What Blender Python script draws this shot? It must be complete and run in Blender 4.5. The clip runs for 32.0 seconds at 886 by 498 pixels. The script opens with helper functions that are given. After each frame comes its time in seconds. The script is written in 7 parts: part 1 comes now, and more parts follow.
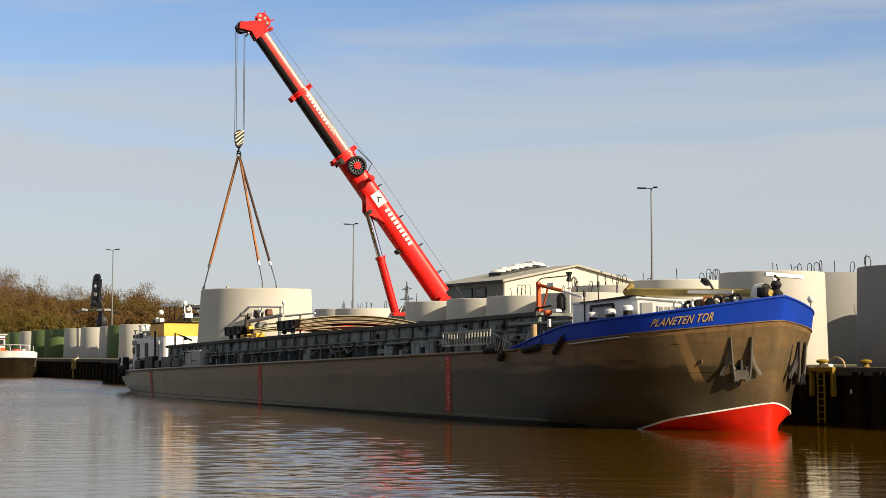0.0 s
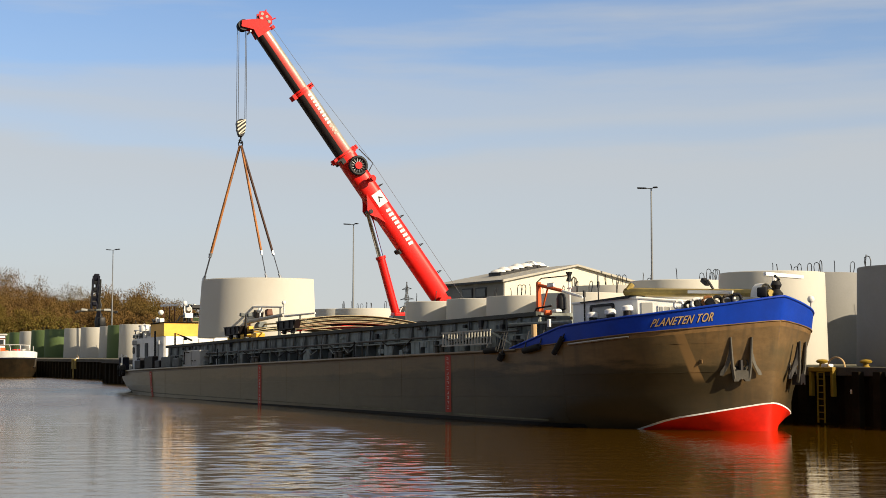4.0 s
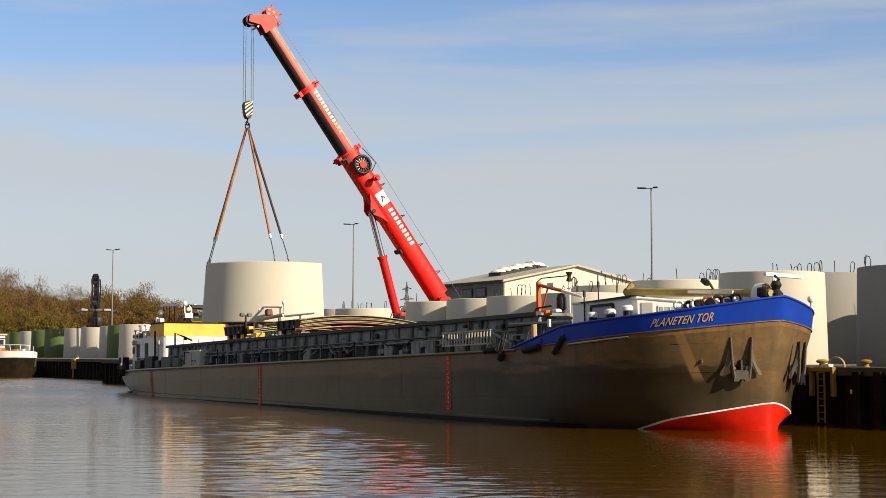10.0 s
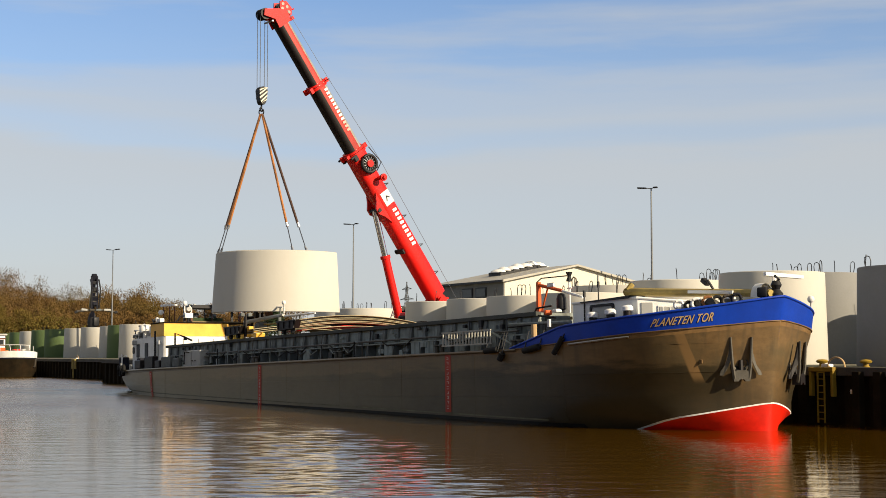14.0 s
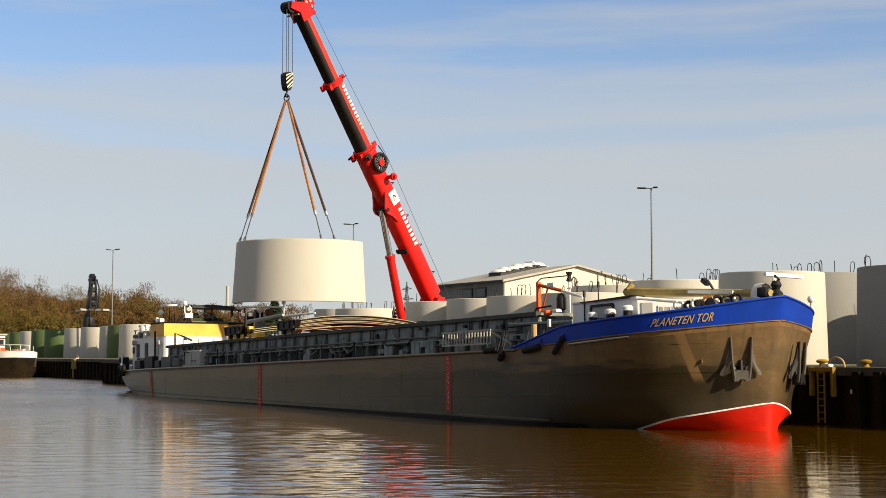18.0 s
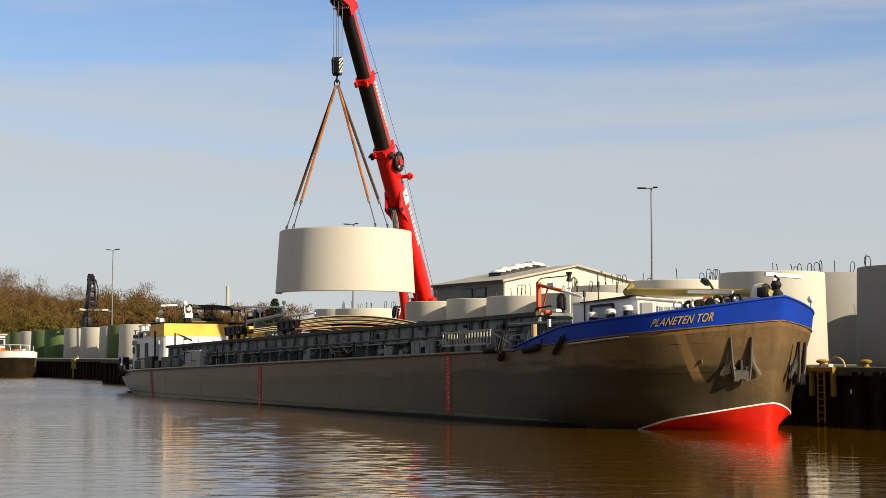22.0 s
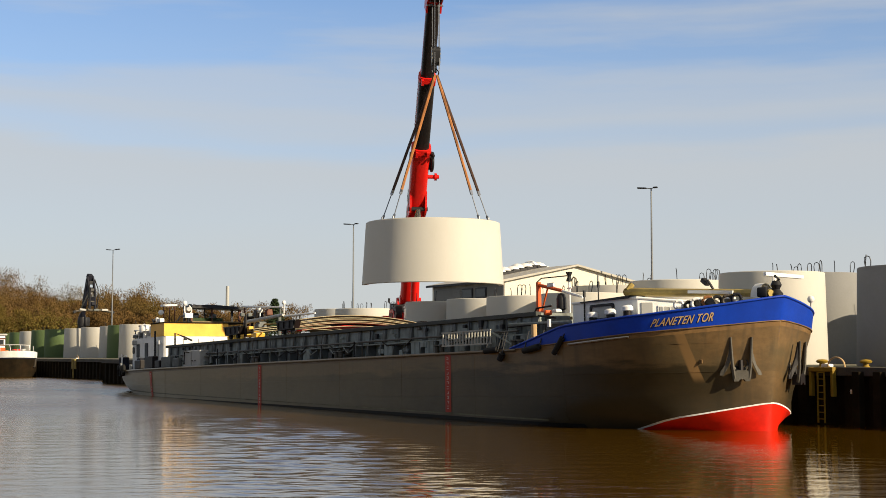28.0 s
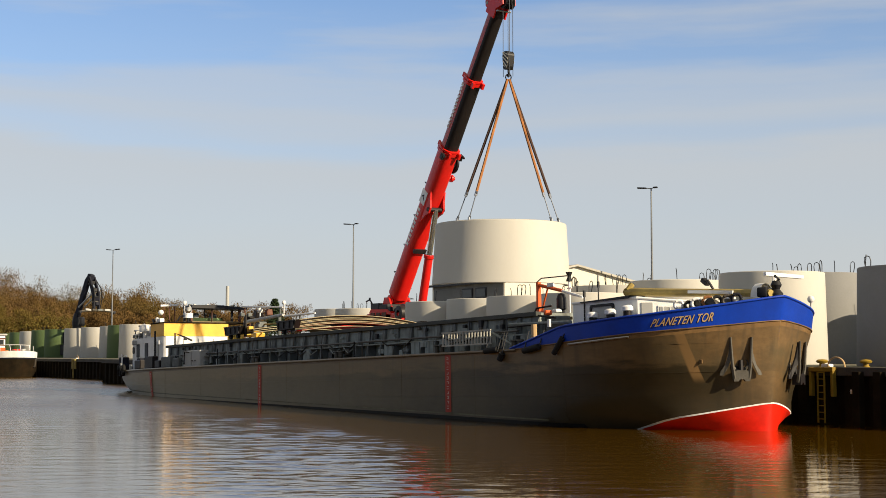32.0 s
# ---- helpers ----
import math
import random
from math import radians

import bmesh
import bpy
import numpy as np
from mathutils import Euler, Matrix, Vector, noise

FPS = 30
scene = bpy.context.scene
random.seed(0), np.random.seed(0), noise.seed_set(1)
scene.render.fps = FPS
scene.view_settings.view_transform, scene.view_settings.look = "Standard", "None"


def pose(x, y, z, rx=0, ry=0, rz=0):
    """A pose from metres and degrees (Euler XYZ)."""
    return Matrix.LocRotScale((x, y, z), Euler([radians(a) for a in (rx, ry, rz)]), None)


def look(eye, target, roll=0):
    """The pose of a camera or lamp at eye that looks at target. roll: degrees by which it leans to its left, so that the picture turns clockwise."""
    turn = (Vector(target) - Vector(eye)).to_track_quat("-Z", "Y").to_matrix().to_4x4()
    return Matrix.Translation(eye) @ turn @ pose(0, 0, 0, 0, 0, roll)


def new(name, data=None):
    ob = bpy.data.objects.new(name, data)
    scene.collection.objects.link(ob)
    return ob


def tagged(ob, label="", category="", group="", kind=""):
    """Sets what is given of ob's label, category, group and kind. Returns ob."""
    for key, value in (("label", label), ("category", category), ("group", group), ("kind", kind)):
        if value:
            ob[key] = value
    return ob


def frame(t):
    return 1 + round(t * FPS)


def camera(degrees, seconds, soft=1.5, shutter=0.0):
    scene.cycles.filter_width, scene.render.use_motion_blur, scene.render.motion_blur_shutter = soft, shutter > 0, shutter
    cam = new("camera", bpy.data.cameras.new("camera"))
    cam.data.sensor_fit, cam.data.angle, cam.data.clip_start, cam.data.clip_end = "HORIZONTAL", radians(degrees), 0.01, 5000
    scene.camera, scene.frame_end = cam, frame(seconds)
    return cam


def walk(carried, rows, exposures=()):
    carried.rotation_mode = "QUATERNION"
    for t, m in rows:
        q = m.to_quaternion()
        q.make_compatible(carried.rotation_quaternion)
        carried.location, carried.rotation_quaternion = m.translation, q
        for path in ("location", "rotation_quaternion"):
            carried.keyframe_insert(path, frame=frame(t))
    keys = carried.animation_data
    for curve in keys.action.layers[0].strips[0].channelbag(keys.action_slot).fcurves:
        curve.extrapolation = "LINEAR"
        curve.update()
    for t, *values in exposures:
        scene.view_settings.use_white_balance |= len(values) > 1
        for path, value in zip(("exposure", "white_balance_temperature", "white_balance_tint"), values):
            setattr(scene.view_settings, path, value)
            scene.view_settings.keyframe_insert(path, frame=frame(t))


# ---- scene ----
# World: x runs along the quay towards the barge's bow, y from the water inland, z = 0 is the water.
EYE = Vector((0.0, 0.0, 2.62))
AHEAD = Vector((-0.8589, 0.5122, 0.0))
TILT = math.atan(187 / 2500)
cam = camera(math.degrees(2 * math.atan(784 / 2500)), 32.0, soft=0.75)
aim = EYE + 100 * (AHEAD * math.cos(TILT) + Vector((0, 0, math.sin(TILT))))
walk(cam, [(0.0, look(EYE, aim)), (32.0, look(EYE, aim))])

# ---- light ----
SUN_AZ, SUN_EL = 25.0, 25.5   # degrees from +x towards +y, and above the horizon
sun_dir = Vector((math.cos(radians(SUN_EL)) * math.cos(radians(SUN_AZ)), math.cos(radians(SUN_EL)) * math.sin(radians(SUN_AZ)), math.sin(radians(SUN_EL))))
sun = new("sun", bpy.data.lights.new("sun", "SUN"))
sun.data.energy, sun.data.angle, sun.data.color = 6.8, radians(0.55), (1.0, 0.83, 0.58)
sun.matrix_world = look(sun_dir * 100, (0, 0, 0))
scene.view_settings.exposure = 0.0


def make_world():
    w = bpy.data.worlds.new("sky")
    scene.world = w
    w.use_nodes = True
    n, l = w.node_tree.nodes, w.node_tree.links
    n.clear()
    out = n.new("ShaderNodeOutputWorld")
    bg = n.new("ShaderNodeBackground")
    sky = n.new("ShaderNodeTexSky")
    sky.sky_type, sky.sun_disc = "NISHITA", False
    sky.sun_elevation, sky.sun_rotation = radians(SUN_EL), radians(90 - SUN_AZ)
    sky.air_density, sky.dust_density, sky.ozone_density = 1.0, 0.3, 4.0
    # thin streaks of high cloud, denser towards the horizon
    tc = n.new("ShaderNodeTexCoord")
    sep = n.new("ShaderNodeSeparateXYZ")
    l.new(tc.outputs["Generated"], sep.inputs[0])
    mp = n.new("ShaderNodeMapping")
    mp.inputs["Scale"].default_value = (1.0, 1.0, 9.0)
    mp.inputs["Rotation"].default_value = (0.01, 0.02, 0.0)
    l.new(tc.outputs["Generated"], mp.inputs[0])
    noi = n.new("ShaderNodeTexNoise")
    noi.inputs["Scale"].default_value, noi.inputs["Detail"].default_value, noi.inputs["Roughness"].default_value = 1.6, 6.0, 0.55
    l.new(mp.outputs[0], noi.inputs["Vector"])
    ramp = n.new("ShaderNodeMapRange")
    ramp.inputs["From Min"].default_value, ramp.inputs["From Max"].default_value = 0.44, 0.66
    ramp.inputs["To Min"].default_value, ramp.inputs["To Max"].default_value = 0.0, 0.75
    l.new(noi.outputs["Fac"], ramp.inputs["Value"])
    low = n.new("ShaderNodeValToRGB")
    low.color_ramp.interpolation = "EASE"
    layers = ((0.0, 0.9), (0.05, 0.88), (0.095, 0.8), (0.138, 0.86), (0.157, 0.58), (0.176, 0.74), (0.19, 0.6), (0.208, 0.2), (0.27, 0.08))
    for k, (z, c) in enumerate(layers):
        e = low.color_ramp.elements[k] if k < 2 else low.color_ramp.elements.new(z)
        e.position, e.color = z, (c, c, c, 1)
    # the layers waver
    wave = n.new("ShaderNodeMath")
    wave.operation = "MULTIPLY_ADD"
    wave.inputs[1].default_value = -0.10
    l.new(noi.outputs["Fac"], wave.inputs[0])
    l.new(sep.outputs["Z"], wave.inputs[2])
    lift = n.new("ShaderNodeMath")
    lift.operation = "ADD"
    lift.inputs[1].default_value = 0.05
    l.new(wave.outputs[0], lift.inputs[0])
    l.new(lift.outputs[0], low.inputs["Fac"])
    mx = n.new("ShaderNodeMath")
    mx.operation = "MAXIMUM"
    l.new(ramp.outputs[0], mx.inputs[0])
    l.new(low.outputs[0], mx.inputs[1])
    mix = n.new("ShaderNodeMix")
    mix.data_type = "RGBA"
    l.new(mx.outputs[0], mix.inputs["Factor"])
    clear = n.new("ShaderNodeMix")
    clear.data_type, clear.blend_type = "RGBA", "MULTIPLY"
    clear.inputs["Factor"].default_value = 1.0
    clear.inputs["B"].default_value = (1.08, 1.115, 1.2, 1)
    l.new(sky.outputs[0], clear.inputs["A"])
    l.new(clear.outputs["Result"], mix.inputs["A"])
    mix.inputs["B"].default_value = (4.74, 4.84, 4.87, 1)
    # a dim warm tone overhead, out of view, added to warm the fill light
    high = n.new("ShaderNodeMapRange")
    high.interpolation_type = "SMOOTHSTEP"
    high.inputs["From Min"].default_value, high.inputs["From Max"].default_value = 0.24, 0.5
    high.inputs["To Min"].default_value, high.inputs["To Max"].default_value = 0.0, 0.85
    l.new(sep.outputs["Z"], high.inputs["Value"])
    fill_tone = n.new("ShaderNodeMix")
    fill_tone.data_type = "RGBA"
    l.new(high.outputs[0], fill_tone.inputs["Factor"])
    l.new(mix.outputs["Result"], fill_tone.inputs["A"])
    fill_tone.inputs["B"].default_value = (2.55, 2.25, 1.68, 1)
    l.new(fill_tone.outputs["Result"], bg.inputs["Color"])
    bg.inputs["Strength"].default_value = 0.121
    l.new(bg.outputs[0], out.inputs[0])


make_world()

# ---- mesh tools ----
def box(bm, c, s, m=None, bevel=0.0):
    x, y, z = s[0] / 2, s[1] / 2, s[2] / 2
    vs = []
    for dx, dy, dz in ((-x, -y, -z), (x, -y, -z), (x, y, -z), (-x, y, -z), (-x, -y, z), (x, -y, z), (x, y, z), (-x, y, z)):
        p = Vector((dx, dy, dz))
        p = (m @ p if m else p) + Vector(c)
        vs.append(bm.verts.new(p))
    fs = [bm.faces.new([vs[i] for i in f]) for f in ((3, 2, 1, 0), (4, 5, 6, 7), (0, 1, 5, 4), (1, 2, 6, 5), (2, 3, 7, 6), (3, 0, 4, 7))]
    if bevel:
        es = list({e for f in fs for e in f.edges})
        bmesh.ops.bevel(bm, geom=es, offset=bevel, segments=2, affect="EDGES", profile=0.5)
    return bm


def cross_axes(d):
    d = d.normalized()
    a = d.cross(Vector((0, 0, 1)) if abs(d.z) < 0.9 else Vector((1, 0, 0))).normalized()
    return a, d.cross(a).normalized()


def tube(bm, pts, r, seg=8, r_end=None, caps=True):
    """A round bar along a row of points."""
    pts = [Vector(p) for p in pts]
    rings = []
    for i, p in enumerate(pts):
        d = pts[min(i + 1, len(pts) - 1)] - pts[max(i - 1, 0)]
        a, b = cross_axes(d)
        k = r if r_end is None else r + (r_end - r) * i / (len(pts) - 1)
        rings.append([bm.verts.new(p + k * (math.cos(2 * math.pi * j / seg) * a + math.sin(2 * math.pi * j / seg) * b)) for j in range(seg)])
    for u, v in zip(rings, rings[1:]):
        for j in range(seg):
            bm.faces.new((u[j], u[(j + 1) % seg], v[(j + 1) % seg], v[j]))
    if caps:
        bm.faces.new(rings[0][::-1])
        bm.faces.new(rings[-1])
    return bm


def lathe(bm, prof, seg=32, a0=0.0, a1=360.0, at=(0, 0, 0)):
    """Turns a profile of (radius, height) round the upright axis."""
    full = abs(a1 - a0) >= 359.9
    n = seg if full else seg + 1
    at = Vector(at)
    rings = []
    for i in range(n):
        t = radians(a0 + (a1 - a0) * i / seg)
        rings.append([bm.verts.new(at + Vector((r * math.cos(t), r * math.sin(t), z))) for r, z in prof])
    for i in range(seg):
        u, v = rings[i], rings[(i + 1) % n]
        for j in range(len(prof) - 1):
            if prof[j][0] < 1e-6 and prof[j + 1][0] < 1e-6:
                continue
            bm.faces.new((u[j], v[j], v[j + 1], u[j + 1]))
    return rings


def prism(bm, poly, axis, lo, hi):
    """A flat outline pushed along an axis: 'x' takes (y, z), 'y' takes (x, z), 'z' takes (x, y)."""
    def put(p, h):
        return {"x": (h, p[0], p[1]), "y": (p[0], h, p[1]), "z": (p[0], p[1], h)}[axis]
    a = [bm.verts.new(put(p, lo)) for p in poly]
    b = [bm.verts.new(put(p, hi)) for p in poly]
    n = len(poly)
    for i in range(n):
        bm.faces.new((a[i], a[(i + 1) % n], b[(i + 1) % n], b[i]))
    bm.faces.new(a[::-1])
    bm.faces.new(b)
    return bm


def loft(bm, rows, close=False):
    vs = [[bm.verts.new(p) for p in r] for r in rows]
    for u, v in zip(vs, vs[1:]):
        n = len(u)
        for j in range(n if close else n - 1):
            bm.faces.new((u[j], u[(j + 1) % n], v[(j + 1) % n], v[j]))
    return vs


def mesh_of(name, bm, material, smooth=0.0):
    bmesh.ops.recalc_face_normals(bm, faces=bm.faces)
    me = bpy.data.meshes.new(name)
    if smooth:
        for f in bm.faces:
            f.smooth = True
        for e in bm.edges:
            if len(e.link_faces) == 2 and e.calc_face_angle(0) > radians(smooth):
                e.smooth = False
    bm.to_mesh(me)
    bm.free()
    me.materials.append(material)
    return me


def part(name, bm, material, parent, label="", smooth=0.0):
    ob = new(name, mesh_of(name, bm, material, smooth))
    ob.parent = parent
    return tagged(ob, label)


def put(name, me, m, parent):
    """One more piece on a mesh that is there already."""
    ob = new(name, me)
    ob.parent = parent
    ob.matrix_basis = m
    return ob


def thing(name, m, label, category, group="", kind=""):
    ob = new(name)
    ob.empty_display_size = 0.2
    ob.matrix_basis = m
    return tagged(ob, label, category, group, kind)


def solid(name, bm, material, label, category="", group="", kind="", m=None, smooth=0.0):
    ob = new(name, mesh_of(name, bm, material, smooth))
    if m is not None:
        ob.matrix_basis = m
    return tagged(ob, label, category, group, kind)


def lerp(table, s):
    for (a, u), (b, v) in zip(table, table[1:]):
        if s <= b:
            k = max(0.0, min(1.0, (s - a) / (b - a)))
            return u + (v - u) * k
    return table[-1][1]

# ---- materials ----
def material(name, colour, rough=0.6, metal=0.0, vary=0.15, scale=1.5, fine=18.0, bump=0.15, dirt=None, dirt_amount=0.4, dirt_scale=0.6, stretch=(1, 1, 1), random_tint=0.0, coat=0.0, spec=0.3, streak=None, streak_amount=0.5):
    """A painted or bare surface: colour varied at two scales, stains of a second colour, fine relief."""
    m = bpy.data.materials.new(name)
    m.use_nodes = True
    n, l = m.node_tree.nodes, m.node_tree.links
    p = n["Principled BSDF"]
    p.inputs["Metallic"].default_value = metal
    p.inputs["Specular IOR Level"].default_value = spec
    p.inputs["Coat Weight"].default_value = coat
    tc = n.new("ShaderNodeTexCoord")
    mp = n.new("ShaderNodeMapping")
    mp.inputs["Scale"].default_value = stretch
    l.new(tc.outputs["Object"], mp.inputs[0])
    info = n.new("ShaderNodeObjectInfo")
    add = n.new("ShaderNodeVectorMath")
    add.operation = "ADD"
    scl = n.new("ShaderNodeMath")
    scl.operation = "MULTIPLY"
    scl.inputs[1].default_value = 37.0
    l.new(info.outputs["Random"], scl.inputs[0])
    l.new(mp.outputs[0], add.inputs[0])
    l.new(scl.outputs[0], add.inputs[1])

    def tex(sc, detail):
        t = n.new("ShaderNodeTexNoise")
        t.inputs["Scale"].default_value, t.inputs["Detail"].default_value, t.inputs["Roughness"].default_value = sc, detail, 0.6
        l.new(add.outputs[0], t.inputs["Vector"])
        return t
    big, small, stain = tex(scale, 4), tex(fine, 5), tex(dirt_scale, 8)

    def mixer(blend, fac):
        x = n.new("ShaderNodeMix")
        x.data_type, x.blend_type = "RGBA", blend
        x.inputs["Factor"].default_value = fac
        return x
    dark = [c * (1 - vary) for c in colour]
    light = [min(1.0, c * (1 + vary)) for c in colour]
    a = mixer("MIX", 0.5)
    a.inputs["A"].default_value, a.inputs["B"].default_value = (*dark, 1), (*light, 1)
    mr = n.new("ShaderNodeMapRange")
    mr.inputs["From Min"].default_value, mr.inputs["From Max"].default_value = 0.3, 0.7
    l.new(big.outputs["Fac"], mr.inputs["Value"])
    l.new(mr.outputs[0], a.inputs["Factor"])
    b = mixer("OVERLAY", min(0.6, vary * 1.5))
    l.new(a.outputs["Result"], b.inputs["A"])
    l.new(small.outputs["Color"], b.inputs["B"])
    gray = n.new("ShaderNodeRGBToBW")
    l.new(small.outputs["Color"], gray.inputs[0])
    l.new(gray.outputs[0], b.inputs["B"])
    last = b.outputs["Result"]
    if dirt is not None:
        d = mixer("MIX", 0.0)
        dr = n.new("ShaderNodeMapRange")
        dr.inputs["From Min"].default_value, dr.inputs["From Max"].default_value = 0.48, 0.68
        dr.inputs["To Max"].default_value = dirt_amount
        l.new(stain.outputs["Fac"], dr.inputs["Value"])
        l.new(dr.outputs[0], d.inputs["Factor"])
        l.new(last, d.inputs["A"])
        d.inputs["B"].default_value = (*dirt, 1)
        last = d.outputs["Result"]
    if streak is not None:
        sm = n.new("ShaderNodeMapping")
        sm.inputs["Scale"].default_value = (3.0, 3.0, 0.22)
        l.new(tc.outputs["Object"], sm.inputs[0])
        st = n.new("ShaderNodeTexNoise")
        st.inputs["Scale"].default_value, st.inputs["Detail"].default_value = 1.3, 5
        l.new(sm.outputs[0], st.inputs["Vector"])
        sr = n.new("ShaderNodeMapRange")
        sr.inputs["From Min"].default_value, sr.inputs["From Max"].default_value = 0.5, 0.72
        sr.inputs["To Max"].default_value = streak_amount
        l.new(st.outputs["Fac"], sr.inputs["Value"])
        d = mixer("MIX", 0.0)
        l.new(sr.outputs[0], d.inputs["Factor"])
        l.new(last, d.inputs["A"])
        d.inputs["B"].default_value = (*streak, 1)
        last = d.outputs["Result"]
    if random_tint:
        hs = n.new("ShaderNodeHueSaturation")
        rr = n.new("ShaderNodeMapRange")
        rr.inputs["To Min"].default_value, rr.inputs["To Max"].default_value = 1 - random_tint, 1 + random_tint
        l.new(info.outputs["Random"], rr.inputs["Value"])
        l.new(rr.outputs[0], hs.inputs["Value"])
        l.new(last, hs.inputs["Color"])
        last = hs.outputs["Color"]
    l.new(last, p.inputs["Base Color"])
    ro = n.new("ShaderNodeMapRange")
    ro.inputs["To Min"].default_value, ro.inputs["To Max"].default_value = max(0.02, rough - 0.12), min(1.0, rough + 0.12)
    l.new(small.outputs["Fac"], ro.inputs["Value"])
    l.new(ro.outputs[0], p.inputs["Roughness"])
    if bump:
        bp = n.new("ShaderNodeBump")
        bp.inputs["Strength"].default_value, bp.inputs["Distance"].default_value = bump, 0.02
        l.new(small.outputs["Fac"], bp.inputs["Height"])
        l.new(bp.outputs[0], p.inputs["Normal"])
    return m


M_RED = material("crane_red_paint", (0.66, 0.012, 0.008), 0.36, vary=0.08, fine=30, bump=0.03, dirt=(0.3, 0.03, 0.02), dirt_amount=0.25, coat=0.08)
M_BOOM = material("boom_red_paint", (0.46, 0.03, 0.016), 0.38, vary=0.12, fine=24, bump=0.03, dirt=(0.10, 0.02, 0.015), dirt_amount=0.35, coat=0.15, spec=0.4)
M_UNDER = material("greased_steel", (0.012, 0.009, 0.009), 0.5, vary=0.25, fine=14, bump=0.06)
M_BLACK = material("black_steel", (0.016, 0.016, 0.018), 0.5, vary=0.3, fine=20, bump=0.08)
M_WHITE = material("white_paint", (0.83, 0.83, 0.82), 0.45, vary=0.05, bump=0.04, dirt=(0.45, 0.42, 0.36), dirt_amount=0.3)
M_CHROME = material("chromed_rod", (0.75, 0.75, 0.76), 0.14, metal=1.0, vary=0.03, bump=0.01)
M_CONC = material("pale_painted_concrete", (0.56, 0.54, 0.485), 0.62, vary=0.03, scale=0.4, fine=9, bump=0.06, dirt=(0.50, 0.47, 0.40), dirt_amount=0.3, dirt_scale=0.5, stretch=(1, 1, 0.5))
M_CONC_RAW = material("raw_concrete", (0.36, 0.34, 0.30), 0.85, vary=0.15, scale=1.2, fine=14, bump=0.2)
# darker copy of M_CONC, with the shade of two rings put into its colour
M_CONC_SHADE = material("shade_dark_concrete", (0.25, 0.25, 0.245), 0.8, vary=0.08, scale=0.6, fine=9, bump=0.1, dirt=(0.2, 0.2, 0.19), dirt_amount=0.4)
M_GREEN = material("green_painted_concrete", (0.105, 0.155, 0.06), 0.6, vary=0.1, scale=0.5, fine=9, bump=0.06, dirt=(0.10, 0.16, 0.07), dirt_amount=0.4)
M_ROPE = material("steel_rope", (0.10, 0.11, 0.13), 0.5, metal=0.6, vary=0.1, bump=0.0)
M_SLING = material("orange_webbing", (0.42, 0.17, 0.055), 0.85, vary=0.25, scale=3, fine=40, bump=0.1, dirt=(0.05, 0.03, 0.02), dirt_amount=0.7, dirt_scale=1.5)
M_SLING_DARK = material("dark_webbing", (0.07, 0.04, 0.03), 0.85, vary=0.25, scale=3, fine=40, bump=0.1)
M_CHAIN = material("galvanised_steel", (0.40, 0.41, 0.43), 0.4, metal=0.8, vary=0.15, bump=0.05)
M_HULL = material("hull_brown_paint", (0.15, 0.092, 0.04), 0.45, vary=0.35, scale=0.5, fine=5, bump=0.2, dirt=(0.085, 0.068, 0.036), dirt_amount=0.8, dirt_scale=0.45, stretch=(0.3, 1, 1.6), spec=0.4, streak=(0.07, 0.052, 0.03), streak_amount=0.6)


def shade_lower_hull(m, low, high, colour):
    """Darkens the hull up to the laden waterline, with a broken upper edge: the flare's shade put into its colour."""
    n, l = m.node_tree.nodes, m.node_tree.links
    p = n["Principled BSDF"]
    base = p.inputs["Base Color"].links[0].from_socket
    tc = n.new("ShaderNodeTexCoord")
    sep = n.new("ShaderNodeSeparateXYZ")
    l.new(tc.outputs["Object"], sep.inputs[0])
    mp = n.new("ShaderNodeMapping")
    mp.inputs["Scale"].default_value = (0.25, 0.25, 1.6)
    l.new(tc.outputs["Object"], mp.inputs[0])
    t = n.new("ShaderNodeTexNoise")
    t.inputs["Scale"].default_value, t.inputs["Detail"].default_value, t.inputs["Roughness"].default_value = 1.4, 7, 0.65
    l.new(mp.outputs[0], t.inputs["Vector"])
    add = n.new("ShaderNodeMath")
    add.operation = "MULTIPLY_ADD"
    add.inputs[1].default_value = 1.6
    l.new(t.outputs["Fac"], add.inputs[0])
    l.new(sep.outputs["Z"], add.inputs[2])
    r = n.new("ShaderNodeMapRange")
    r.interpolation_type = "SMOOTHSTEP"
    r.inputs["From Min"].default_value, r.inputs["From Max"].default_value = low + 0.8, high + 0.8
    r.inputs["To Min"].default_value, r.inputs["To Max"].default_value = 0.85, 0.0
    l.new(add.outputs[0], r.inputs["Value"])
    # the painted shade ends short of the stem, where the plating turns sunlit
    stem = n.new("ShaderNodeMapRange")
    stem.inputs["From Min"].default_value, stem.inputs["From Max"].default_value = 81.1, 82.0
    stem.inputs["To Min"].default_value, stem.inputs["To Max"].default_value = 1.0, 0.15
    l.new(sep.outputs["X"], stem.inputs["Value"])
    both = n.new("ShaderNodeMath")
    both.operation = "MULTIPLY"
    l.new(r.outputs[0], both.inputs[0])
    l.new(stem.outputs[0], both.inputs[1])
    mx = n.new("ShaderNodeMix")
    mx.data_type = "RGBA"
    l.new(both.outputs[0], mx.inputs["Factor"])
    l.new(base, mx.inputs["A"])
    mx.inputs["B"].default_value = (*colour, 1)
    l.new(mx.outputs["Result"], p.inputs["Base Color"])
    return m


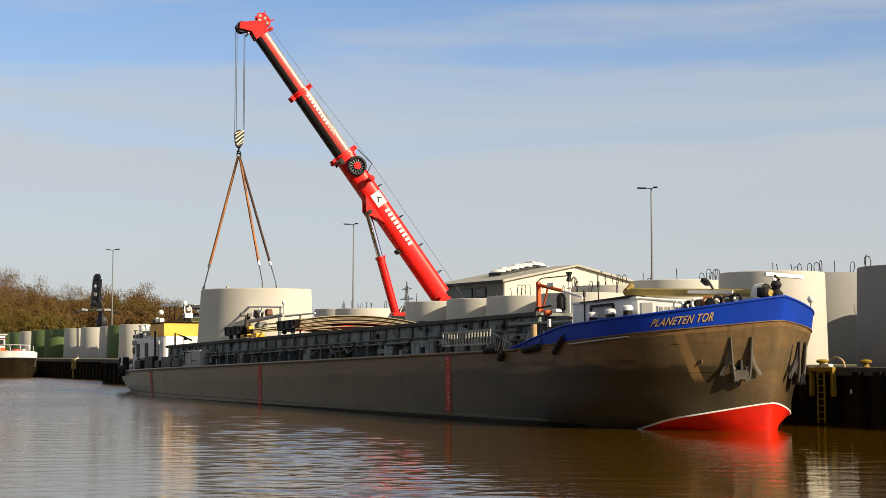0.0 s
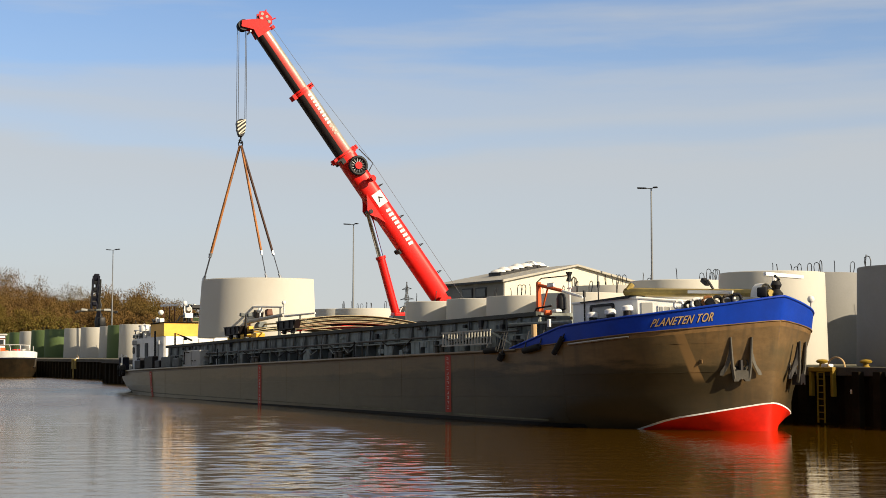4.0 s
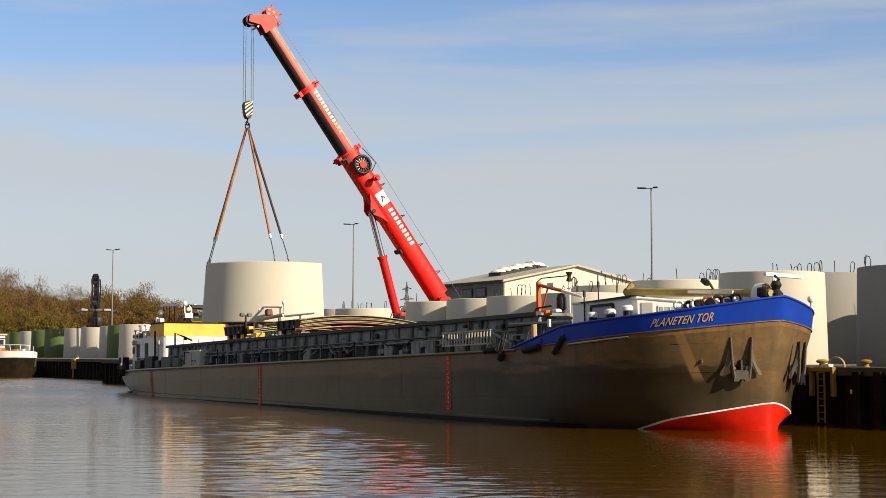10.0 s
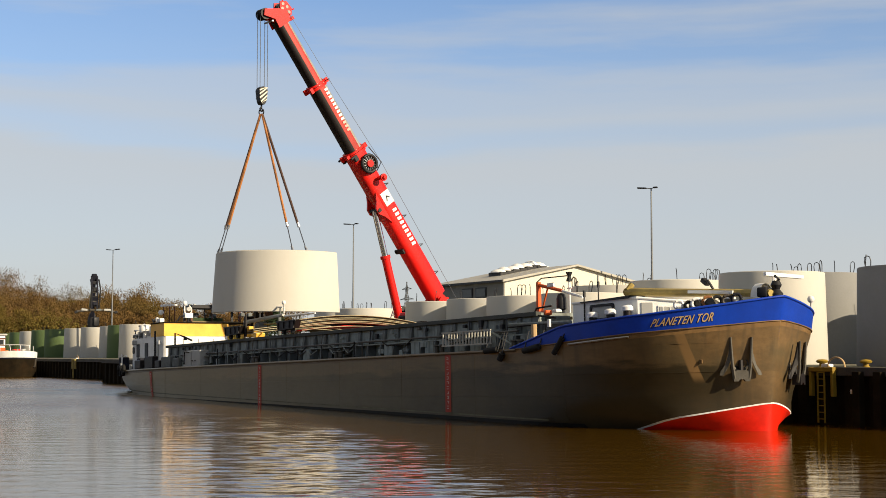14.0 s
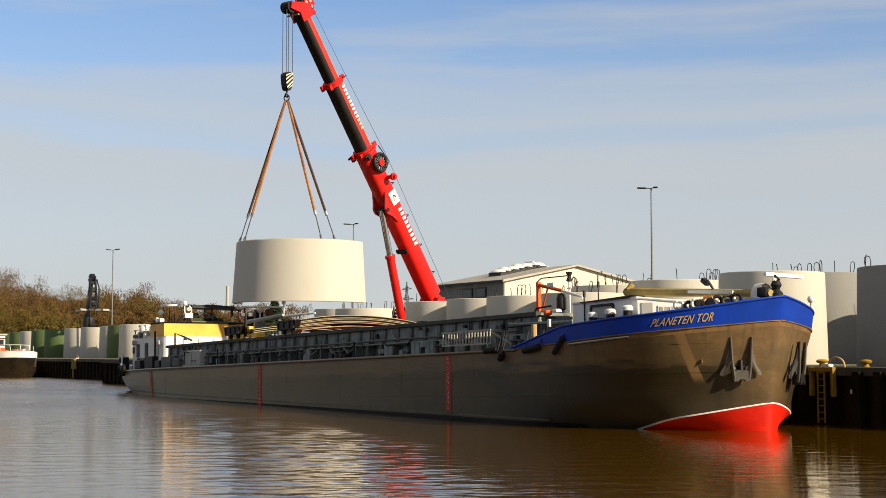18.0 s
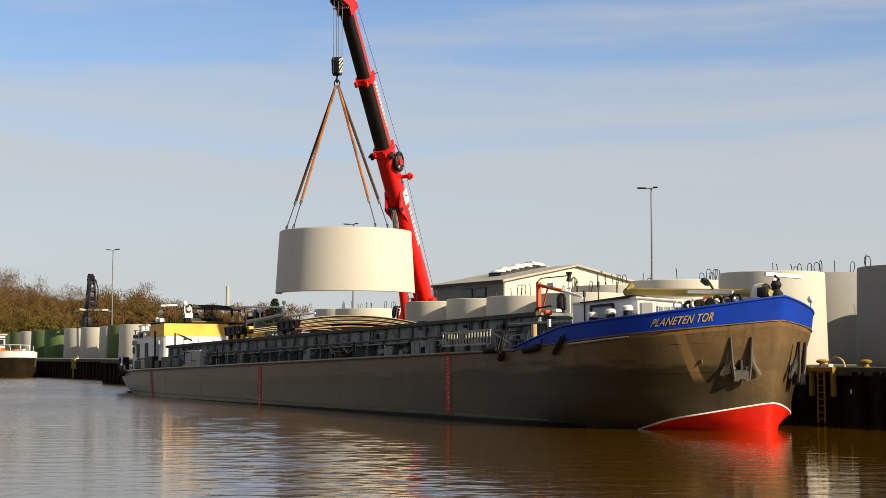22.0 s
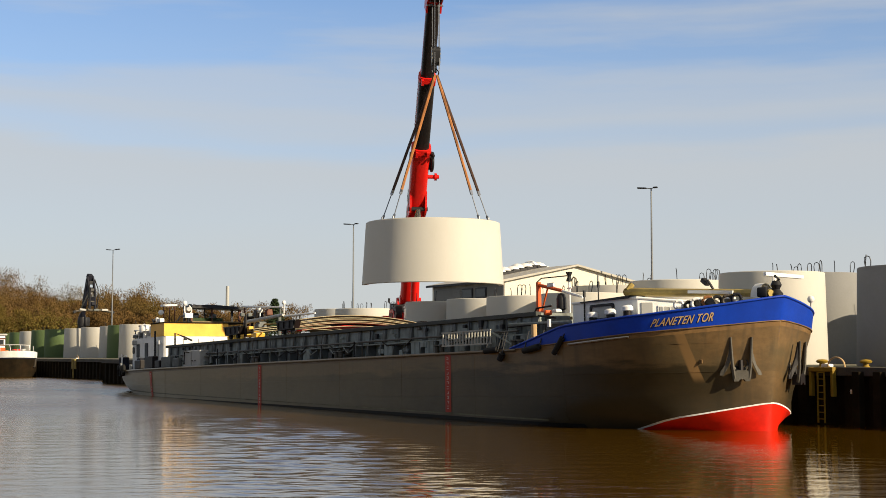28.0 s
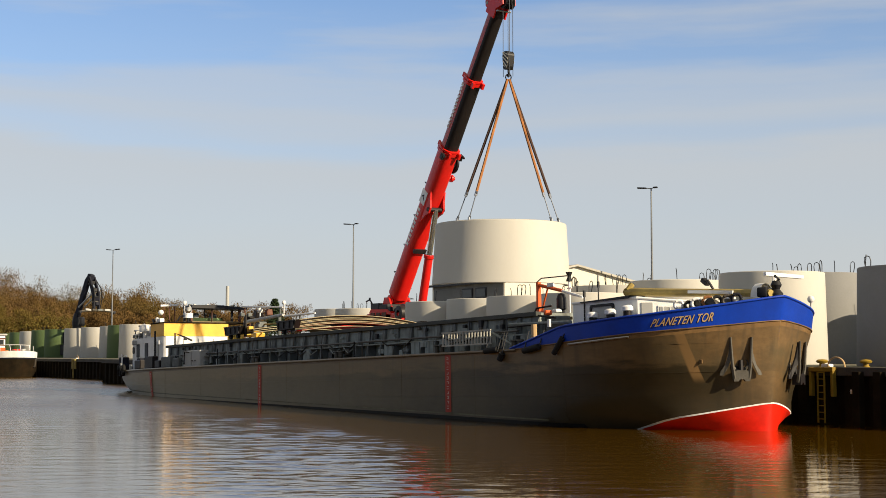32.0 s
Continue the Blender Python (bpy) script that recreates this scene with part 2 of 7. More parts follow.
def aft_tone(m, fresh, worn, colour):
    """A second tone towards the stern, in uneven patches: none from station fresh, full at worn."""
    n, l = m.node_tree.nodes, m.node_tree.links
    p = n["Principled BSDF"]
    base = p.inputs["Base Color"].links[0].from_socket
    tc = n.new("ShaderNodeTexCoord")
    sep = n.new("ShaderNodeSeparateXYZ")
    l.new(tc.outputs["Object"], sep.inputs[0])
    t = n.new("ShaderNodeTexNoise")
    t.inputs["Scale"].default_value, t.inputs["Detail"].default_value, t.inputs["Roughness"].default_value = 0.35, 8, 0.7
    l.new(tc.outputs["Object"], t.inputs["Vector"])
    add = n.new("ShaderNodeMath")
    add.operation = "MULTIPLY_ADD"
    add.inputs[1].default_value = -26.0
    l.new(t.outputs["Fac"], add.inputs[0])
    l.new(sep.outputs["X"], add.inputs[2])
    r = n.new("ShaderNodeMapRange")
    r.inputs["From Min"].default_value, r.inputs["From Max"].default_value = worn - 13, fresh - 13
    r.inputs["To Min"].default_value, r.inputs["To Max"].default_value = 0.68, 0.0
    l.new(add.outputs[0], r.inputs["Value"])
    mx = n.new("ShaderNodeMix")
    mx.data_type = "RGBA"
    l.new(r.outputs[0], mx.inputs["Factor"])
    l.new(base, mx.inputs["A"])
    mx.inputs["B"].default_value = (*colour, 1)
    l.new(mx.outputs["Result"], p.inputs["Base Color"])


def sunlit_stripe(m, at, wide, low, colour):
    """An upright lighter stripe on the bow: a sunlit band put into the colour."""
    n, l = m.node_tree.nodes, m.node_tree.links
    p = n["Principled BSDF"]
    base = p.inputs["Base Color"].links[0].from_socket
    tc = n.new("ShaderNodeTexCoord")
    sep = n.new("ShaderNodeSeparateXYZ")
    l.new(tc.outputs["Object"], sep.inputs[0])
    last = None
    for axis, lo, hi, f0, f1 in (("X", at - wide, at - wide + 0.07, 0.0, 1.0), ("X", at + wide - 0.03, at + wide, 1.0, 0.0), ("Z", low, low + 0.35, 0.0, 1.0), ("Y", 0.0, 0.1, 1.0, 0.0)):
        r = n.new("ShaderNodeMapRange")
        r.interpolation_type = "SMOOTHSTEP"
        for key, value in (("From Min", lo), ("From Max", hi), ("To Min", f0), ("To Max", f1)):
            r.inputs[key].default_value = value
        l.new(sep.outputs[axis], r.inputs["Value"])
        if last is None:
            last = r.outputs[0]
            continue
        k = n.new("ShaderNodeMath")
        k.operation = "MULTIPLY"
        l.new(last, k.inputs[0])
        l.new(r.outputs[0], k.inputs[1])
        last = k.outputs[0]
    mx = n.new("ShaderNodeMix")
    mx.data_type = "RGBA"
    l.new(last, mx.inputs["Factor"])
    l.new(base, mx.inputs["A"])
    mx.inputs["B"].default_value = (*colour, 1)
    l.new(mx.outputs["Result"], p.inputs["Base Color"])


shade_lower_hull(M_HULL, -0.85, -0.5, (0.02, 0.017, 0.009))
aft_tone(M_HULL, 74, 36, (0.255, 0.2, 0.088))
sunlit_stripe(M_HULL, 80.72, 0.14, -1.4, (0.21, 0.125, 0.052))
for shine, value in (("Coat Weight", 0.3), ("Coat Roughness", 0.3), ("Specular Tint", (1.0, 0.94, 0.78, 1))):
    M_HULL.node_tree.nodes["Principled BSDF"].inputs[shine].default_value = value
M_STRAKE = material("sheer_strake_paint", (0.21, 0.122, 0.048), 0.45, vary=0.18, scale=0.5, fine=7, bump=0.1, dirt=(0.08, 0.06, 0.045), dirt_amount=0.5, stretch=(0.4, 1, 1), streak=(0.07, 0.045, 0.025), streak_amount=0.5)
aft_tone(M_STRAKE, 74, 56, (0.13, 0.11, 0.07))
M_BOOT = material("red_bottom_paint", (0.66, 0.014, 0.004), 0.4, vary=0.15, scale=0.8, fine=9, bump=0.1, dirt=(0.34, 0.008, 0.003), dirt_amount=0.6)
M_BLUE = material("blue_bulwark_paint", (0.003, 0.042, 0.40), 0.4, vary=0.12, scale=0.7, fine=12, bump=0.05, dirt=(0.004, 0.022, 0.2), dirt_amount=0.4)
M_GREY = material("grey_green_deck_paint", (0.28, 0.32, 0.31), 0.55, vary=0.25, scale=0.9, fine=7, bump=0.12, dirt=(0.075, 0.075, 0.062), dirt_amount=0.8, dirt_scale=0.9, streak=(0.05, 0.045, 0.036), streak_amount=0.7)
M_GREYD = material("dirty_grey_paint", (0.14, 0.155, 0.155), 0.65, vary=0.2, bump=0.12, dirt=(0.05, 0.045, 0.035), dirt_amount=0.6)
M_SCUM = material("pale_scum_line", (0.15, 0.14, 0.09), 0.7, vary=0.3, scale=1.0, bump=0.05, dirt=(0.10, 0.09, 0.06), dirt_amount=0.9, dirt_scale=0.8)
M_DECK = material("dark_deck_paint", (0.06, 0.065, 0.06), 0.7, vary=0.2, bump=0.15)
M_MARK = material("draught_mark_red", (0.40, 0.05, 0.03), 0.55, vary=0.15, bump=0.05)
M_MARKW = material("draught_mark_white", (0.55, 0.42, 0.36), 0.6, vary=0.1, bump=0.05)
M_YELLOW = material("yellow_paint", (0.95, 0.51, 0.07), 0.45, vary=0.08, bump=0.05, dirt=(0.5, 0.28, 0.03), dirt_amount=0.35)
M_WOODY = material("weathered_yellow_hatch", (0.17, 0.13, 0.065), 0.6, vary=0.18, scale=1.5, fine=12, bump=0.1, dirt=(0.2, 0.15, 0.08), dirt_amount=0.6)
M_ORANGE = material("orange_paint", (0.68, 0.11, 0.02), 0.45, vary=0.1, bump=0.05, dirt=(0.35, 0.07, 0.02), dirt_amount=0.4)
M_RUBBER = material("black_rubber", (0.014, 0.014, 0.014), 0.8, vary=0.2, bump=0.15)
M_ANCHOR = material("worn_grey_steel", (0.09, 0.082, 0.068), 0.5, metal=0.3, vary=0.3, fine=14, bump=0.2, dirt=(0.06, 0.04, 0.025), dirt_amount=0.5)
M_RUST = material("rust_brown_paint", (0.12, 0.045, 0.025), 0.6, vary=0.3, scale=2.0, bump=0.1, dirt=(0.05, 0.025, 0.015), dirt_amount=0.6)
M_GOLD = material("gold_lettering", (0.50, 0.34, 0.17), 0.5, vary=0.05, bump=0.0)
M_OCHRE = material("dirty_ochre_paint", (0.3, 0.19, 0.02), 0.55, vary=0.2, bump=0.08, dirt=(0.18, 0.11, 0.02), dirt_amount=0.7, dirt_scale=2.0)
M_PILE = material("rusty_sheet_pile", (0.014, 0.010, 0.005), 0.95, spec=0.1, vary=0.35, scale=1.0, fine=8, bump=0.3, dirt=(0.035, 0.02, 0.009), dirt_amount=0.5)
M_CAP = material("quay_cap_concrete", (0.07, 0.065, 0.055), 0.8, vary=0.2, bump=0.2)
M_GROUND = material("quay_gravel_and_grass", (0.15, 0.135, 0.10), 0.9, vary=0.3, scale=0.1, fine=4, bump=0.4, dirt=(0.07, 0.09, 0.03), dirt_amount=0.7, dirt_scale=0.03)
M_WALL = material("cream_sheet_cladding", (0.68, 0.64, 0.53), 0.5, vary=0.05, bump=0.04)
M_WALLD = material("grey_sheet_cladding", (0.15, 0.15, 0.14), 0.55, vary=0.1, bump=0.05)
M_WALLS = material("dark_brown_wall", (0.075, 0.055, 0.035), 0.9, vary=0.3, scale=0.2, fine=3, bump=0.2)
M_ROOF = material("pale_roof_sheet", (0.42, 0.40, 0.35), 0.5, vary=0.08, bump=0.05)
M_LAMP = material("lamp_post_steel", (0.20, 0.21, 0.22), 0.5, metal=0.5, vary=0.1, bump=0.05)
M_BARK = material("bark", (0.085, 0.062, 0.042), 0.9, vary=0.3, scale=3, bump=0.4)
M_TWIG = material("bare_twigs", (0.112, 0.064, 0.019), 0.95, vary=0.45, scale=0.09, fine=0.6, bump=0.0, dirt=(0.12, 0.088, 0.014), dirt_amount=0.85, dirt_scale=0.04)
M_FIR = material("dark_needles", (0.03, 0.05, 0.02), 0.9, vary=0.3, bump=0.0)
M_DARKBLUE = material("dark_blue_machine_paint", (0.006, 0.007, 0.016), 0.7, vary=0.3, bump=0.05)

M_TOP = material("pale_sheen_metal", (0.42, 0.40, 0.36), 0.32, metal=0.35, vary=0.15, scale=1.0, fine=10, bump=0.04, dirt=(0.1, 0.07, 0.05), dirt_amount=0.5)
M_CABIN = material("bright_white_paint", (0.9, 0.9, 0.87), 0.4, vary=0.03, bump=0.03, dirt=(0.7, 0.68, 0.6), dirt_amount=0.3)
M_GALV = material("galvanised_steel", (0.4, 0.39, 0.35), 0.6, vary=0.15, bump=0.05, dirt=(0.2, 0.19, 0.16), dirt_amount=0.4)
M_GREYL = material("pale_grey_paint", (0.42, 0.42, 0.40), 0.5, vary=0.06, bump=0.04)
M_OLIVE = material("olive_mast_paint", (0.42, 0.31, 0.09), 0.5, vary=0.15, bump=0.05, dirt=(0.09, 0.06, 0.02), dirt_amount=0.5)


def glass(name, tint=(0.03, 0.035, 0.04)):
    m = bpy.data.materials.new(name)
    m.use_nodes = True
    p = m.node_tree.nodes["Principled BSDF"]
    p.inputs["Base Color"].default_value = (*tint, 1)
    p.inputs["Roughness"].default_value = 0.06
    p.inputs["Specular IOR Level"].default_value = 0.3
    return m


M_GLASS = glass("dark_window_glass")


def clear_glass():
    m = glass("clear_window_glass", (1.0, 1.0, 1.0))
    p = m.node_tree.nodes["Principled BSDF"]
    p.inputs["Transmission Weight"].default_value, p.inputs["IOR"].default_value, p.inputs["Roughness"].default_value = 1.0, 1.04, 0.0
    return m


M_CLEAR = clear_glass()


def water_material():
    m = bpy.data.materials.new("brown_canal_water")
    m.use_nodes = True
    n, l = m.node_tree.nodes, m.node_tree.links
    p = n["Principled BSDF"]
    p.inputs["Base Color"].default_value = (0.077, 0.0385, 0.001, 1)
    p.inputs["IOR"].default_value = 1.55
    p.inputs["Specular Tint"].default_value = (1.0, 0.865, 0.53, 1)
    tc = n.new("ShaderNodeTexCoord")
    mp = n.new("ShaderNodeMapping")
    mp.vector_type = "TEXTURE"
    mp.inputs["Scale"].default_value = (0.42, 0.16, 1)
    mp.inputs["Rotation"].default_value = (0, 0, radians(62))
    l.new(tc.outputs["Object"], mp.inputs[0])
    t = n.new("ShaderNodeTexNoise")
    t.inputs["Scale"].default_value, t.inputs["Detail"].default_value = 1.0, 3
    l.new(mp.outputs[0], t.inputs["Vector"])
    ro = n.new("ShaderNodeTexNoise")
    ro.inputs["Scale"].default_value, ro.inputs["Detail"].default_value = 0.06, 3
    l.new(tc.outputs["Object"], ro.inputs["Vector"])
    mr = n.new("ShaderNodeMapRange")
    mr.inputs["To Min"].default_value, mr.inputs["To Max"].default_value = 0.01, 0.03
    l.new(ro.outputs["Fac"], mr.inputs["Value"])
    at = n.new("ShaderNodeAttribute")
    at.attribute_name = "ruffle"
    sm = n.new("ShaderNodeMath")
    sm.operation = "ADD"
    l.new(mr.outputs[0], sm.inputs[0])
    l.new(at.outputs["Fac"], sm.inputs[1])
    l.new(sm.outputs[0], p.inputs["Roughness"])
    bp = n.new("ShaderNodeBump")
    bp.inputs["Distance"].default_value, bp.inputs["Strength"].default_value = 0.012, 0.55
    l.new(t.outputs["Fac"], bp.inputs["Height"])
    l.new(bp.outputs[0], p.inputs["Normal"])
    # a thin clear film on top, as still dirty water has
    p.inputs["Coat Weight"].default_value, p.inputs["Coat IOR"].default_value = 0.15, 1.45
    p.inputs["Coat Tint"].default_value = (1.0, 0.9, 0.65, 1)
    l.new(sm.outputs[0], p.inputs["Coat Roughness"])
    l.new(bp.outputs[0], p.inputs["Coat Normal"])
    return m


M_WATER = water_material()

# ---- ground, water, quay ----
QZ = 2.15
EDGE, FAR_EDGE, STEP_X = 40.0, 45.3, -128.0


def make_ground():
    bm = bmesh.new()
    pts = [(2500, EDGE), (STEP_X, EDGE), (STEP_X, FAR_EDGE), (-700, FAR_EDGE), (-900, -150), (-2500, -300), (-2500, 2500), (2500, 2500)]
    bm.faces.new([bm.verts.new((x, y, QZ)) for x, y in pts])
    solid("ground", bm, M_GROUND, "gravel yard with patches of grass behind the quay", kind="structure")
    return make_water()


def ripple_height(x, y, r):
    """Wind ripples: a sum of many short waves, as height, and the roughness of those too short for the sheet.
    Calm in the lee of the barge, choppy off its side, a fine ruffle under the far bank."""
    rng = np.random.RandomState(5)
    h = np.zeros_like(x)
    kept = np.zeros_like(x)
    wind = math.atan2(AHEAD.y, AHEAD.x) + 0.10
    N = 84
    for i in range(N):
        lam = 0.36 * (1.7 / 0.36) ** rng.rand()
        a = wind + rng.normal(0, 0.42)
        k = 2 * math.pi / lam
        fade = np.clip((lam / (r * cell_share(r)) - 2.6) / 3.0, 0, 1)
        wave = np.sin(k * (math.cos(a) * x + math.sin(a) * y) + rng.rand() * 6.28)
        h += fade * math.sqrt(2 / N) / k * wave
        kept += fade * fade / N
    patch = 0.5 * np.sin(0.21 * x + 0.17 * y + 1.0) + 0.5 * np.sin(-0.16 * x + 0.37 * y) + 0.35 * np.sin(0.51 * x - 0.32 * y + 2.0)
    gust = 0.5 + 0.5 * np.sin(0.9 * x + 0.5 * y + 2 * np.sin(0.23 * x)) * np.sin(0.37 * x - 0.8 * y + 1.5 * np.sin(0.4 * y))
    # the lee ends on a line that runs from the stern out towards the open water off the bow
    line = np.interp(x, (-150, -112, -105, -100, -72, -57, -42, -30.6, -22, -12), (60, 48, 37, 34, 30.5, 28.2, 23.8, 20.2, 16.8, 13.2))
    width = np.interp(x, (-100, -60, -40, -20), (1.5, 3.0, 3.5, 3.0))
    open_ = np.clip((line - y + 0.9 * patch) / width, 0, 1)
    open_ = open_ * open_ * (3 - 2 * open_)
    # share of the open water under the far bank, where the ripples are short and fine
    side = (0.5122 * x + 0.8589 * y) / r
    bank = np.clip((-0.17 + 0.03 * np.clip((r - 50) / 20, 0, 1) - side) / 0.035, 0, 1)
    chop = CHOP * open_ * (0.6 + 0.5 * gust) * np.interp(side, (-0.21, -0.185, -0.165, -0.11), (0.03, 0.1, 0.4, 1.0))
    # ruffled wash that trails from the stern
    off = (x + 93.0) * 0.472 + (y - 30.5) * 0.882
    wash = np.exp(-(off / np.interp(x, (-95, -64), (1.2, 2.6))) ** 2)
    fine = RUFFLE * open_ * bank * (0.85 + 0.2 * patch) * np.interp(r, (30, 55, 72, 110), (0.4, 0.7, 1.7, 2.6)) * (1 + 0.3 * wash)
    slope = CALM * (1 - 0.65 * bank) + chop + 0.75 * fine
    hidden = np.sqrt((0.4 * slope) ** 2 * np.clip(1 - kept, 0, 1) + fine ** 2)
    return h * slope, np.sqrt(1.41 * hidden)


CALM, CHOP, RUFFLE = 0.008, 0.058, 0.018   # slopes of the water in the lee, off the side, under the far bank


def cell_share(r):
    """Length of a water cell as a share of its distance: fine near the eye, coarser far off."""
    return 0.0018 * np.interp(r, (40, 75, 190), (1.0, 1.7, 2.4))


def make_water():
    """One sheet: a fan of fine cells in front of the eye, coarse round about."""
    W = 400
    rr = [15.0]
    while rr[-1] < 190.0:
        rr.append(rr[-1] * (1 + float(cell_share(rr[-1]))))
    rr = np.array(rr)
    n_r = len(rr) - 1
    mid = math.atan2(AHEAD.y, AHEAD.x)
    aa = mid + np.linspace(-0.36, 0.36, W)
    A, R = np.meshgrid(aa, rr)
    X, Y = R * np.cos(A), R * np.sin(A)
    Z, ruffle = ripple_height(X, Y, R)
    edge = np.minimum(np.minimum(np.arange(W), W - 1 - np.arange(W))[None, :] / 6.0, np.minimum(np.arange(n_r + 1), n_r - np.arange(n_r + 1))[:, None] / 12.0)
    Z *= np.clip(edge, 0, 1)
    verts = np.stack([X, Y, Z], -1).reshape(-1, 3)
    w = W
    i = (np.arange(n_r)[:, None] * w + np.arange(w - 1)[None, :]).reshape(-1)
    quads = np.stack([i, i + w, i + w + 1, i + 1], -1)
    verts = verts.tolist()
    faces = quads.tolist()

    def corner(ang, rad):
        verts.append([rad * math.cos(ang), rad * math.sin(ang), 0.0])
        return len(verts) - 1
    last = n_r * w
    # beyond the fan, on both sides of it, behind the eye
    far = [corner(a, 3000.0) for a in aa]
    faces += [[last + j, far[j], far[j + 1], last + j + 1] for j in range(w - 1)]
    rest = [corner(aa[-1] + (2 * math.pi - 0.72) * k / 24, 3000.0) for k in range(1, 24)]
    near_row = list(range(0, w))
    inner = near_row[::-1]
    left_col = [j * w + w - 1 for j in range(n_r + 1)]
    right_col = [j * w for j in range(n_r + 1)]
    faces.append(left_col[::-1] [:-1] + [near_row[-1]] + inner[1:-1] + right_col + [far[0]] + rest[::-1] + [far[-1]])
    me = bpy.data.meshes.new("water")
    me.from_pydata(verts, [], faces)
    layer = me.attributes.new("ruffle", "FLOAT", "POINT")
    layer.data.foreach_set("value", np.concatenate([ruffle.reshape(-1), np.full(len(verts) - ruffle.size, 0.22)]).astype(np.float32))
    me.polygons.foreach_set("use_smooth", [True] * len(me.polygons))
    me.materials.append(M_WATER)
    return tagged(new("water", me), "brown rippled harbour water", kind="structure")


def pile_run(name, p, q, label):
    """A sheet-pile wall from p to q with a concrete cap."""
    p, q = Vector((*p, 0)), Vector((*q, 0))
    d = (q - p).normalized()
    side = Vector((d.y, -d.x, 0))
    if side.y > 0.1 or side.x < -0.1:
        side = -side
    length, pitch = (q - p).length, 1.2
    line = []
    for i in range(int(length / pitch)):
        for f, o in ((0.0, 0.0), (0.12, 0.32), (0.5, 0.32), (0.62, 0.0)):
            line.append(p + d * (i + f) * pitch - side * (0.36 - o))
    line.append(q - side * 0.36)
    bm = bmesh.new()
    loft(bm, [[v + Vector((0, 0, z)) for v in line] for z in (-1.5, 0.6, QZ - 0.32)])
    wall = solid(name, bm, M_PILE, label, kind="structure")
    bm = bmesh.new()
    mid = (p + q) / 2 - side * 0.35 + Vector((0, 0, QZ - 0.16))
    turn = Matrix.Rotation(math.atan2(d.y, d.x), 3, "Z")
    box(bm, mid, (length, 0.8, 0.33), turn, 0.03)
    part("cap", bm, M_CAP, wall, "stained concrete cap")
    return wall


def make_quay():
    wall = pile_run("quay_wall_near", (STEP_X, EDGE), (140, EDGE), "dark rusty sheet-pile quay wall with a concrete cap")
    pile_run("quay_wall_step", (STEP_X, EDGE), (STEP_X, FAR_EDGE), "dark rusty sheet-pile return of the quay")
    pile_run("quay_wall_far", (-700, FAR_EDGE), (STEP_X, FAR_EDGE), "dark rusty sheet-pile quay wall with a concrete cap")
    bm = bmesh.new()
    box(bm, (-37.4, 39.96, 1.25), (0.12, 0.1, 0.16), None, 0.01)
    part("marker_plate", bm, M_WHITE, wall, "small white marker plate")


def make_bank():
    """Behind the eye, unseen: a strip of ground and a long plain wall, added to keep low sky light off the hull."""
    bm = bmesh.new()
    box(bm, (-40, -40, 0.4), (420, 50, 1.2))
    solid("bank", bm, M_GROUND, "grassy near bank", kind="structure")
    bm = bmesh.new()
    box(bm, (-40, -22, 6.0), (420, 1.0, 10.0))
    solid("wall_south", bm, M_WALLS, "unseen dark brown wall added to block low sky light", kind="structure")


WATER = make_ground()
make_bank()
make_quay()


# ---- tower shells standing on the quay ----
def loop_mesh(kind):
    bm = bmesh.new()
    if kind == 0:
        pts = [(-0.09, 0, 0), (-0.13, 0, 0.35), (-0.1, 0, 0.52), (0, 0, 0.58), (0.1, 0, 0.52), (0.13, 0, 0.35), (0.09, 0, 0)]
    else:
        pts = [(0, 0, 0), (0.02, 0.02, 0.5), (0.0, 0.05, 0.6)]
    tube(bm, pts, 0.022, 5)
    return mesh_of("lifting_loop", bm, M_BLACK)


LOOPS = [loop_mesh(0), loop_mesh(1)]
random.seed(4)


def tower_ring(x, y, dia, h, material_, label, group, taper=0.035, n_loops=5, z0=QZ):
    t = thing("tower_ring", pose(x, y, z0), label, "tower ring", group)
    r0, r1 = dia / 2 * (1 + taper / 2), dia / 2 * (1 - taper / 2)
    bm = bmesh.new()
    lathe(bm, [(r0 - 0.3, 0), (r0 - 0.02, 0), (r0, 0.03), (r1, h - 0.03), (r1 - 0.03, h), (r1 - 0.3, h), (r0 - 0.3, 0)], 56)
    part("shell", bm, material_, t, smooth=40)
    for i in range(n_loops):
        a = random.uniform(0, 360)
        k = 0 if random.random() < 0.6 else 1
        put("lifting_loop", LOOPS[k], pose((r1 - 0.15) * math.cos(radians(a)), (r1 - 0.15) * math.sin(radians(a)), h, random.uniform(-6, 6), random.uniform(-6, 6), random.uniform(0, 180)), t)
    return t


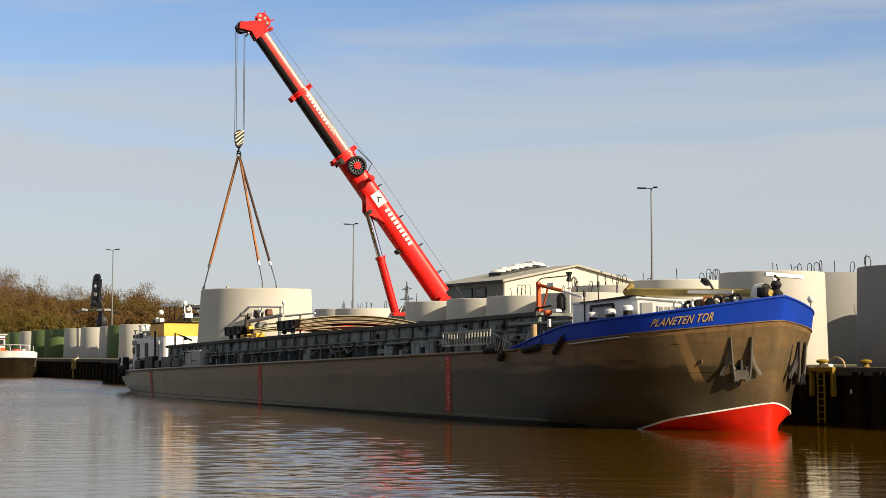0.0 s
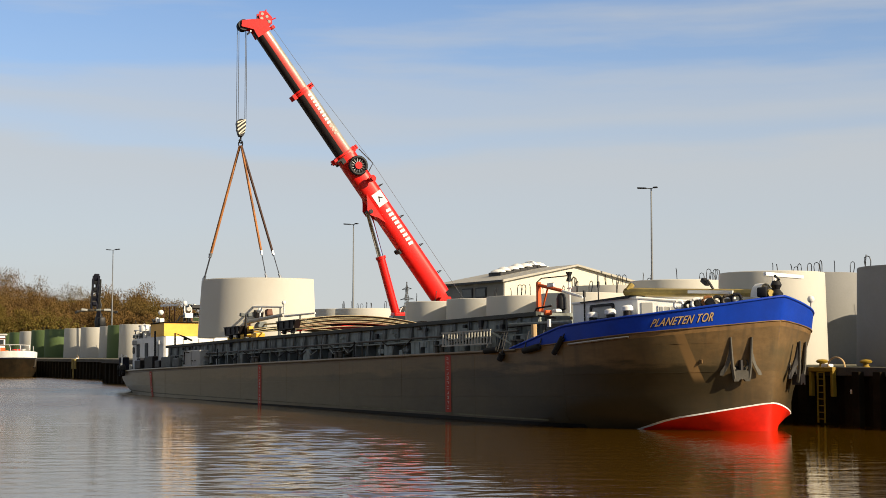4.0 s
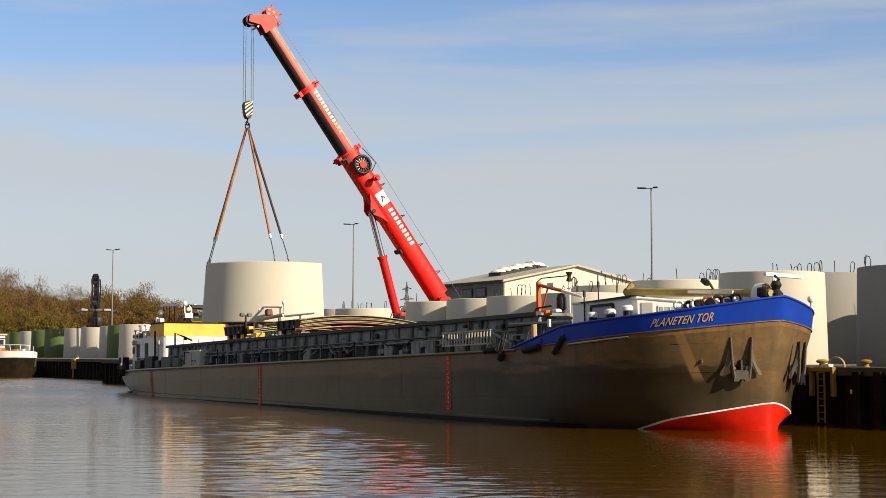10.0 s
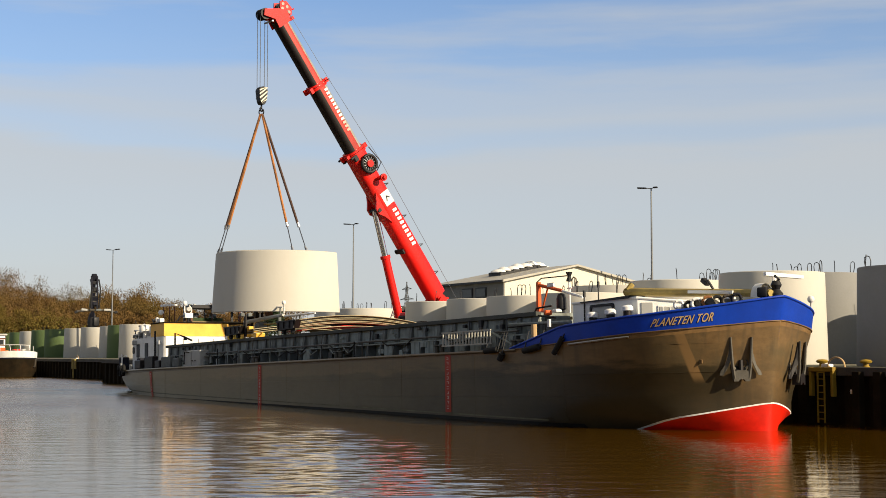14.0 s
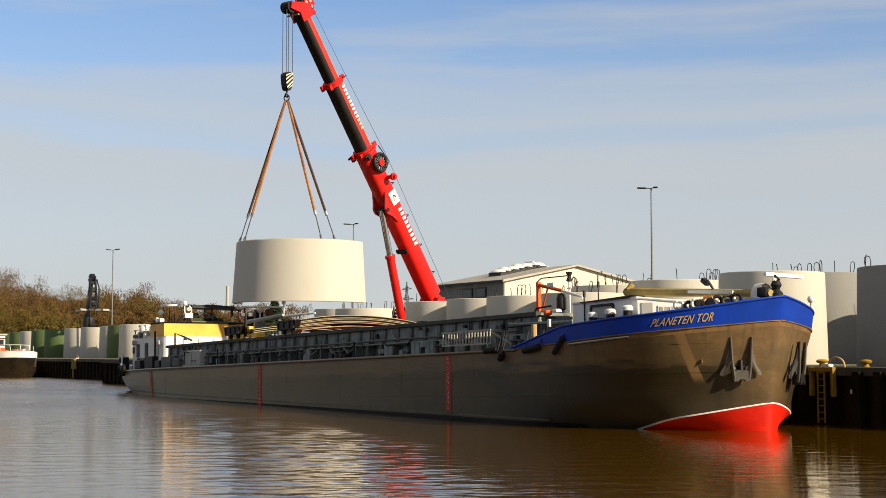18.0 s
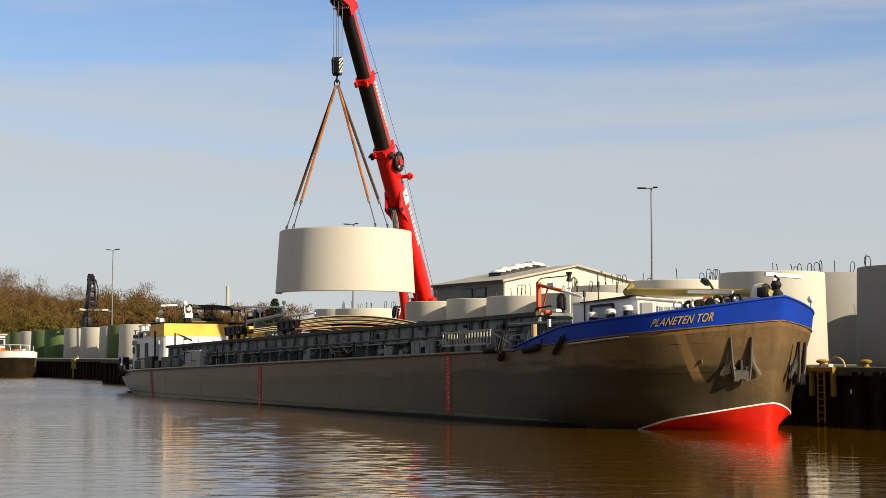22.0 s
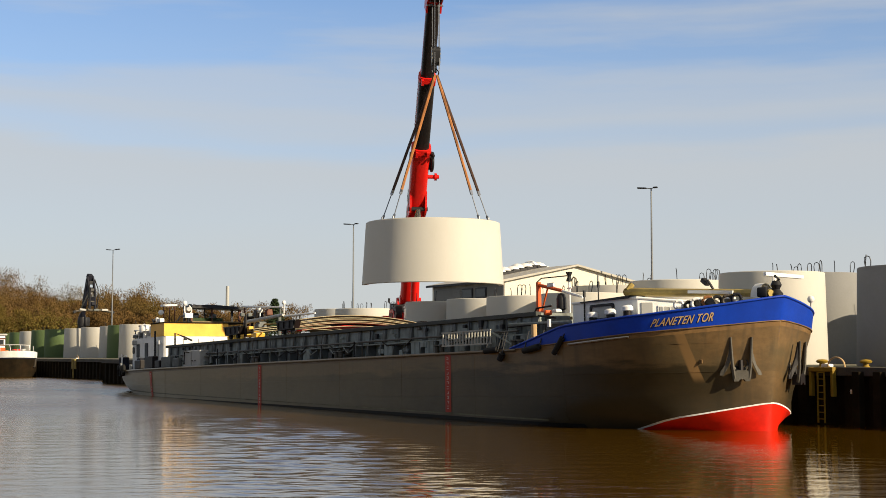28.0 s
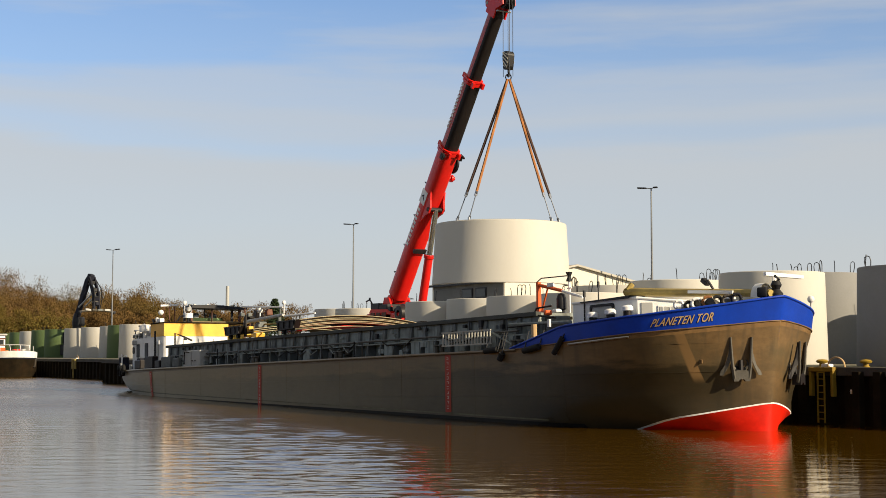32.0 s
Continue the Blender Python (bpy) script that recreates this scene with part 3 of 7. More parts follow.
NEAR = "pale tower rings standing on the quay"
WHITE_RING = "pale cream concrete tower ring standing on the quay"
for x, y, dia, top, loops in ((-38.8, 45.6, 5.2, 6.13, 5), (-46.3, 58.2, 5.2, 6.6, 4), (-50.9, 49.0, 5.15, 6.57, 6), (-55.0, 56.1, 5.2, 6.92, 4), (-59.25, 50.1, 5.2, 6.57, 7), (-65.6, 50.8, 5.2, 6.57, 3), (-64.6, 43.95, 4.6, 5.8, 2),
                              (-69.4, 44.2, 4.5, 5.82, 3), (-59.95, 44.3, 4.5, 5.8, 3), (-74.0, 43.95, 4.35, 5.8, 2), (-103.6, 54.4, 5.2, 6.38, 5), (-110.5, 55.8, 5.2, 6.56, 6)):
    ring = tower_ring(x, y, dia, top - QZ, M_CONC_SHADE if x in (-38.8, -55.0) else M_CONC, "concrete tower ring standing on the quay, coloured dark for its shade" if x in (-38.8, -55.0) else WHITE_RING, NEAR, n_loops=loops)
    for i, a in enumerate({-65.6: (226, 238, 247, 310, 320, 329, 335), -64.6: (314, 320, 330)}.get(x, ())):
        r = dia / 2 * 0.9825 - 0.15
        put("lifting_loop", LOOPS[1 if i in (2, 4) else 0], pose(r * math.cos(radians(a)), r * math.sin(radians(a)), top - QZ, 5 - 3 * i, 4 - 2 * i, 55 + 25 * i), ring)
    if x == -38.8:
        put("lifting_loop", LOOPS[1], pose(-2.2, -0.9, top - QZ, 4, 6, 0), ring)
FAR = "tower rings on the far quay"
for x, y, dia, green in ((-180.6, 61.1, 5.2, 0), (-186.9, 61.5, 5.2, 1), (-193.3, 62.4, 5.2, 0), (-203.0, 62.6, 5.2, 0), (-212.5, 63.0, 5.4, 0), (-222.0, 62.6, 5.4, 1), (-231.5, 63.0, 5.4, 1), (-243.0, 64.0, 5.4, 0), (-256.0, 65.5, 5.4, 1), (-268.0, 66.8, 5.4, 1)):
    tower_ring(x, y, dia, 4.41, M_GREEN if green else M_CONC, ("dark green" if green else "pale cream") + " concrete tower ring on the far quay", FAR, n_loops=2)


# ---- warehouse behind the rings ----
def make_warehouse():
    x0, x1, y0, y1, ze, zr = -112.4, -100.3, 65.9, 80.8, 8.85, 10.35
    ym = (y0 + y1) / 2
    w = thing("warehouse", pose(0, 0, 0), "cream warehouse with a shallow gable roof behind the rings", "building")
    bm = bmesh.new()
    prism(bm, [(y0, QZ), (y1, QZ), (y1, ze), (ym, zr), (y0, ze)], "x", x1 - 0.25, x1)
    part("gable_wall", bm, M_WALL, w, "sunlit cream gable cladding")
    bm = bmesh.new()
    prism(bm, [(y0, QZ), (y1, QZ), (y1, ze), (ym, zr), (y0, ze)], "x", x0, x0 + 0.25)
    part("gable_wall", bm, M_WALL, w)
    for y in (y0, y1 - 0.25):
        bm = bmesh.new()
        box(bm, ((x0 + x1) / 2, y + 0.125, (QZ + ze) / 2), (x1 - x0 - 0.5, 0.24, ze - QZ))
        part("side_wall", bm, M_WALLD, w, "grey side cladding in shade")
    for a, b in ((y0, ze), (y1, ze)):
        bm = bmesh.new()
        s = -1 if a < ym else 1
        prism(bm, [(a + s * 0.35, b - 0.07), (ym, zr), (ym, zr + 0.16), (a + s * 0.35, b + 0.12)], "x", x0 - 0.3, x1 + 0.35)
        part("roof", bm, M_ROOF, w, "pale sheet roof with a dark eave")
        bm = bmesh.new()
        box(bm, ((x0 + x1) / 2, a + s * 0.42, b), (x1 - x0 + 0.7, 0.16, 0.18))
        part("gutter", bm, M_BLACK, w)
    for i, xx in enumerate((-104.0, -106.2)):
        bm = bmesh.new()
        box(bm, (xx, y0 - 0.03, 8.0), (1.7, 0.08, 0.9))
        win = part("window", bm, M_BLACK, w, "dark window band")
        bm = bmesh.new()
        box(bm, (xx, y0 - 0.08, 8.0), (1.5, 0.04, 0.7))
        part("pane", bm, M_GLASS, win)
    # a low vaulted rooflight, lumpy and white, across the ridge; black boxes below stand in for its shadow
    rx, ra, rb = x0 + 5.5, ym - 4.2, ym + 1.6
    def roof_z(yy):
        return zr + 0.16 - abs(yy - ym) * (zr - ze) / (ym - y0)
    bm = bmesh.new()
    for i in range(8):
        yy = ra + (rb - ra) * (i + 0.5) / 8
        box(bm, (rx, yy, roof_z(yy) + 0.12), (2.0, (rb - ra) / 8 - 0.02, 0.34))
    light = part("rooflight", bm, M_BLACK, w, "black base of the rooflight in place of its shadow")
    for i in range(8):
        yy = ra + (rb - ra) * (i + 0.5) / 8
        k = (0.75, 1.0, 0.85, 1.1, 0.9, 1.15, 1.0, 0.7)[i]
        bm = bmesh.new()
        lathe(bm, [(0.001, 0.62 * k), (0.3, 0.56 * k), (0.62, 0.36 * k), (0.8, 0.1), (0.8, 0.0)], 12)
        bmesh.ops.scale(bm, verts=bm.verts, vec=(1.1, 0.85, 0.72))
        bmesh.ops.translate(bm, verts=bm.verts, vec=(rx + 0.1 * (-1) ** i, yy, roof_z(yy) + 0.25))
        part("dome", bm, M_WHITE, light, "white dome", smooth=50)


make_warehouse()


# ---- lamp posts ----
def lamp_post(x, y, h, arms, turn):
    t = thing("lamp_post", pose(x, y, QZ, 0, 0, turn), "tall grey steel lamp post with flat luminaires", "lamp post", "lamp posts of the yard")
    bm = bmesh.new()
    tube(bm, [(0, 0, 0), (0, 0, h)], 0.13, 10, 0.06)
    part("pole", bm, M_LAMP, t, smooth=40)
    bm = bmesh.new()
    lathe(bm, [(0.001, 0.0), (0.2, 0.0), (0.2, 0.5), (0.13, 0.6)], 12)
    part("base", bm, M_LAMP, t)
    for s in arms:
        bm = bmesh.new()
        tube(bm, [(0, 0, h - 0.05), (s * 0.5, 0, h + 0.02)], 0.04, 6)
        arm = part("arm", bm, M_LAMP, t)
        bm = bmesh.new()
        box(bm, (s * 0.85, 0, h + 0.04), (0.8 * abs(s), 0.32, 0.12), Matrix.Rotation(-s * 0.08, 3, "Y"), 0.03)
        part("luminaire", bm, M_BLACK, arm)


lamp_post(-203.6, 64.7, 15.9, (-1, 1), 31)
lamp_post(-139.1, 71.4, 14.9, (-1, 0.45), 31)
lamp_post(-95.5, 78.0, 14.9, (-1, 0.45), 31)

# ---- on the quay's edge ----
def quay_ladder(x, y, M_PAINT):
    t = thing("quay_ladder", pose(x, y, QZ), "yellow steel ladder with a guard frame on the quay wall", "ladder")
    for dx in (-0.17, 0.17):
        bm = bmesh.new()
        box(bm, (dx, -0.2, -1.05), (0.05, 0.05, 2.1))
        part("stile", bm, M_PAINT, t)
    bm = bmesh.new()
    tube(bm, [(-0.17, -0.2, 0), (0.17, -0.2, 0)], 0.022, 6)
    me = mesh_of("rung", bm, M_PAINT)
    for i in range(8):
        put("rung", me, pose(0, 0, -0.2 - 0.25 * i), t)
    for dx in (-0.55, 0.55):
        bm = bmesh.new()
        box(bm, (dx, -0.12, -0.55), (0.13, 0.2, 1.1), None, 0.02)
        part("fender_post", bm, M_PAINT, t)
    bm = bmesh.new()
    box(bm, (0, -0.12, -0.09), (1.24, 0.24, 0.16), None, 0.02)
    part("head_beam", bm, M_PAINT, t)
    bm = bmesh.new()
    pts = [(0.15, 0.1, 0.0)] + [(0.5 - 0.42 * math.cos(a), 0.1, 0.05 + 0.32 * math.sin(a)) for a in [math.pi * i / 8 for i in range(9)]] + [(0.92, 0.1, 0.0)]
    tube(bm, pts, 0.035, 6)
    part("grab_rail", bm, M_GOLD, t, smooth=60)
    bm = bmesh.new()
    box(bm, (-0.1, 0.25, 0.06), (0.35, 0.3, 0.12), None, 0.02)
    part("step_plate", bm, M_WHITE, t)


def bollard(x, y):
    t = thing("quay_bollard", pose(x, y, QZ), "yellow mushroom-headed mooring bollard on the quay", "bollard", "bollards on the quay")
    bm = bmesh.new()
    lathe(bm, [(0.001, 0.0), (0.17, 0.0), (0.12, 0.05), (0.1, 0.16)], 14)
    part("stem", bm, M_OCHRE, t, smooth=40)
    bm = bmesh.new()
    lathe(bm, [(0.1, 0.14), (0.2, 0.16), (0.24, 0.22), (0.17, 0.28), (0.001, 0.3)], 14)
    part("head", bm, M_OCHRE, t, smooth=40)


quay_ladder(-38.75, 39.95, M_OCHRE)
bollard(-39.5, 40.6)
bollard(-37.3, 40.6)
quay_ladder(-155.2, 45.25, M_OLIVE)

for i, x in enumerate((-37.0, -36.0, -34.2)):
    bm = bmesh.new()
    box(bm, (0, 0, 0), (0.35, 0.3, 2.6), None, 0.03)
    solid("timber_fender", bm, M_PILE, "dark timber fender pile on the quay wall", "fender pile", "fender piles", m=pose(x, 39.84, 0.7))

# ---- barge ----
BX, BY, BZ, TRIM = -118.0, 34.7, 0.8875, 1.4975
HB = 4.6
KEEL = -3.5
STEM_R = 0.3


STERN = ((0.0, 21.5), (0.45, 19.6), (0.55, 18.3), (0.62, 17.1), (0.7, 15.9), (0.78, 15.05), (0.88, 14.4), (1.0, 14.0), (1.5, 14.0))
FULLNESS = ((0.0, 1.8), (0.157, 2.3), (0.2, 2.6), (0.243, 3.3), (0.286, 3.95), (0.43, 3.8), (0.57, 4.05), (0.71, 4.6), (0.86, 5.05), (1.0, 5.55), (1.09, 5.75), (1.2, 5.85), (1.5, 5.85))


def half_breadth(s, v):
    """Half the hull's width at station s and height share v (0 keel, 1 deck)."""
    v = max(0.0, min(1.5, v))
    w = min(v, 1.0)
    aft_end, bow_end = ends(v)
    bow_start = 72.0 + 0.8 * min(v, 1.1)
    aft_start = 38.9 - 4.9 * w
    b = HB
    if s > bow_start:
        u = min(1.0, (s - bow_start) / (bow_end - bow_start))
        b *= max(0.0, 1 - u ** lerp(FULLNESS, v)) ** 0.95
        # the stem is rolled, not sharp
        d = max(0.0, bow_end - s)
        if d < 3.0:
            b = math.sqrt(b * b + 2 * STEM_R * (1.5 - 0.5 * w) * d * (1 - d / 3.0) ** 2)
    if s < aft_start:
        u = min(1.0, (aft_start - s) / (aft_start - aft_end))
        b *= max(0.0, 1 - u ** 2.2) ** (0.55 + 0.25 * w)
    return b


def ends(v):
    v = max(0.0, min(1.5, v))
    return lerp(STERN, v), 81.46 + 0.78 * v + 0.22 * max(0.0, 1 - v) ** 1.5


BOOT = ((11, -3.3), (76, -3.2), (77.2, -3.2), (78, -3.06), (78.5, -2.93), (79, -2.78), (80, -2.553), (80.5, -2.454), (81, -2.331), (81.4, -2.223), (81.8, -2.11), (82.6, -1.9))


def boot_z(s):
    return lerp(BOOT, s)


BLUE_LOW = ((11, 0.0), (72.9, 0.05), (76, 0.20), (78, 0.31), (80, 0.44), (81, 0.528), (81.8, 0.641), (82.3, 0.745), (82.6, 0.80))
BLUE_TOP = ((11, 0.02), (72.6, 0.07), (76, 0.78), (78, 0.88), (80, 1.015), (81, 1.143), (81.8, 1.313), (82.3, 1.462), (82.6, 1.57))
STATIONS = [0.0, 0.003, 0.01, 0.022, 0.04, 0.06, 0.085, 0.11, 0.14, 0.18] + [0.18 + 0.045 * i for i in range(1, 14)] + [0.79, 0.81, 0.83, 0.85, 0.87, 0.89, 0.91, 0.925, 0.94, 0.952, 0.963, 0.972, 0.98, 0.987, 0.991, 0.994, 0.9962, 0.9978, 0.999, 0.9996, 0.9999, 1.0]


def hull_row(zf, side):
    row = []
    for t in STATIONS:
        v = (zf(60.0) - KEEL) / -KEEL
        for _ in range(4):
            a, b = ends(v)
            s = a + t * (b - a)
            z = zf(s)
            v = (z - KEEL) / -KEEL
        row.append(Vector((s, side * half_breadth(s, v), z)))
    return row


def skin(s, z, out=0.0, side=-1):
    """A point of the hull's side, moved outwards a little, and the hull's direction there."""
    v = (z - KEEL) / -KEEL
    b = half_breadth(s, v)
    d = Vector((0.05, side * (half_breadth(s + 0.05, v) - b), 0)).normalized()
    n = Vector((-d.y * side, d.x * side, 0)) * (1 if side < 0 else 1)
    if n.y * side < 0:
        n = -n
    return Vector((s, side * b, z)) + n * out, d, n


def make_barge():
    g = thing("cargo_barge", pose(BX, BY, BZ, 0, -TRIM, 0), "long brown cargo barge with a blue bow, moored alongside", "barge")
    bands = (("bottom", M_BOOT, (lambda s: KEEL, lambda s: KEEL + (boot_z(s) - KEEL) * 0.35, lambda s: KEEL + (boot_z(s) - KEEL) * 0.55, lambda s: KEEL + (boot_z(s) - KEEL) * 0.75, boot_z), "red bottom paint"),
             ("stripe", M_WHITE, (boot_z, lambda s: boot_z(s) + 0.05), "thin white boot line"),
             ("lower_hull", M_HULL, (lambda s: boot_z(s) + 0.05, lambda s: -2.2 + 0.15 * max(0, (s - 76) / 6), lambda s: -1.7, lambda s: -1.3, lambda s: -0.98), "lower plating, darkened for shade under the flare"),
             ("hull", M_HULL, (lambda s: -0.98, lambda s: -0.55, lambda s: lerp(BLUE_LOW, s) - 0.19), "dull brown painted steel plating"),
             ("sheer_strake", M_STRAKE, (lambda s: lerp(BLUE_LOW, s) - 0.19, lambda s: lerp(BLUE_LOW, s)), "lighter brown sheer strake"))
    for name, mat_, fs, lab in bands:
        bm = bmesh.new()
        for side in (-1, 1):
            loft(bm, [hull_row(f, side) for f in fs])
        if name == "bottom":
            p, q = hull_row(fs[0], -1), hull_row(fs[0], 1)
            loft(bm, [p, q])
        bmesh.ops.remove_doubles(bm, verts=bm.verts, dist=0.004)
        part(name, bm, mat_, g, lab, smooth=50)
    # blue bulwark of the bow with a rounded rail
    def edge(f, side, inset=0.0):
        out = []
        for t in np.linspace(0.0, 1.0, 44):
            t = 1 - (1 - t) ** 2.6
            v = 1.2
            for _ in range(5):
                e = ends(v)[1]
                s = 72.6 + (e - 72.6) * t
                v = (f(s) - KEEL) / -KEEL
            b = half_breadth(s, v)
            out.append(Vector((s - inset * t, side * max(0.0, b - inset), f(s))))
        return out
    bm = bmesh.new()
    low, top = (lambda s: lerp(BLUE_LOW, s)), (lambda s: lerp(BLUE_TOP, s))
    mid = lambda s: (low(s) + top(s)) / 2
    for side in (-1, 1):
        loft(bm, [edge(low, side), edge(mid, side), edge(top, side), edge(top, side, 0.06), edge(low, side, 0.06)])
    bmesh.ops.remove_doubles(bm, verts=bm.verts, dist=0.003)
    part("bulwark", bm, M_BLUE, g, "bright blue bulwark", smooth=22)
    for side in (-1, 1):
        bm = bmesh.new()
        tube(bm, edge(top, side), 0.045, 8)
        part("bulwark_rail", bm, M_BLUE, g, smooth=60)
        bm = bmesh.new()
        tube(bm, [p + Vector((0, side * 0.02, -0.02)) for p in edge(low, side)], 0.022, 6)
        part("rubbing_bar", bm, M_STRAKE, g, smooth=60)
        bm = bmesh.new()
        pts = [Vector((s, side * (half_breadth(s, 1.0) + 0.02), 0.0)) for s in np.linspace(14.1, 73, 70)]
        tube(bm, pts, 0.06, 8)
        part("gunwale_bar", bm, M_HULL, g, smooth=60)
    # pale scum line just above the water
    bm = bmesh.new()
    line = [(s, -BZ / math.cos(radians(TRIM)) - s * math.tan(radians(TRIM))) for s in np.linspace(20.5, 75, 60)]
    loft(bm, [[Vector((s, -half_breadth(s, (z + dz - KEEL) / -KEEL) - 0.006, z + dz)) for s, z in line] for dz in (0.19, 0.25)])
    part("scum_line", bm, M_SCUM, g, "pale scum line above the water")
    # black wet band at the waterline
    bm = bmesh.new()
    wet = [(s, -BZ / math.cos(radians(TRIM)) - s * math.tan(radians(TRIM))) for s in np.linspace(30, 76.6, 70)]
    high = lambda s, top: -0.1 if top < 0 else 0.01 + 0.12 * max(0.0, min(1.0, (s - 34) / 34))
    loft(bm, [[Vector((s, -half_breadth(s, (z + high(s, top) - KEEL) / -KEEL) - 0.004, z + high(s, top))) for s, z in wet] for top in (-1, 1)])
    part("wet_band", bm, M_RUBBER, g, "black wet band at the waterline")
    # weld seams of the plating
    for lo, hi, z in ((24.5, 76.0, -0.98), (76.0, 81.3, -0.98), (60.0, 78.0, -1.75)):
        bm = bmesh.new()
        tube(bm, [skin(s, z, 0.0)[0] for s in np.linspace(lo, hi, 40)], 0.006, 4)
        part("weld_seam", bm, M_HULL, g)
    for s in np.arange(34.0, 80.0, 6.0):
        bm = bmesh.new()
        tube(bm, [skin(s, z, 0.0)[0] for z in (-0.05, -0.8, -1.6, -2.4, -2.9)], 0.005, 4)
        part("weld_seam", bm, M_HULL, g)
    # decks: fore, aft, two sides; the hold between the coamings goes down to its floor
    H0, H1, HY = 31.6, 73.0, 3.5
    bm = bmesh.new()
    for lo, hi, inner in ((14.05, H0, False), (H1, 82.15, False), (H0, H1, True)):
        ss = np.linspace(lo, hi, 24)
        for side in (-1, 1):
            outer = [Vector((s, side * (half_breadth(s, 1.0) - 0.02), -0.01)) for s in ss]
            inn = [Vector((s, side * (HY if inner else 0.0), -0.01)) for s in ss]
            loft(bm, [inn, outer])
    bmesh.ops.remove_doubles(bm, verts=bm.verts, dist=0.002)
    part("deck", bm, M_DECK, g, "dark painted steel deck")
    bm = bmesh.new()
    loft(bm, [[(H0, -HY, 0), (H0, -HY, -2.9), (H0, HY, -2.9), (H0, HY, 0)], [(H1, -HY, 0), (H1, -HY, -2.9), (H1, HY, -2.9), (H1, HY, 0)]])
    for xx in (H0, H1):
        bm.faces.new([bm.verts.new(p) for p in ((xx, -HY, 0), (xx, HY, 0), (xx, HY, -2.9), (xx, -HY, -2.9))])
    part("hold", bm, M_GREY, g, "empty steel cargo hold")
    make_coaming(g, H0, H1, HY)
    return g


def make_coaming(g, h0, h1, hy):
    top = 1.45
    for side in (-1, 1):
        bm = bmesh.new()
        box(bm, ((h0 + h1) / 2, side * hy, top / 2), (h1 - h0, 0.05, top))
        coam = part("coaming", bm, M_GREY, g, "grey steel hatch coaming")
        bm = bmesh.new()
        box(bm, ((h0 + h1) / 2, side * (hy + 0.06), top - 0.05), (h1 - h0 + 0.1, 0.26, 0.17), None, 0.02)
        part("coaming_rail", bm, M_DECK, coam)
        bm = bmesh.new()
        box(bm, ((h0 + h1) / 2, side * (hy + 0.24), 0.62), (h1 - h0, 0.44, 0.05))
        part("stringer", bm, M_GREY, coam)
        bm = bmesh.new()
        box(bm, (0, side * (hy + 0.42), 0.31), (0.72, 0.04, 0.58))
        lower = mesh_of("bulwark_plate", bm, M_GREY)
        bm = bmesh.new()
        prism(bm, [(side * (hy + 0.03), 0.0), (side * (hy + 0.5), 0.0), (side * (hy + 0.44), 0.6), (side * (hy + 0.03), 0.6)], "x", -0.05, 0.05)
        web = mesh_of("bracket", bm, M_GREYD)
        bm = bmesh.new()
        prism(bm, [(side * (hy + 0.03), 0.64), (side * (hy + 0.2), 0.64), (side * (hy + 0.1), 1.3), (side * (hy + 0.03), 1.3)], "x", -0.11, 0.11)
        upper = mesh_of("stiffener", bm, M_GREYD)
        n = 33
        for i in range(n + 1):
            s = h0 + 0.3 + (h1 - h0 - 0.6) * i / n
            put("bracket", web, pose(s + 0.5, 0, 0), coam)
            if s > 63 or i % 7 == 3:
                put("bulwark_plate", lower, pose(s, 0, 0), coam)
            put("stiffener", upper, pose(s + 0.3, 0, 0), coam)
        # pipes on the stringer
        bm = bmesh.new()
        tube(bm, [(h0 + 1, side * (hy + 0.32), 0.78), (h1 - 1, side * (hy + 0.32), 0.78)], 0.05, 6)
        part("pipe", bm, M_ANCHOR, coam)
        rng = random.Random(3)
        for k in range(7):
            a = h0 + 2.5 + k * 5.4
            y = side * (hy + 0.47)
            bm = bmesh.new()
            tube(bm, [(a + 0.45 * j, y, 0.72 - 0.32 * math.sin(math.pi * j / 6) * rng.uniform(0.5, 1.3)) for j in range(7)], 0.03, 5)
            part("hose", bm, M_RUBBER, coam)
    # brackets, valves, lashings and pipes hung on the port coaming
    rng = random.Random(9)
    for k in range(64):
        a = h0 + 1.0 + (h1 - h0 - 2.5) * (k + rng.random()) / 64
        bm = bmesh.new()
        kind = rng.randrange(5)
        if 66.6 < a < 71.3 and kind in (0, 2, 4):
            kind = 3
        y = -(hy + 0.1)
        if kind == 0:
            box(bm, (a, -(hy + 0.44), rng.uniform(0.15, 0.5)), (rng.uniform(0.15, 0.5), 0.12, rng.uniform(0.15, 0.4)), None, 0.02)
        elif kind == 1:
            tube(bm, [(a, y - 0.12, 0.65), (a + rng.uniform(-0.2, 0.2), y - 0.1, 1.35)], 0.03, 5)
        elif kind == 2:
            tube(bm, [(a, -(hy + 0.46), 0.55), (a + 0.5, -(hy + 0.5), 0.3), (a + 1.1, -(hy + 0.46), 0.52)], 0.03, 5)
        elif kind == 3:
            box(bm, (a, y - 0.06, rng.uniform(0.85, 1.2)), (rng.uniform(0.1, 0.25), 0.14, rng.uniform(0.1, 0.3)), None, 0.02)
        else:
            tube(bm, [(a, -(hy + 0.55), 0.0), (a, -(hy + 0.55), rng.uniform(0.5, 1.0))], 0.035, 6)
        part("coaming_fitting", bm, rng.choice((M_BLACK, M_BLACK, M_ANCHOR, M_GREYD, M_GREY, M_GREY)), g)
    for xx in (h0, h1):
        bm = bmesh.new()
        box(bm, (xx, 0, top / 2), (0.05, 2 * hy, top))
        part("end_coaming", bm, M_GREY, g)


BARGE = make_barge()

# ---- the barge's fittings, in the barge's own space ----
BARGE_POSE = pose(BX, BY, BZ, 0, -TRIM, 0)


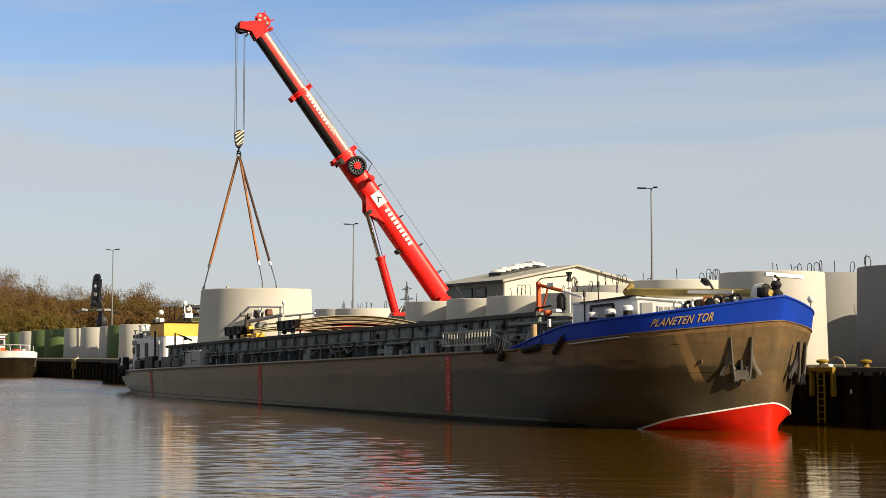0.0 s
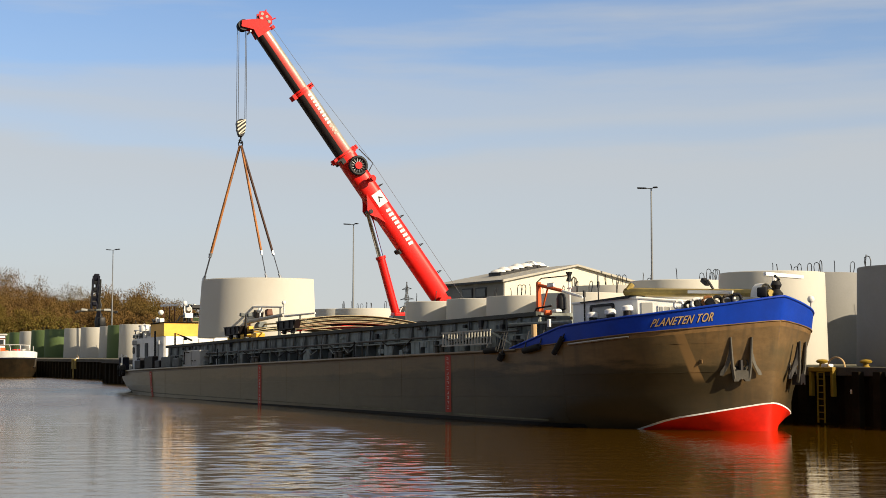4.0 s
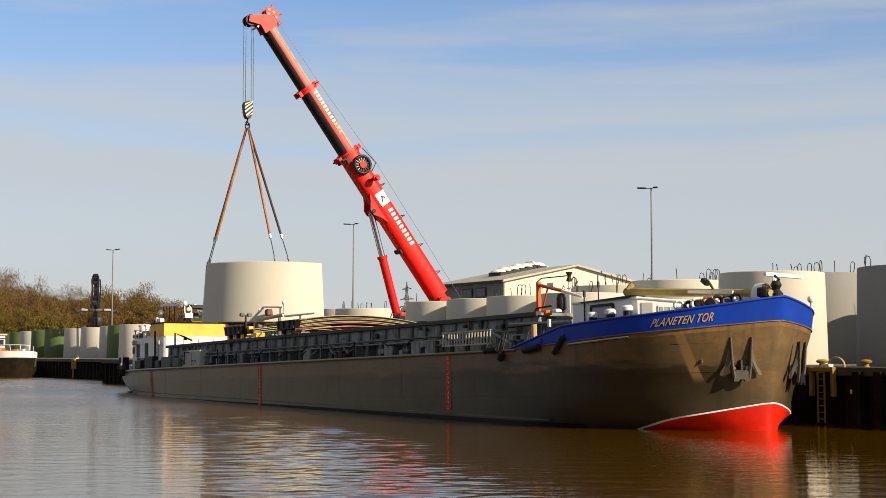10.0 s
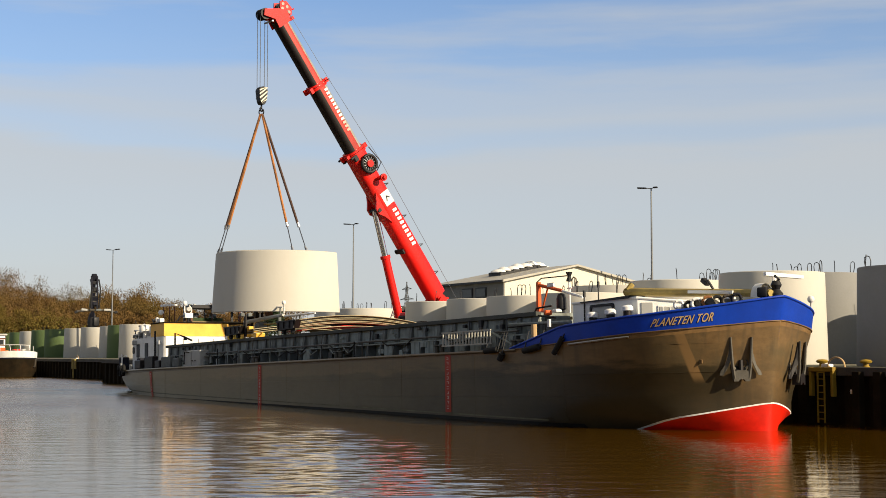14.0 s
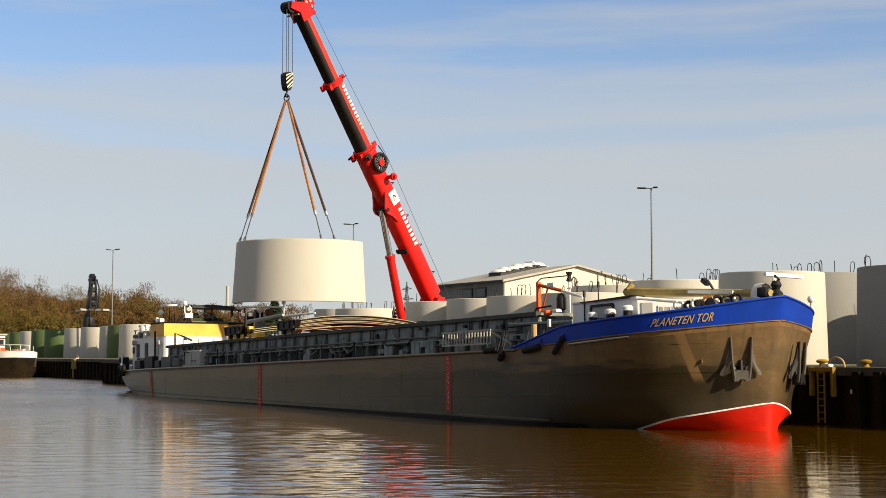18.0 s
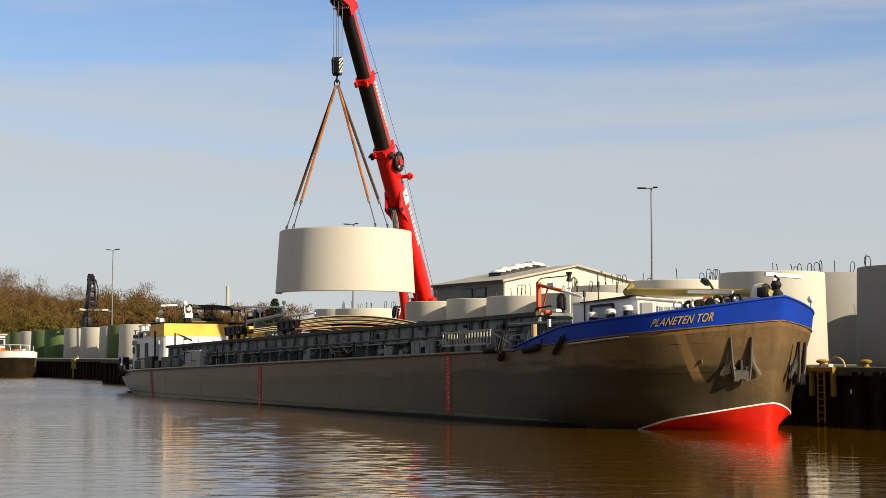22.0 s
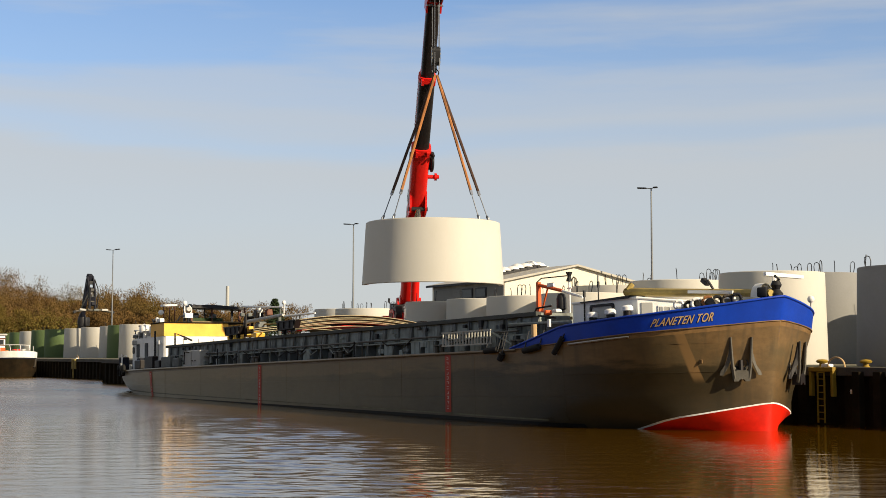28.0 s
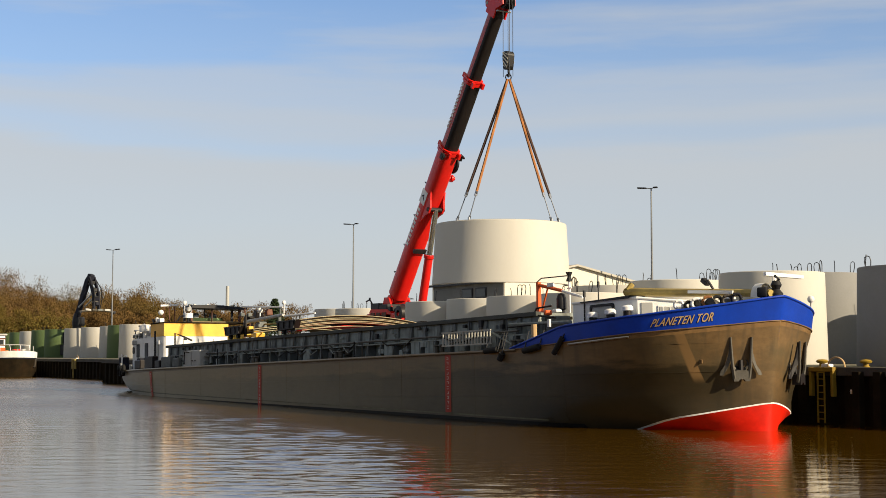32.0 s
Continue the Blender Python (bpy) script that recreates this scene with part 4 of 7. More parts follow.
def lettering(g):
    cu = bpy.data.curves.new("name_letters", "FONT")
    cu.body, cu.size, cu.shear, cu.extrude, cu.space_character, cu.offset = "PLANETEN TOR", 1.0, 0.9, 0.0, 1.1, 0.012
    ob = bpy.data.objects.new("name_letters", cu)
    scene.collection.objects.link(ob)
    bpy.context.view_layer.update()
    me = bpy.data.meshes.new_from_object(ob.evaluated_get(bpy.context.evaluated_depsgraph_get()))
    bpy.data.objects.remove(ob)
    xs = [v.co.x for v in me.vertices]
    x0, x1 = min(xs), max(xs)
    arc = [(0.0, 80.03)]
    while arc[-1][1] < 81.51:
        s = arc[-1][1]
        arc.append((arc[-1][0] + (skin(s + 0.02, 0.7)[0] - skin(s, 0.7)[0]).length, s + 0.02))
    for lift_, mat_, name in ((0.012, M_BLACK, "name_shadow"), (0.018, M_GOLD, "name_letters")):
        c = me.copy()
        for v in c.vertices:
            k = (v.co.x - x0) / (x1 - x0)
            k += 0.004 if name == "name_shadow" else 0.0
            s = lerp(arc, k * arc[-1][0])
            lo, hi = lerp(BLUE_LOW, s), lerp(BLUE_TOP, s)
            z = lo + (hi - lo) * (0.24 + 0.46 * v.co.y / 0.75) - (0.012 if name == "name_shadow" else 0.0)
            v.co = skin(s, z, lift_)[0]
        c.materials.append(mat_)
        o = new(name, c)
        o.parent = g
        tagged(o, "gold slanted ship's name" if name == "name_letters" else "")
    bpy.data.meshes.remove(me)


def draught_mark(g, s, z0, z1, w):
    bm = bmesh.new()
    lo = [[skin(s + dx, z0 + (z1 - z0) * i / 8, 0.012)[0] for i in range(9)] for dx in (-w / 2, w / 2)]
    loft(bm, lo)
    m = part("draught_mark", bm, M_MARK, g, "faded red draught mark")
    n = int((z0 - z1) / 0.2)
    for i in range(n):
        z = z0 - 0.12 - i * 0.2
        for dx, dz, ww, hh in ((-0.02, 0, 0.13, 0.026), (0.03, -0.05, 0.05, 0.09), (-0.02, -0.1, 0.13, 0.026)):
            if (i * 7 + int(dz * 100)) % 4 == 1:
                continue
            bm = bmesh.new()
            p, d, nn = skin(s + dx, z + dz, 0.016)
            box(bm, p, (ww, 0.006, hh))
            part("digit_bar", bm, M_MARKW, m)


def anchor(g, s, z, side):
    """A stocked-less anchor drawn up against the bow, flukes upwards."""
    p, d, n = skin(s, z, 0.0, side)
    up = Vector((0, 0, 1))

    def at(u, w, o):
        return p + (d * u + up * w) * 1.22 + n * o * (0.62 if side < 0 else 1.1)
    steel = M_ANCHOR if side < 0 else M_UNDER

    def plate(poly, low, high):
        bm_ = bmesh.new()
        va, vb = [bm_.verts.new(at(u, w, o + low)) for u, w, o in poly], [bm_.verts.new(at(u, w, o + high)) for u, w, o in poly]
        k = len(poly)
        for i in range(k):
            bm_.faces.new((va[i], va[(i + 1) % k], vb[(i + 1) % k], vb[i]))
        bm_.faces.new(va[::-1])
        bm_.faces.new(vb)
        bmesh.ops.recalc_face_normals(bm_, faces=bm_.faces)
        return bm_

    # crown block with a notch below, between the arms
    bm = plate([(-0.23, -0.1, 0.1), (-0.23, -0.37, 0.1), (-0.1, -0.37, 0.1), (-0.06, -0.31, 0.1), (0.06, -0.31, 0.1), (0.1, -0.37, 0.1), (0.23, -0.37, 0.1), (0.23, -0.1, 0.1), (0.13, -0.06, 0.1), (-0.13, -0.06, 0.1)], 0.0, 0.28)
    an = part("anchor", bm, steel, g, "worn grey steel bow anchor, drawn up" if side < 0 else "blackened steel bow anchor, drawn up")
    for k in (-1, 1):
        bm = bmesh.new()
        tube(bm, [at(k * 0.2, -0.3, 0.28), at(k * 0.26, 0.1, 0.36), at(k * 0.3, 0.86, 0.42)], 0.075, 6, 0.04)
        part("arm", bm, M_ANCHOR, an, smooth=30)
        bm = plate([(k * u, w, o) for u, w, o in ((0.31, 0.84, 0.34), (0.35, 0.4, 0.24), (0.45, 0.08, 0.14), (0.58, -0.1, 0.08), (0.6, -0.2, 0.08), (0.5, -0.2, 0.12), (0.38, 0.0, 0.2), (0.29, 0.25, 0.3))], 0.0, 0.05)
        part("fluke", bm, steel, an)
    bm = bmesh.new()
    tube(bm, [at(0, -0.2, 0.22), at(0.02, 0.22, 0.08)], 0.085, 8)
    part("shank", bm, M_UNDER, an)
    bm = bmesh.new()
    pts = [at(0.17 * math.cos(t) * 1.3, 0.12 + 0.2 * math.sin(t), 0.02) for t in [2 * math.pi * i / 14 for i in range(15)]]
    tube(bm, pts, 0.055, 6, caps=False)
    part("hawse_ring", bm, M_ANCHOR, an)
    # flat black disc in place of the darkness inside the hole
    bm = bmesh.new()
    bm.faces.new([bm.verts.new(at(0.2 * math.cos(t), 0.12 + 0.19 * math.sin(t), 0.015)) for t in [2 * math.pi * i / 14 for i in range(14)]])
    part("hawse_hole", bm, M_RUBBER, an)


def round_frame(bm, c, w, h, r, thick, depth, axis="y"):
    """A window frame with rounded corners round c, in the plane across the axis."""
    loop = []
    for k in range(20):
        t = 2 * math.pi * k / 20
        ca, sa = math.cos(t), math.sin(t)
        loop.append(((w / 2 - r) * (1 if ca > 0 else -1) + r * ca, (h / 2 - r) * (1 if sa > 0 else -1) + r * sa))

    def at(p, q, grow):
        f, g = 1 + 2 * grow / w, 1 + 2 * grow / h
        return Vector(c) + (Vector((p[0] * f, q, p[1] * g)) if axis == "y" else Vector((q, p[0] * f, p[1] * g)))
    loft(bm, [[at(p, q, g) for p in loop] for q, g in ((0, 0), (-depth, 0), (-depth, thick), (0, thick), (0, 0))], close=True)
    return bm


def deckhouse(g):
    x0, x1, y0, y1, top = 17.8, 24.6, -1.3, 3.4, 2.37
    bm = bmesh.new()
    plan = [(x0, y0 + 0.1), (x0 + 0.15, y0), (x1 - 0.12, y0), (x1, y0 + 0.12), (x1, y1 - 0.1), (x1 - 0.12, y1), (x0 + 0.2, 1.9), (x0, 1.7)]
    prism(bm, plan, "z", 0.0, top)
    h = part("deckhouse", bm, M_WHITE, g, "white stern deckhouse")
    bm = bmesh.new()
    prism(bm, [(21.9, y0 - 0.02), (x1 + 0.03, y0 - 0.02), (x1 + 0.03, y1), (21.9, y1 - 0.4)], "z", top + 0.003, 3.27)
    part("upper_house", bm, M_YELLOW, h, "bright yellow upper front")
    bm = bmesh.new()
    prism(bm, [(21.8, y0 - 0.08), (x1 + 0.1, y0 - 0.08), (x1 + 0.1, y1 + 1.25), (21.8, y1 + 1.0)], "z", 3.273, 3.34)
    part("upper_deck_edge", bm, M_PILE, h, "dark brown edge of the upper deck")
    bm = bmesh.new()
    prism(bm, [(x0 + 0.3, y0 + 0.25), (21.85, y0 + 0.25), (21.85, 2.2), (x0 + 0.3, 1.4)], "z", top + 0.003, top + 0.3)
    part("house_top", bm, M_WHITE, h)
    for dx, zz, ww, hh in ((19.2, 1.5, 0.5, 0.85), (21.0, 1.5, 0.55, 0.9), (18.2, 1.55, 0.3, 0.4)):
        bm = round_frame(bmesh.new(), (dx, y0 + 0.01, zz), ww, hh, 0.1, 0.05, 0.05)
        w = part("window_frame", bm, M_BLACK, h, "dark side window")
        bm = bmesh.new()
        box(bm, (dx, y0 - 0.022, zz), (ww, 0.04, hh))
        part("pane", bm, M_BLACK, w, "dark unlit pane")
    bm = bmesh.new()
    box(bm, (23.2, y0 - 0.02, 1.15), (0.75, 0.05, 1.8), None, 0.02)
    part("door", bm, M_GREYL, h, "pale grey side door")
    bm = bmesh.new()
    for yy in (0.1, 1.2, 2.3):
        box(bm, (x1 + 0.015, yy, 1.75), (0.03, 0.05, 0.9))
    part("front_seam", bm, M_GREYL, h)
    # tall dark exhaust pole in front of the side wall
    bm = bmesh.new()
    tube(bm, [(23.55, y0 - 0.28, 0.0), (23.55, y0 - 0.28, 2.75)], 0.07, 8)
    part("exhaust_pole", bm, M_BLACK, g, "thin dark pole beside the house", smooth=40)
    # wheelhouse on the upper deck: sill, posts, clear panes, wooden trim and a dark overhanging roof
    wx0, wx1, wy0, wy1, z0, z1 = 22.5, 23.9, 0.95, 4.55, 3.34, 4.4
    bm = bmesh.new()
    box(bm, ((wx0 + wx1) / 2, (wy0 + wy1) / 2, z0 + 0.06), (wx1 - wx0, wy1 - wy0, 0.12), None, 0.02)
    wh = part("wheelhouse", bm, M_WOODY, g, "wheelhouse with big clear windows and a dark roof")
    posts = [(wx1, wy0), (wx1, wy1), (wx0, wy0), (wx0, wy1), (wx1, 2.45), (wx0, 2.45)]
    for xx, yy in posts:
        bm = bmesh.new()
        box(bm, (xx, yy, (z0 + z1) / 2 + 0.06), (0.12, 0.16 if yy != 2.45 else 0.06, z1 - z0 - 0.12))
        part("post", bm, M_RUST if xx == wx1 else M_BLACK, wh)
    for xx in (wx0, wx1):
        for ya, yb in ((wy0 + 0.08, 2.42), (2.48, wy1 - 0.08)):
            bm = bmesh.new()
            box(bm, (xx, (ya + yb) / 2, (z0 + z1) / 2 + 0.06), (0.012, yb - ya, z1 - z0 - 0.13))
            part("pane", bm, M_CLEAR, wh, "clear window pane").visible_shadow = False
    bm = bmesh.new()
    prism(bm, [(wy0 - 0.1, z1 - 0.02), (wy1 + 0.4, z1 - 0.1), (wy1 + 0.45, z1 + 0.08), (2.6, z1 + 0.2), (wy0 - 0.08, z1 + 0.18)], "x", wx0 - 0.1, wx1 + 0.35)
    roof = part("wheelhouse_roof", bm, M_BLACK, wh, "dark overhanging roof")
    for i, (yy, ww) in enumerate(((0.9, 0.2), (1.35, 0.12), (1.8, 0.22), (2.2, 0.1), (2.7, 0.16), (3.6, 0.12), (4.2, 0.1))):
        bm = bmesh.new()
        box(bm, (wx1 - 0.2 - 0.3 * (i % 3), yy, z1 + 0.22), (0.2, ww, 0.08 + 0.03 * (i % 2)), None, 0.02)
        part("roof_light", bm, M_WHITE if i % 2 else M_GREYD, roof)
    bm = bmesh.new()
    box(bm, (wx1 - 0.5, 2.2, z0 + 0.24), (0.5, 2.4, 0.26), None, 0.05)
    part("console", bm, M_FIR, wh)
    for yy in (1.6, 2.9):
        bm = bmesh.new()
        box(bm, (wx1 - 1.0, yy, z0 + 0.4), (0.45, 0.5, 0.65), None, 0.12)
        part("helm_seat", bm, M_GREYD, wh)
    # searchlight in a ring, its white box and the lamp above
    bm = bmesh.new()
    pts = [Vector((24.5, 0.45 + 0.27 * math.cos(t), 4.2 + 0.3 * math.sin(t))) for t in [math.pi * (0.9 + 1.5 * i / 16) for i in range(17)]]
    tube(bm, pts, 0.045, 6)
    sl = part("searchlight", bm, M_WHITE, g, "white searchlight in an open ring")
    bm = bmesh.new()
    tube(bm, [(24.35, 0.45, 4.25), (24.65, 0.47, 4.25)], 0.15, 14)
    part("lens", bm, M_GREYL, sl, smooth=40)
    bm = bmesh.new()
    box(bm, (24.5, 0.46, 3.8), (0.4, 0.58, 0.36), None, 0.04)
    part("box", bm, M_WHITE, sl)
    bm = bmesh.new()
    tube(bm, [(24.5, 0.22, 3.95), (24.5, 0.2, 4.5)], 0.05, 6)
    lathe(bm, [(0.001, 0.18), (0.13, 0.12), (0.17, 0.0), (0.13, -0.13), (0.05, -0.18)], 12, at=(24.5, 0.22, 4.66))
    part("lamp_post", bm, M_WHITE, sl, smooth=50)
    bm = bmesh.new()
    tube(bm, [(24.5, 0.46, 3.34), (24.5, 0.46, 3.64)], 0.09, 8)
    tube(bm, [(24.5, -0.4, 3.34), (24.5, -0.1, 3.75), (24.5, 0.2, 3.78)], 0.05, 6)
    part("stand", bm, M_BLACK, sl)
    # radar mast behind: a bar on posts, with a radome
    bm = bmesh.new()
    for yy in (0.12, 0.55, 0.95):
        tube(bm, [(20.5, yy, 2.6), (20.5, yy, 4.68)], 0.05, 6)
    tube(bm, [(20.5, 0.12, 3.5), (20.5, 0.95, 3.5)], 0.035, 6)
    r = part("radar_mast", bm, M_RUST, g, "rust-brown stern mast with a white radar bar")
    bm = bmesh.new()
    box(bm, (20.5, 0.5, 4.74), (0.16, 1.25, 0.14), Matrix.Rotation(radians(3), 3, "X"), 0.02)
    part("radar_bar", bm, M_WHITE, r)
    bm = bmesh.new()
    lathe(bm, [(0.001, 0.2), (0.15, 0.14), (0.2, 0.0), (0.15, -0.14), (0.001, -0.2)], 12, at=(20.5, -0.08, 4.22))
    part("radome", bm, M_WHITE, r, smooth=60)
    # small gear on the house top: domes, boxes, aerials, lamps, rails
    for xx, yy, zz, rr in ((20.2, -1.2, 3.05, 0.36), (22.6, -1.1, 3.62, 0.14), (18.6, -1.0, 2.75, 0.16)):
        bm = bmesh.new()
        lathe(bm, [(0.001, rr), (rr * 0.7, rr * 0.75), (rr, 0.1), (rr, -rr * 0.6), (0.12, -rr * 0.8), (0.1, -rr - 0.3)], 14, at=(xx, yy, zz))
        part("white_dome", bm, M_WHITE, h, smooth=60)
    for xx, yy, zz, w_, h_, mt in ((21.5, -1.05, 2.95, 0.75, 0.5, M_WHITE), (23.3, -1.1, 3.5, 0.5, 0.3, M_WHITE), (20.9, -1.1, 2.7, 0.25, 0.4, M_GREYL), (19.3, -1.1, 2.62, 0.5, 0.3, M_GREYD), (18.3, -1.2, 2.55, 0.3, 0.25, M_GREYD), (18.7, -1.4, 2.1, 0.4, 0.3, M_GREYL), (24.0, -1.36, 1.95, 0.22, 0.3, M_WHITE)):
        bm = bmesh.new()
        box(bm, (xx, yy, zz), (w_, 0.35, h_), Matrix.Rotation(0.2 * math.sin(9 * xx), 3, "Z"), 0.05)
        part("deck_gear", bm, mt, h)
    for xx, yy, a in ((17.9, -1.1, 0.7), (18.9, -1.1, 1.0), (21.2, -0.9, 1.35), (22.2, -1.2, 1.2), (19.7, -1.2, 0.6)):
        bm = bmesh.new()
        tube(bm, [(xx, yy, 2.3), (xx + 0.05, yy, 2.3 + a)], 0.035, 5)
        box(bm, (xx, yy, 2.3 + a), (0.25, 0.12, 0.1))
        part("aerial", bm, M_BLACK, h)
    for zz in (2.72, 3.0):
        bm = bmesh.new()
        tube(bm, [(17.9, -1.15, zz), (21.7, -1.15, zz)], 0.025, 5)
        part("top_rail", bm, M_WHITE, h)
    # davit at the end of the hold
    bm = bmesh.new()
    tube(bm, [(30.3, -2.6, 0.2), (30.3, -2.6, 2.33), (30.3, -2.0, 2.1), (30.3, -1.44, 1.86)], 0.06, 6)
    part("davit", bm, M_UNDER, g, "thin dark davit")
    bm = bmesh.new()
    box(bm, (30.3, -1.9, 1.98), (0.12, 0.22, 0.2), None, 0.03)
    part("davit_block", bm, M_BLACK, g)
    # grey stores locker on the side deck with pipes before it, tarpaulin over the end of the hold
    bm = bmesh.new()
    box(bm, (37.6, -3.95, 0.5), (2.7, 0.6, 1.0), None, 0.05)
    lk = part("stores_locker", bm, M_GREYL, g, "light grey stores locker")
    bm = bmesh.new()
    box(bm, (37.6, -4.262, 0.5), (0.03, 0.012, 0.9))
    tube(bm, [(36.5, -4.3, 0.2), (36.6, -4.3, 0.95), (37.3, -4.3, 0.9)], 0.045, 6)
    part("locker_pipe", bm, M_UNDER, lk)
    bm = bmesh.new()
    loft(bm, [[(30.9, -3.4, 0.3), (30.9, -3.1, 0.95), (30.9, 0, 1.2), (30.9, 3.3, 0.9)], [(31.6, -3.52, 0.9), (31.6, -3.4, 1.5), (31.6, 0, 1.65), (31.6, 3.4, 1.5)]])
    part("tarpaulin", bm, M_RUBBER, g)
    for s, z, w_, h_ in ((29.6, 0.45, 1.6, 0.8), (32.8, 0.4, 1.7, 0.7), (31.2, 0.3, 1.0, 0.5), (27.4, 0.35, 1.2, 0.6), (34.6, 0.35, 1.2, 0.55)):
        bm = bmesh.new()
        box(bm, (s, -3.95, z), (w_, 0.4, h_), Matrix.Rotation(0.05 * math.sin(7 * s), 3, "Z"), 0.06)
        part("deck_chest", bm, M_UNDER if int(s) % 2 else M_GREYD, g)
    # pale bulwark round the stern, its rail and tyre fenders
    bm = bmesh.new()
    ss = np.linspace(14.05, 23.5, 30)
    for side in (-1, 1):
        loft(bm, [[Vector((s, side * (half_breadth(s, 1.0) + o), z * min(1.0, (23.5 - s) / 3.0 + 0.12))) for s in ss] for z, o in ((-0.02, 0.02), (0.62, 0.06), (0.62, 0.0), (-0.02, -0.05))])
    part("stern_bulwark", bm, M_GREYL, g, "pale grey bulwark round the stern", smooth=40)
    for s in (15.4, 16.4, 17.6, 18.8, 20.0):
        b = half_breadth(s, 1.0) - 0.05
        bm = bmesh.new()
        tube(bm, [(s, -b, 0.5), (s, -b, 1.25)], 0.035, 5)
        part("stanchion", bm, M_WHITE, g)
    bm = bmesh.new()
    tube(bm, [(s, -half_breadth(s, 1.0) + 0.05, 1.25) for s in np.linspace(15.4, 20.0, 14)], 0.03, 5)
    part("guard_rail", bm, M_WHITE, g)
    for s, z in ((16.4, 0.2), (19.0, 0.1), (22.4, 0.0), (23.8, 0.05)):
        p, d, n = skin(s, min(z, 0.0), 0.15)
        p.z = z
        bm = bmesh.new()
        pts = [p + d * 0.3 * math.cos(t) + Vector((0, 0, 0.3 * math.sin(t))) for t in [2 * math.pi * i / 14 for i in range(15)]]
        tube(bm, pts, 0.12, 8, caps=False)
        part("tyre_fender", bm, M_RUBBER, g, "black tyre fender", smooth=60)
    for s, y, z, w_ in ((16.9, -1.6, 1.1, 0.6), (22.4, -2.1, 0.9, 0.7)):
        bm = bmesh.new()
        box(bm, (s, y, z / 2), (w_, 0.6, z), None, 0.06)
        part("winch_cover", bm, M_DARKBLUE, g, "dark blue winch cover")


def fore_cabin(g):
    # white forecastle cabin with a sloping dark roof edge
    x0, x1, hy, y1 = 74.4, 79.4, 2.9, 1.3
    bm = bmesh.new()
    vs = [[(x0, -hy, 0), (x0, -hy, 1.7), (x0, hy, 1.7), (x0, hy, 0)], [(78.3, -hy, 0), (78.3, -hy, 1.7), (78.3, hy, 1.7), (78.3, hy, 0)], [(x1, -y1, 0), (x1, -y1, 1.5), (x1, y1, 1.5), (x1, y1, 0)]]
    rows = loft(bm, vs, close=True)
    bm.faces.new(rows[0])
    bm.faces.new(rows[-1][::-1])
    c = part("fore_cabin", bm, M_CABIN, g, "white forecastle cabin")
    bm = bmesh.new()
    loft(bm, [[(75.0, -hy - 0.12, 1.71), (75.0, -hy - 0.12, 1.74), (75.0, -2.3, 1.74), (75.0, -2.3, 1.71)], [(78.0, -hy - 0.12, 1.71), (78.0, -hy - 0.12, 1.82), (78.0, -2.3, 1.82), (78.0, -2.3, 1.71)]], close=True)
    part("cabin_roof", bm, M_BLACK, c, "dark sloping roof edge")
    bm = round_frame(bmesh.new(), (76.25, -hy + 0.01, 1.3), 1.25, 0.42, 0.1, 0.1, 0.07)
    w = part("window_frame", bm, M_BLACK, c, "thick black rounded window frame", smooth=40)
    # the pale grey stands in for daylight seen through this window
    bm = bmesh.new()
    box(bm, (76.25, -hy - 0.02, 1.3), (1.25, 0.02, 0.42))
    part("pane", bm, M_GREYL, w, "pane in pale grey paint")
    # on the slanted front: door, window with bars, rim of the cabin roof
    slant = Matrix.Rotation(math.atan2(hy - y1, x1 - 78.3), 3, "Z")

    def front(f, o, z):
        return Vector((78.3 + (x1 - 78.3) * f, -hy + (hy - y1) * f, z)) + slant @ Vector((0, -o, 0))
    bm = bmesh.new()
    box(bm, front(0.17, 0.01, 1.14), (0.42, 0.06, 0.8), slant, 0.02)
    part("cabin_door", bm, M_GREYL, c, "pale grey door")
    bm = bmesh.new()
    box(bm, front(0.66, 0.01, 1.22), (1.15, 0.06, 0.42), slant, 0.02)
    w = part("window_frame", bm, M_WHITE, c)
    bm = bmesh.new()
    box(bm, front(0.66, 0.03, 1.22), (1.0, 0.05, 0.3), slant)
    part("pane", bm, M_GREYL, w, "pane in pale grey paint")
    for k in range(4):
        bm = bmesh.new()
        box(bm, front(0.46 + 0.13 * k, 0.06, 1.22), (0.035, 0.03, 0.3), slant)
        part("window_bar", bm, M_WHITE, w)
    bm = bmesh.new()
    tube(bm, [(74.4, -hy - 0.02, 1.72), (78.3, -hy - 0.02, 1.72), (x1 + 0.02, -y1 - 0.02, 1.53)], 0.05, 6)
    part("roof_rim", bm, M_WHITE, c)
    bm = bmesh.new()
    tube(bm, [(75.2, -hy - 0.08, 0.95), (77.4, -hy - 0.08, 0.98)], 0.03, 6)
    part("grab_rail", bm, M_BLACK, c)
    # mushroom vents
    for s, y, z in ((76.44, -3.5, 1.18), (77.36, -3.4, 1.25), (78.15, -3.25, 1.34)):
        bm = bmesh.new()
        tube(bm, [(s, y, 0), (s, y, z - 0.1)], 0.15, 12)
        v = part("vent", bm, M_UNDER, g, "dark vent pipe with a white cap", smooth=40)
        bm = bmesh.new()
        lathe(bm, [(0.001, 0.12), (0.15, 0.11), (0.21, 0.05), (0.21, -0.08), (0.001, -0.08)], 14, at=(s, y, z))
        part("vent_cap", bm, M_WHITE, v, smooth=40)
    # orange deck crane
    bm = bmesh.new()
    tube(bm, [(71.7, -2.6, 0.0), (71.7, -2.6, 0.95)], 0.2, 10)
    dc = part("deck_crane", bm, M_ANCHOR, g, "small orange deck crane", smooth=40)
    bm = bmesh.new()
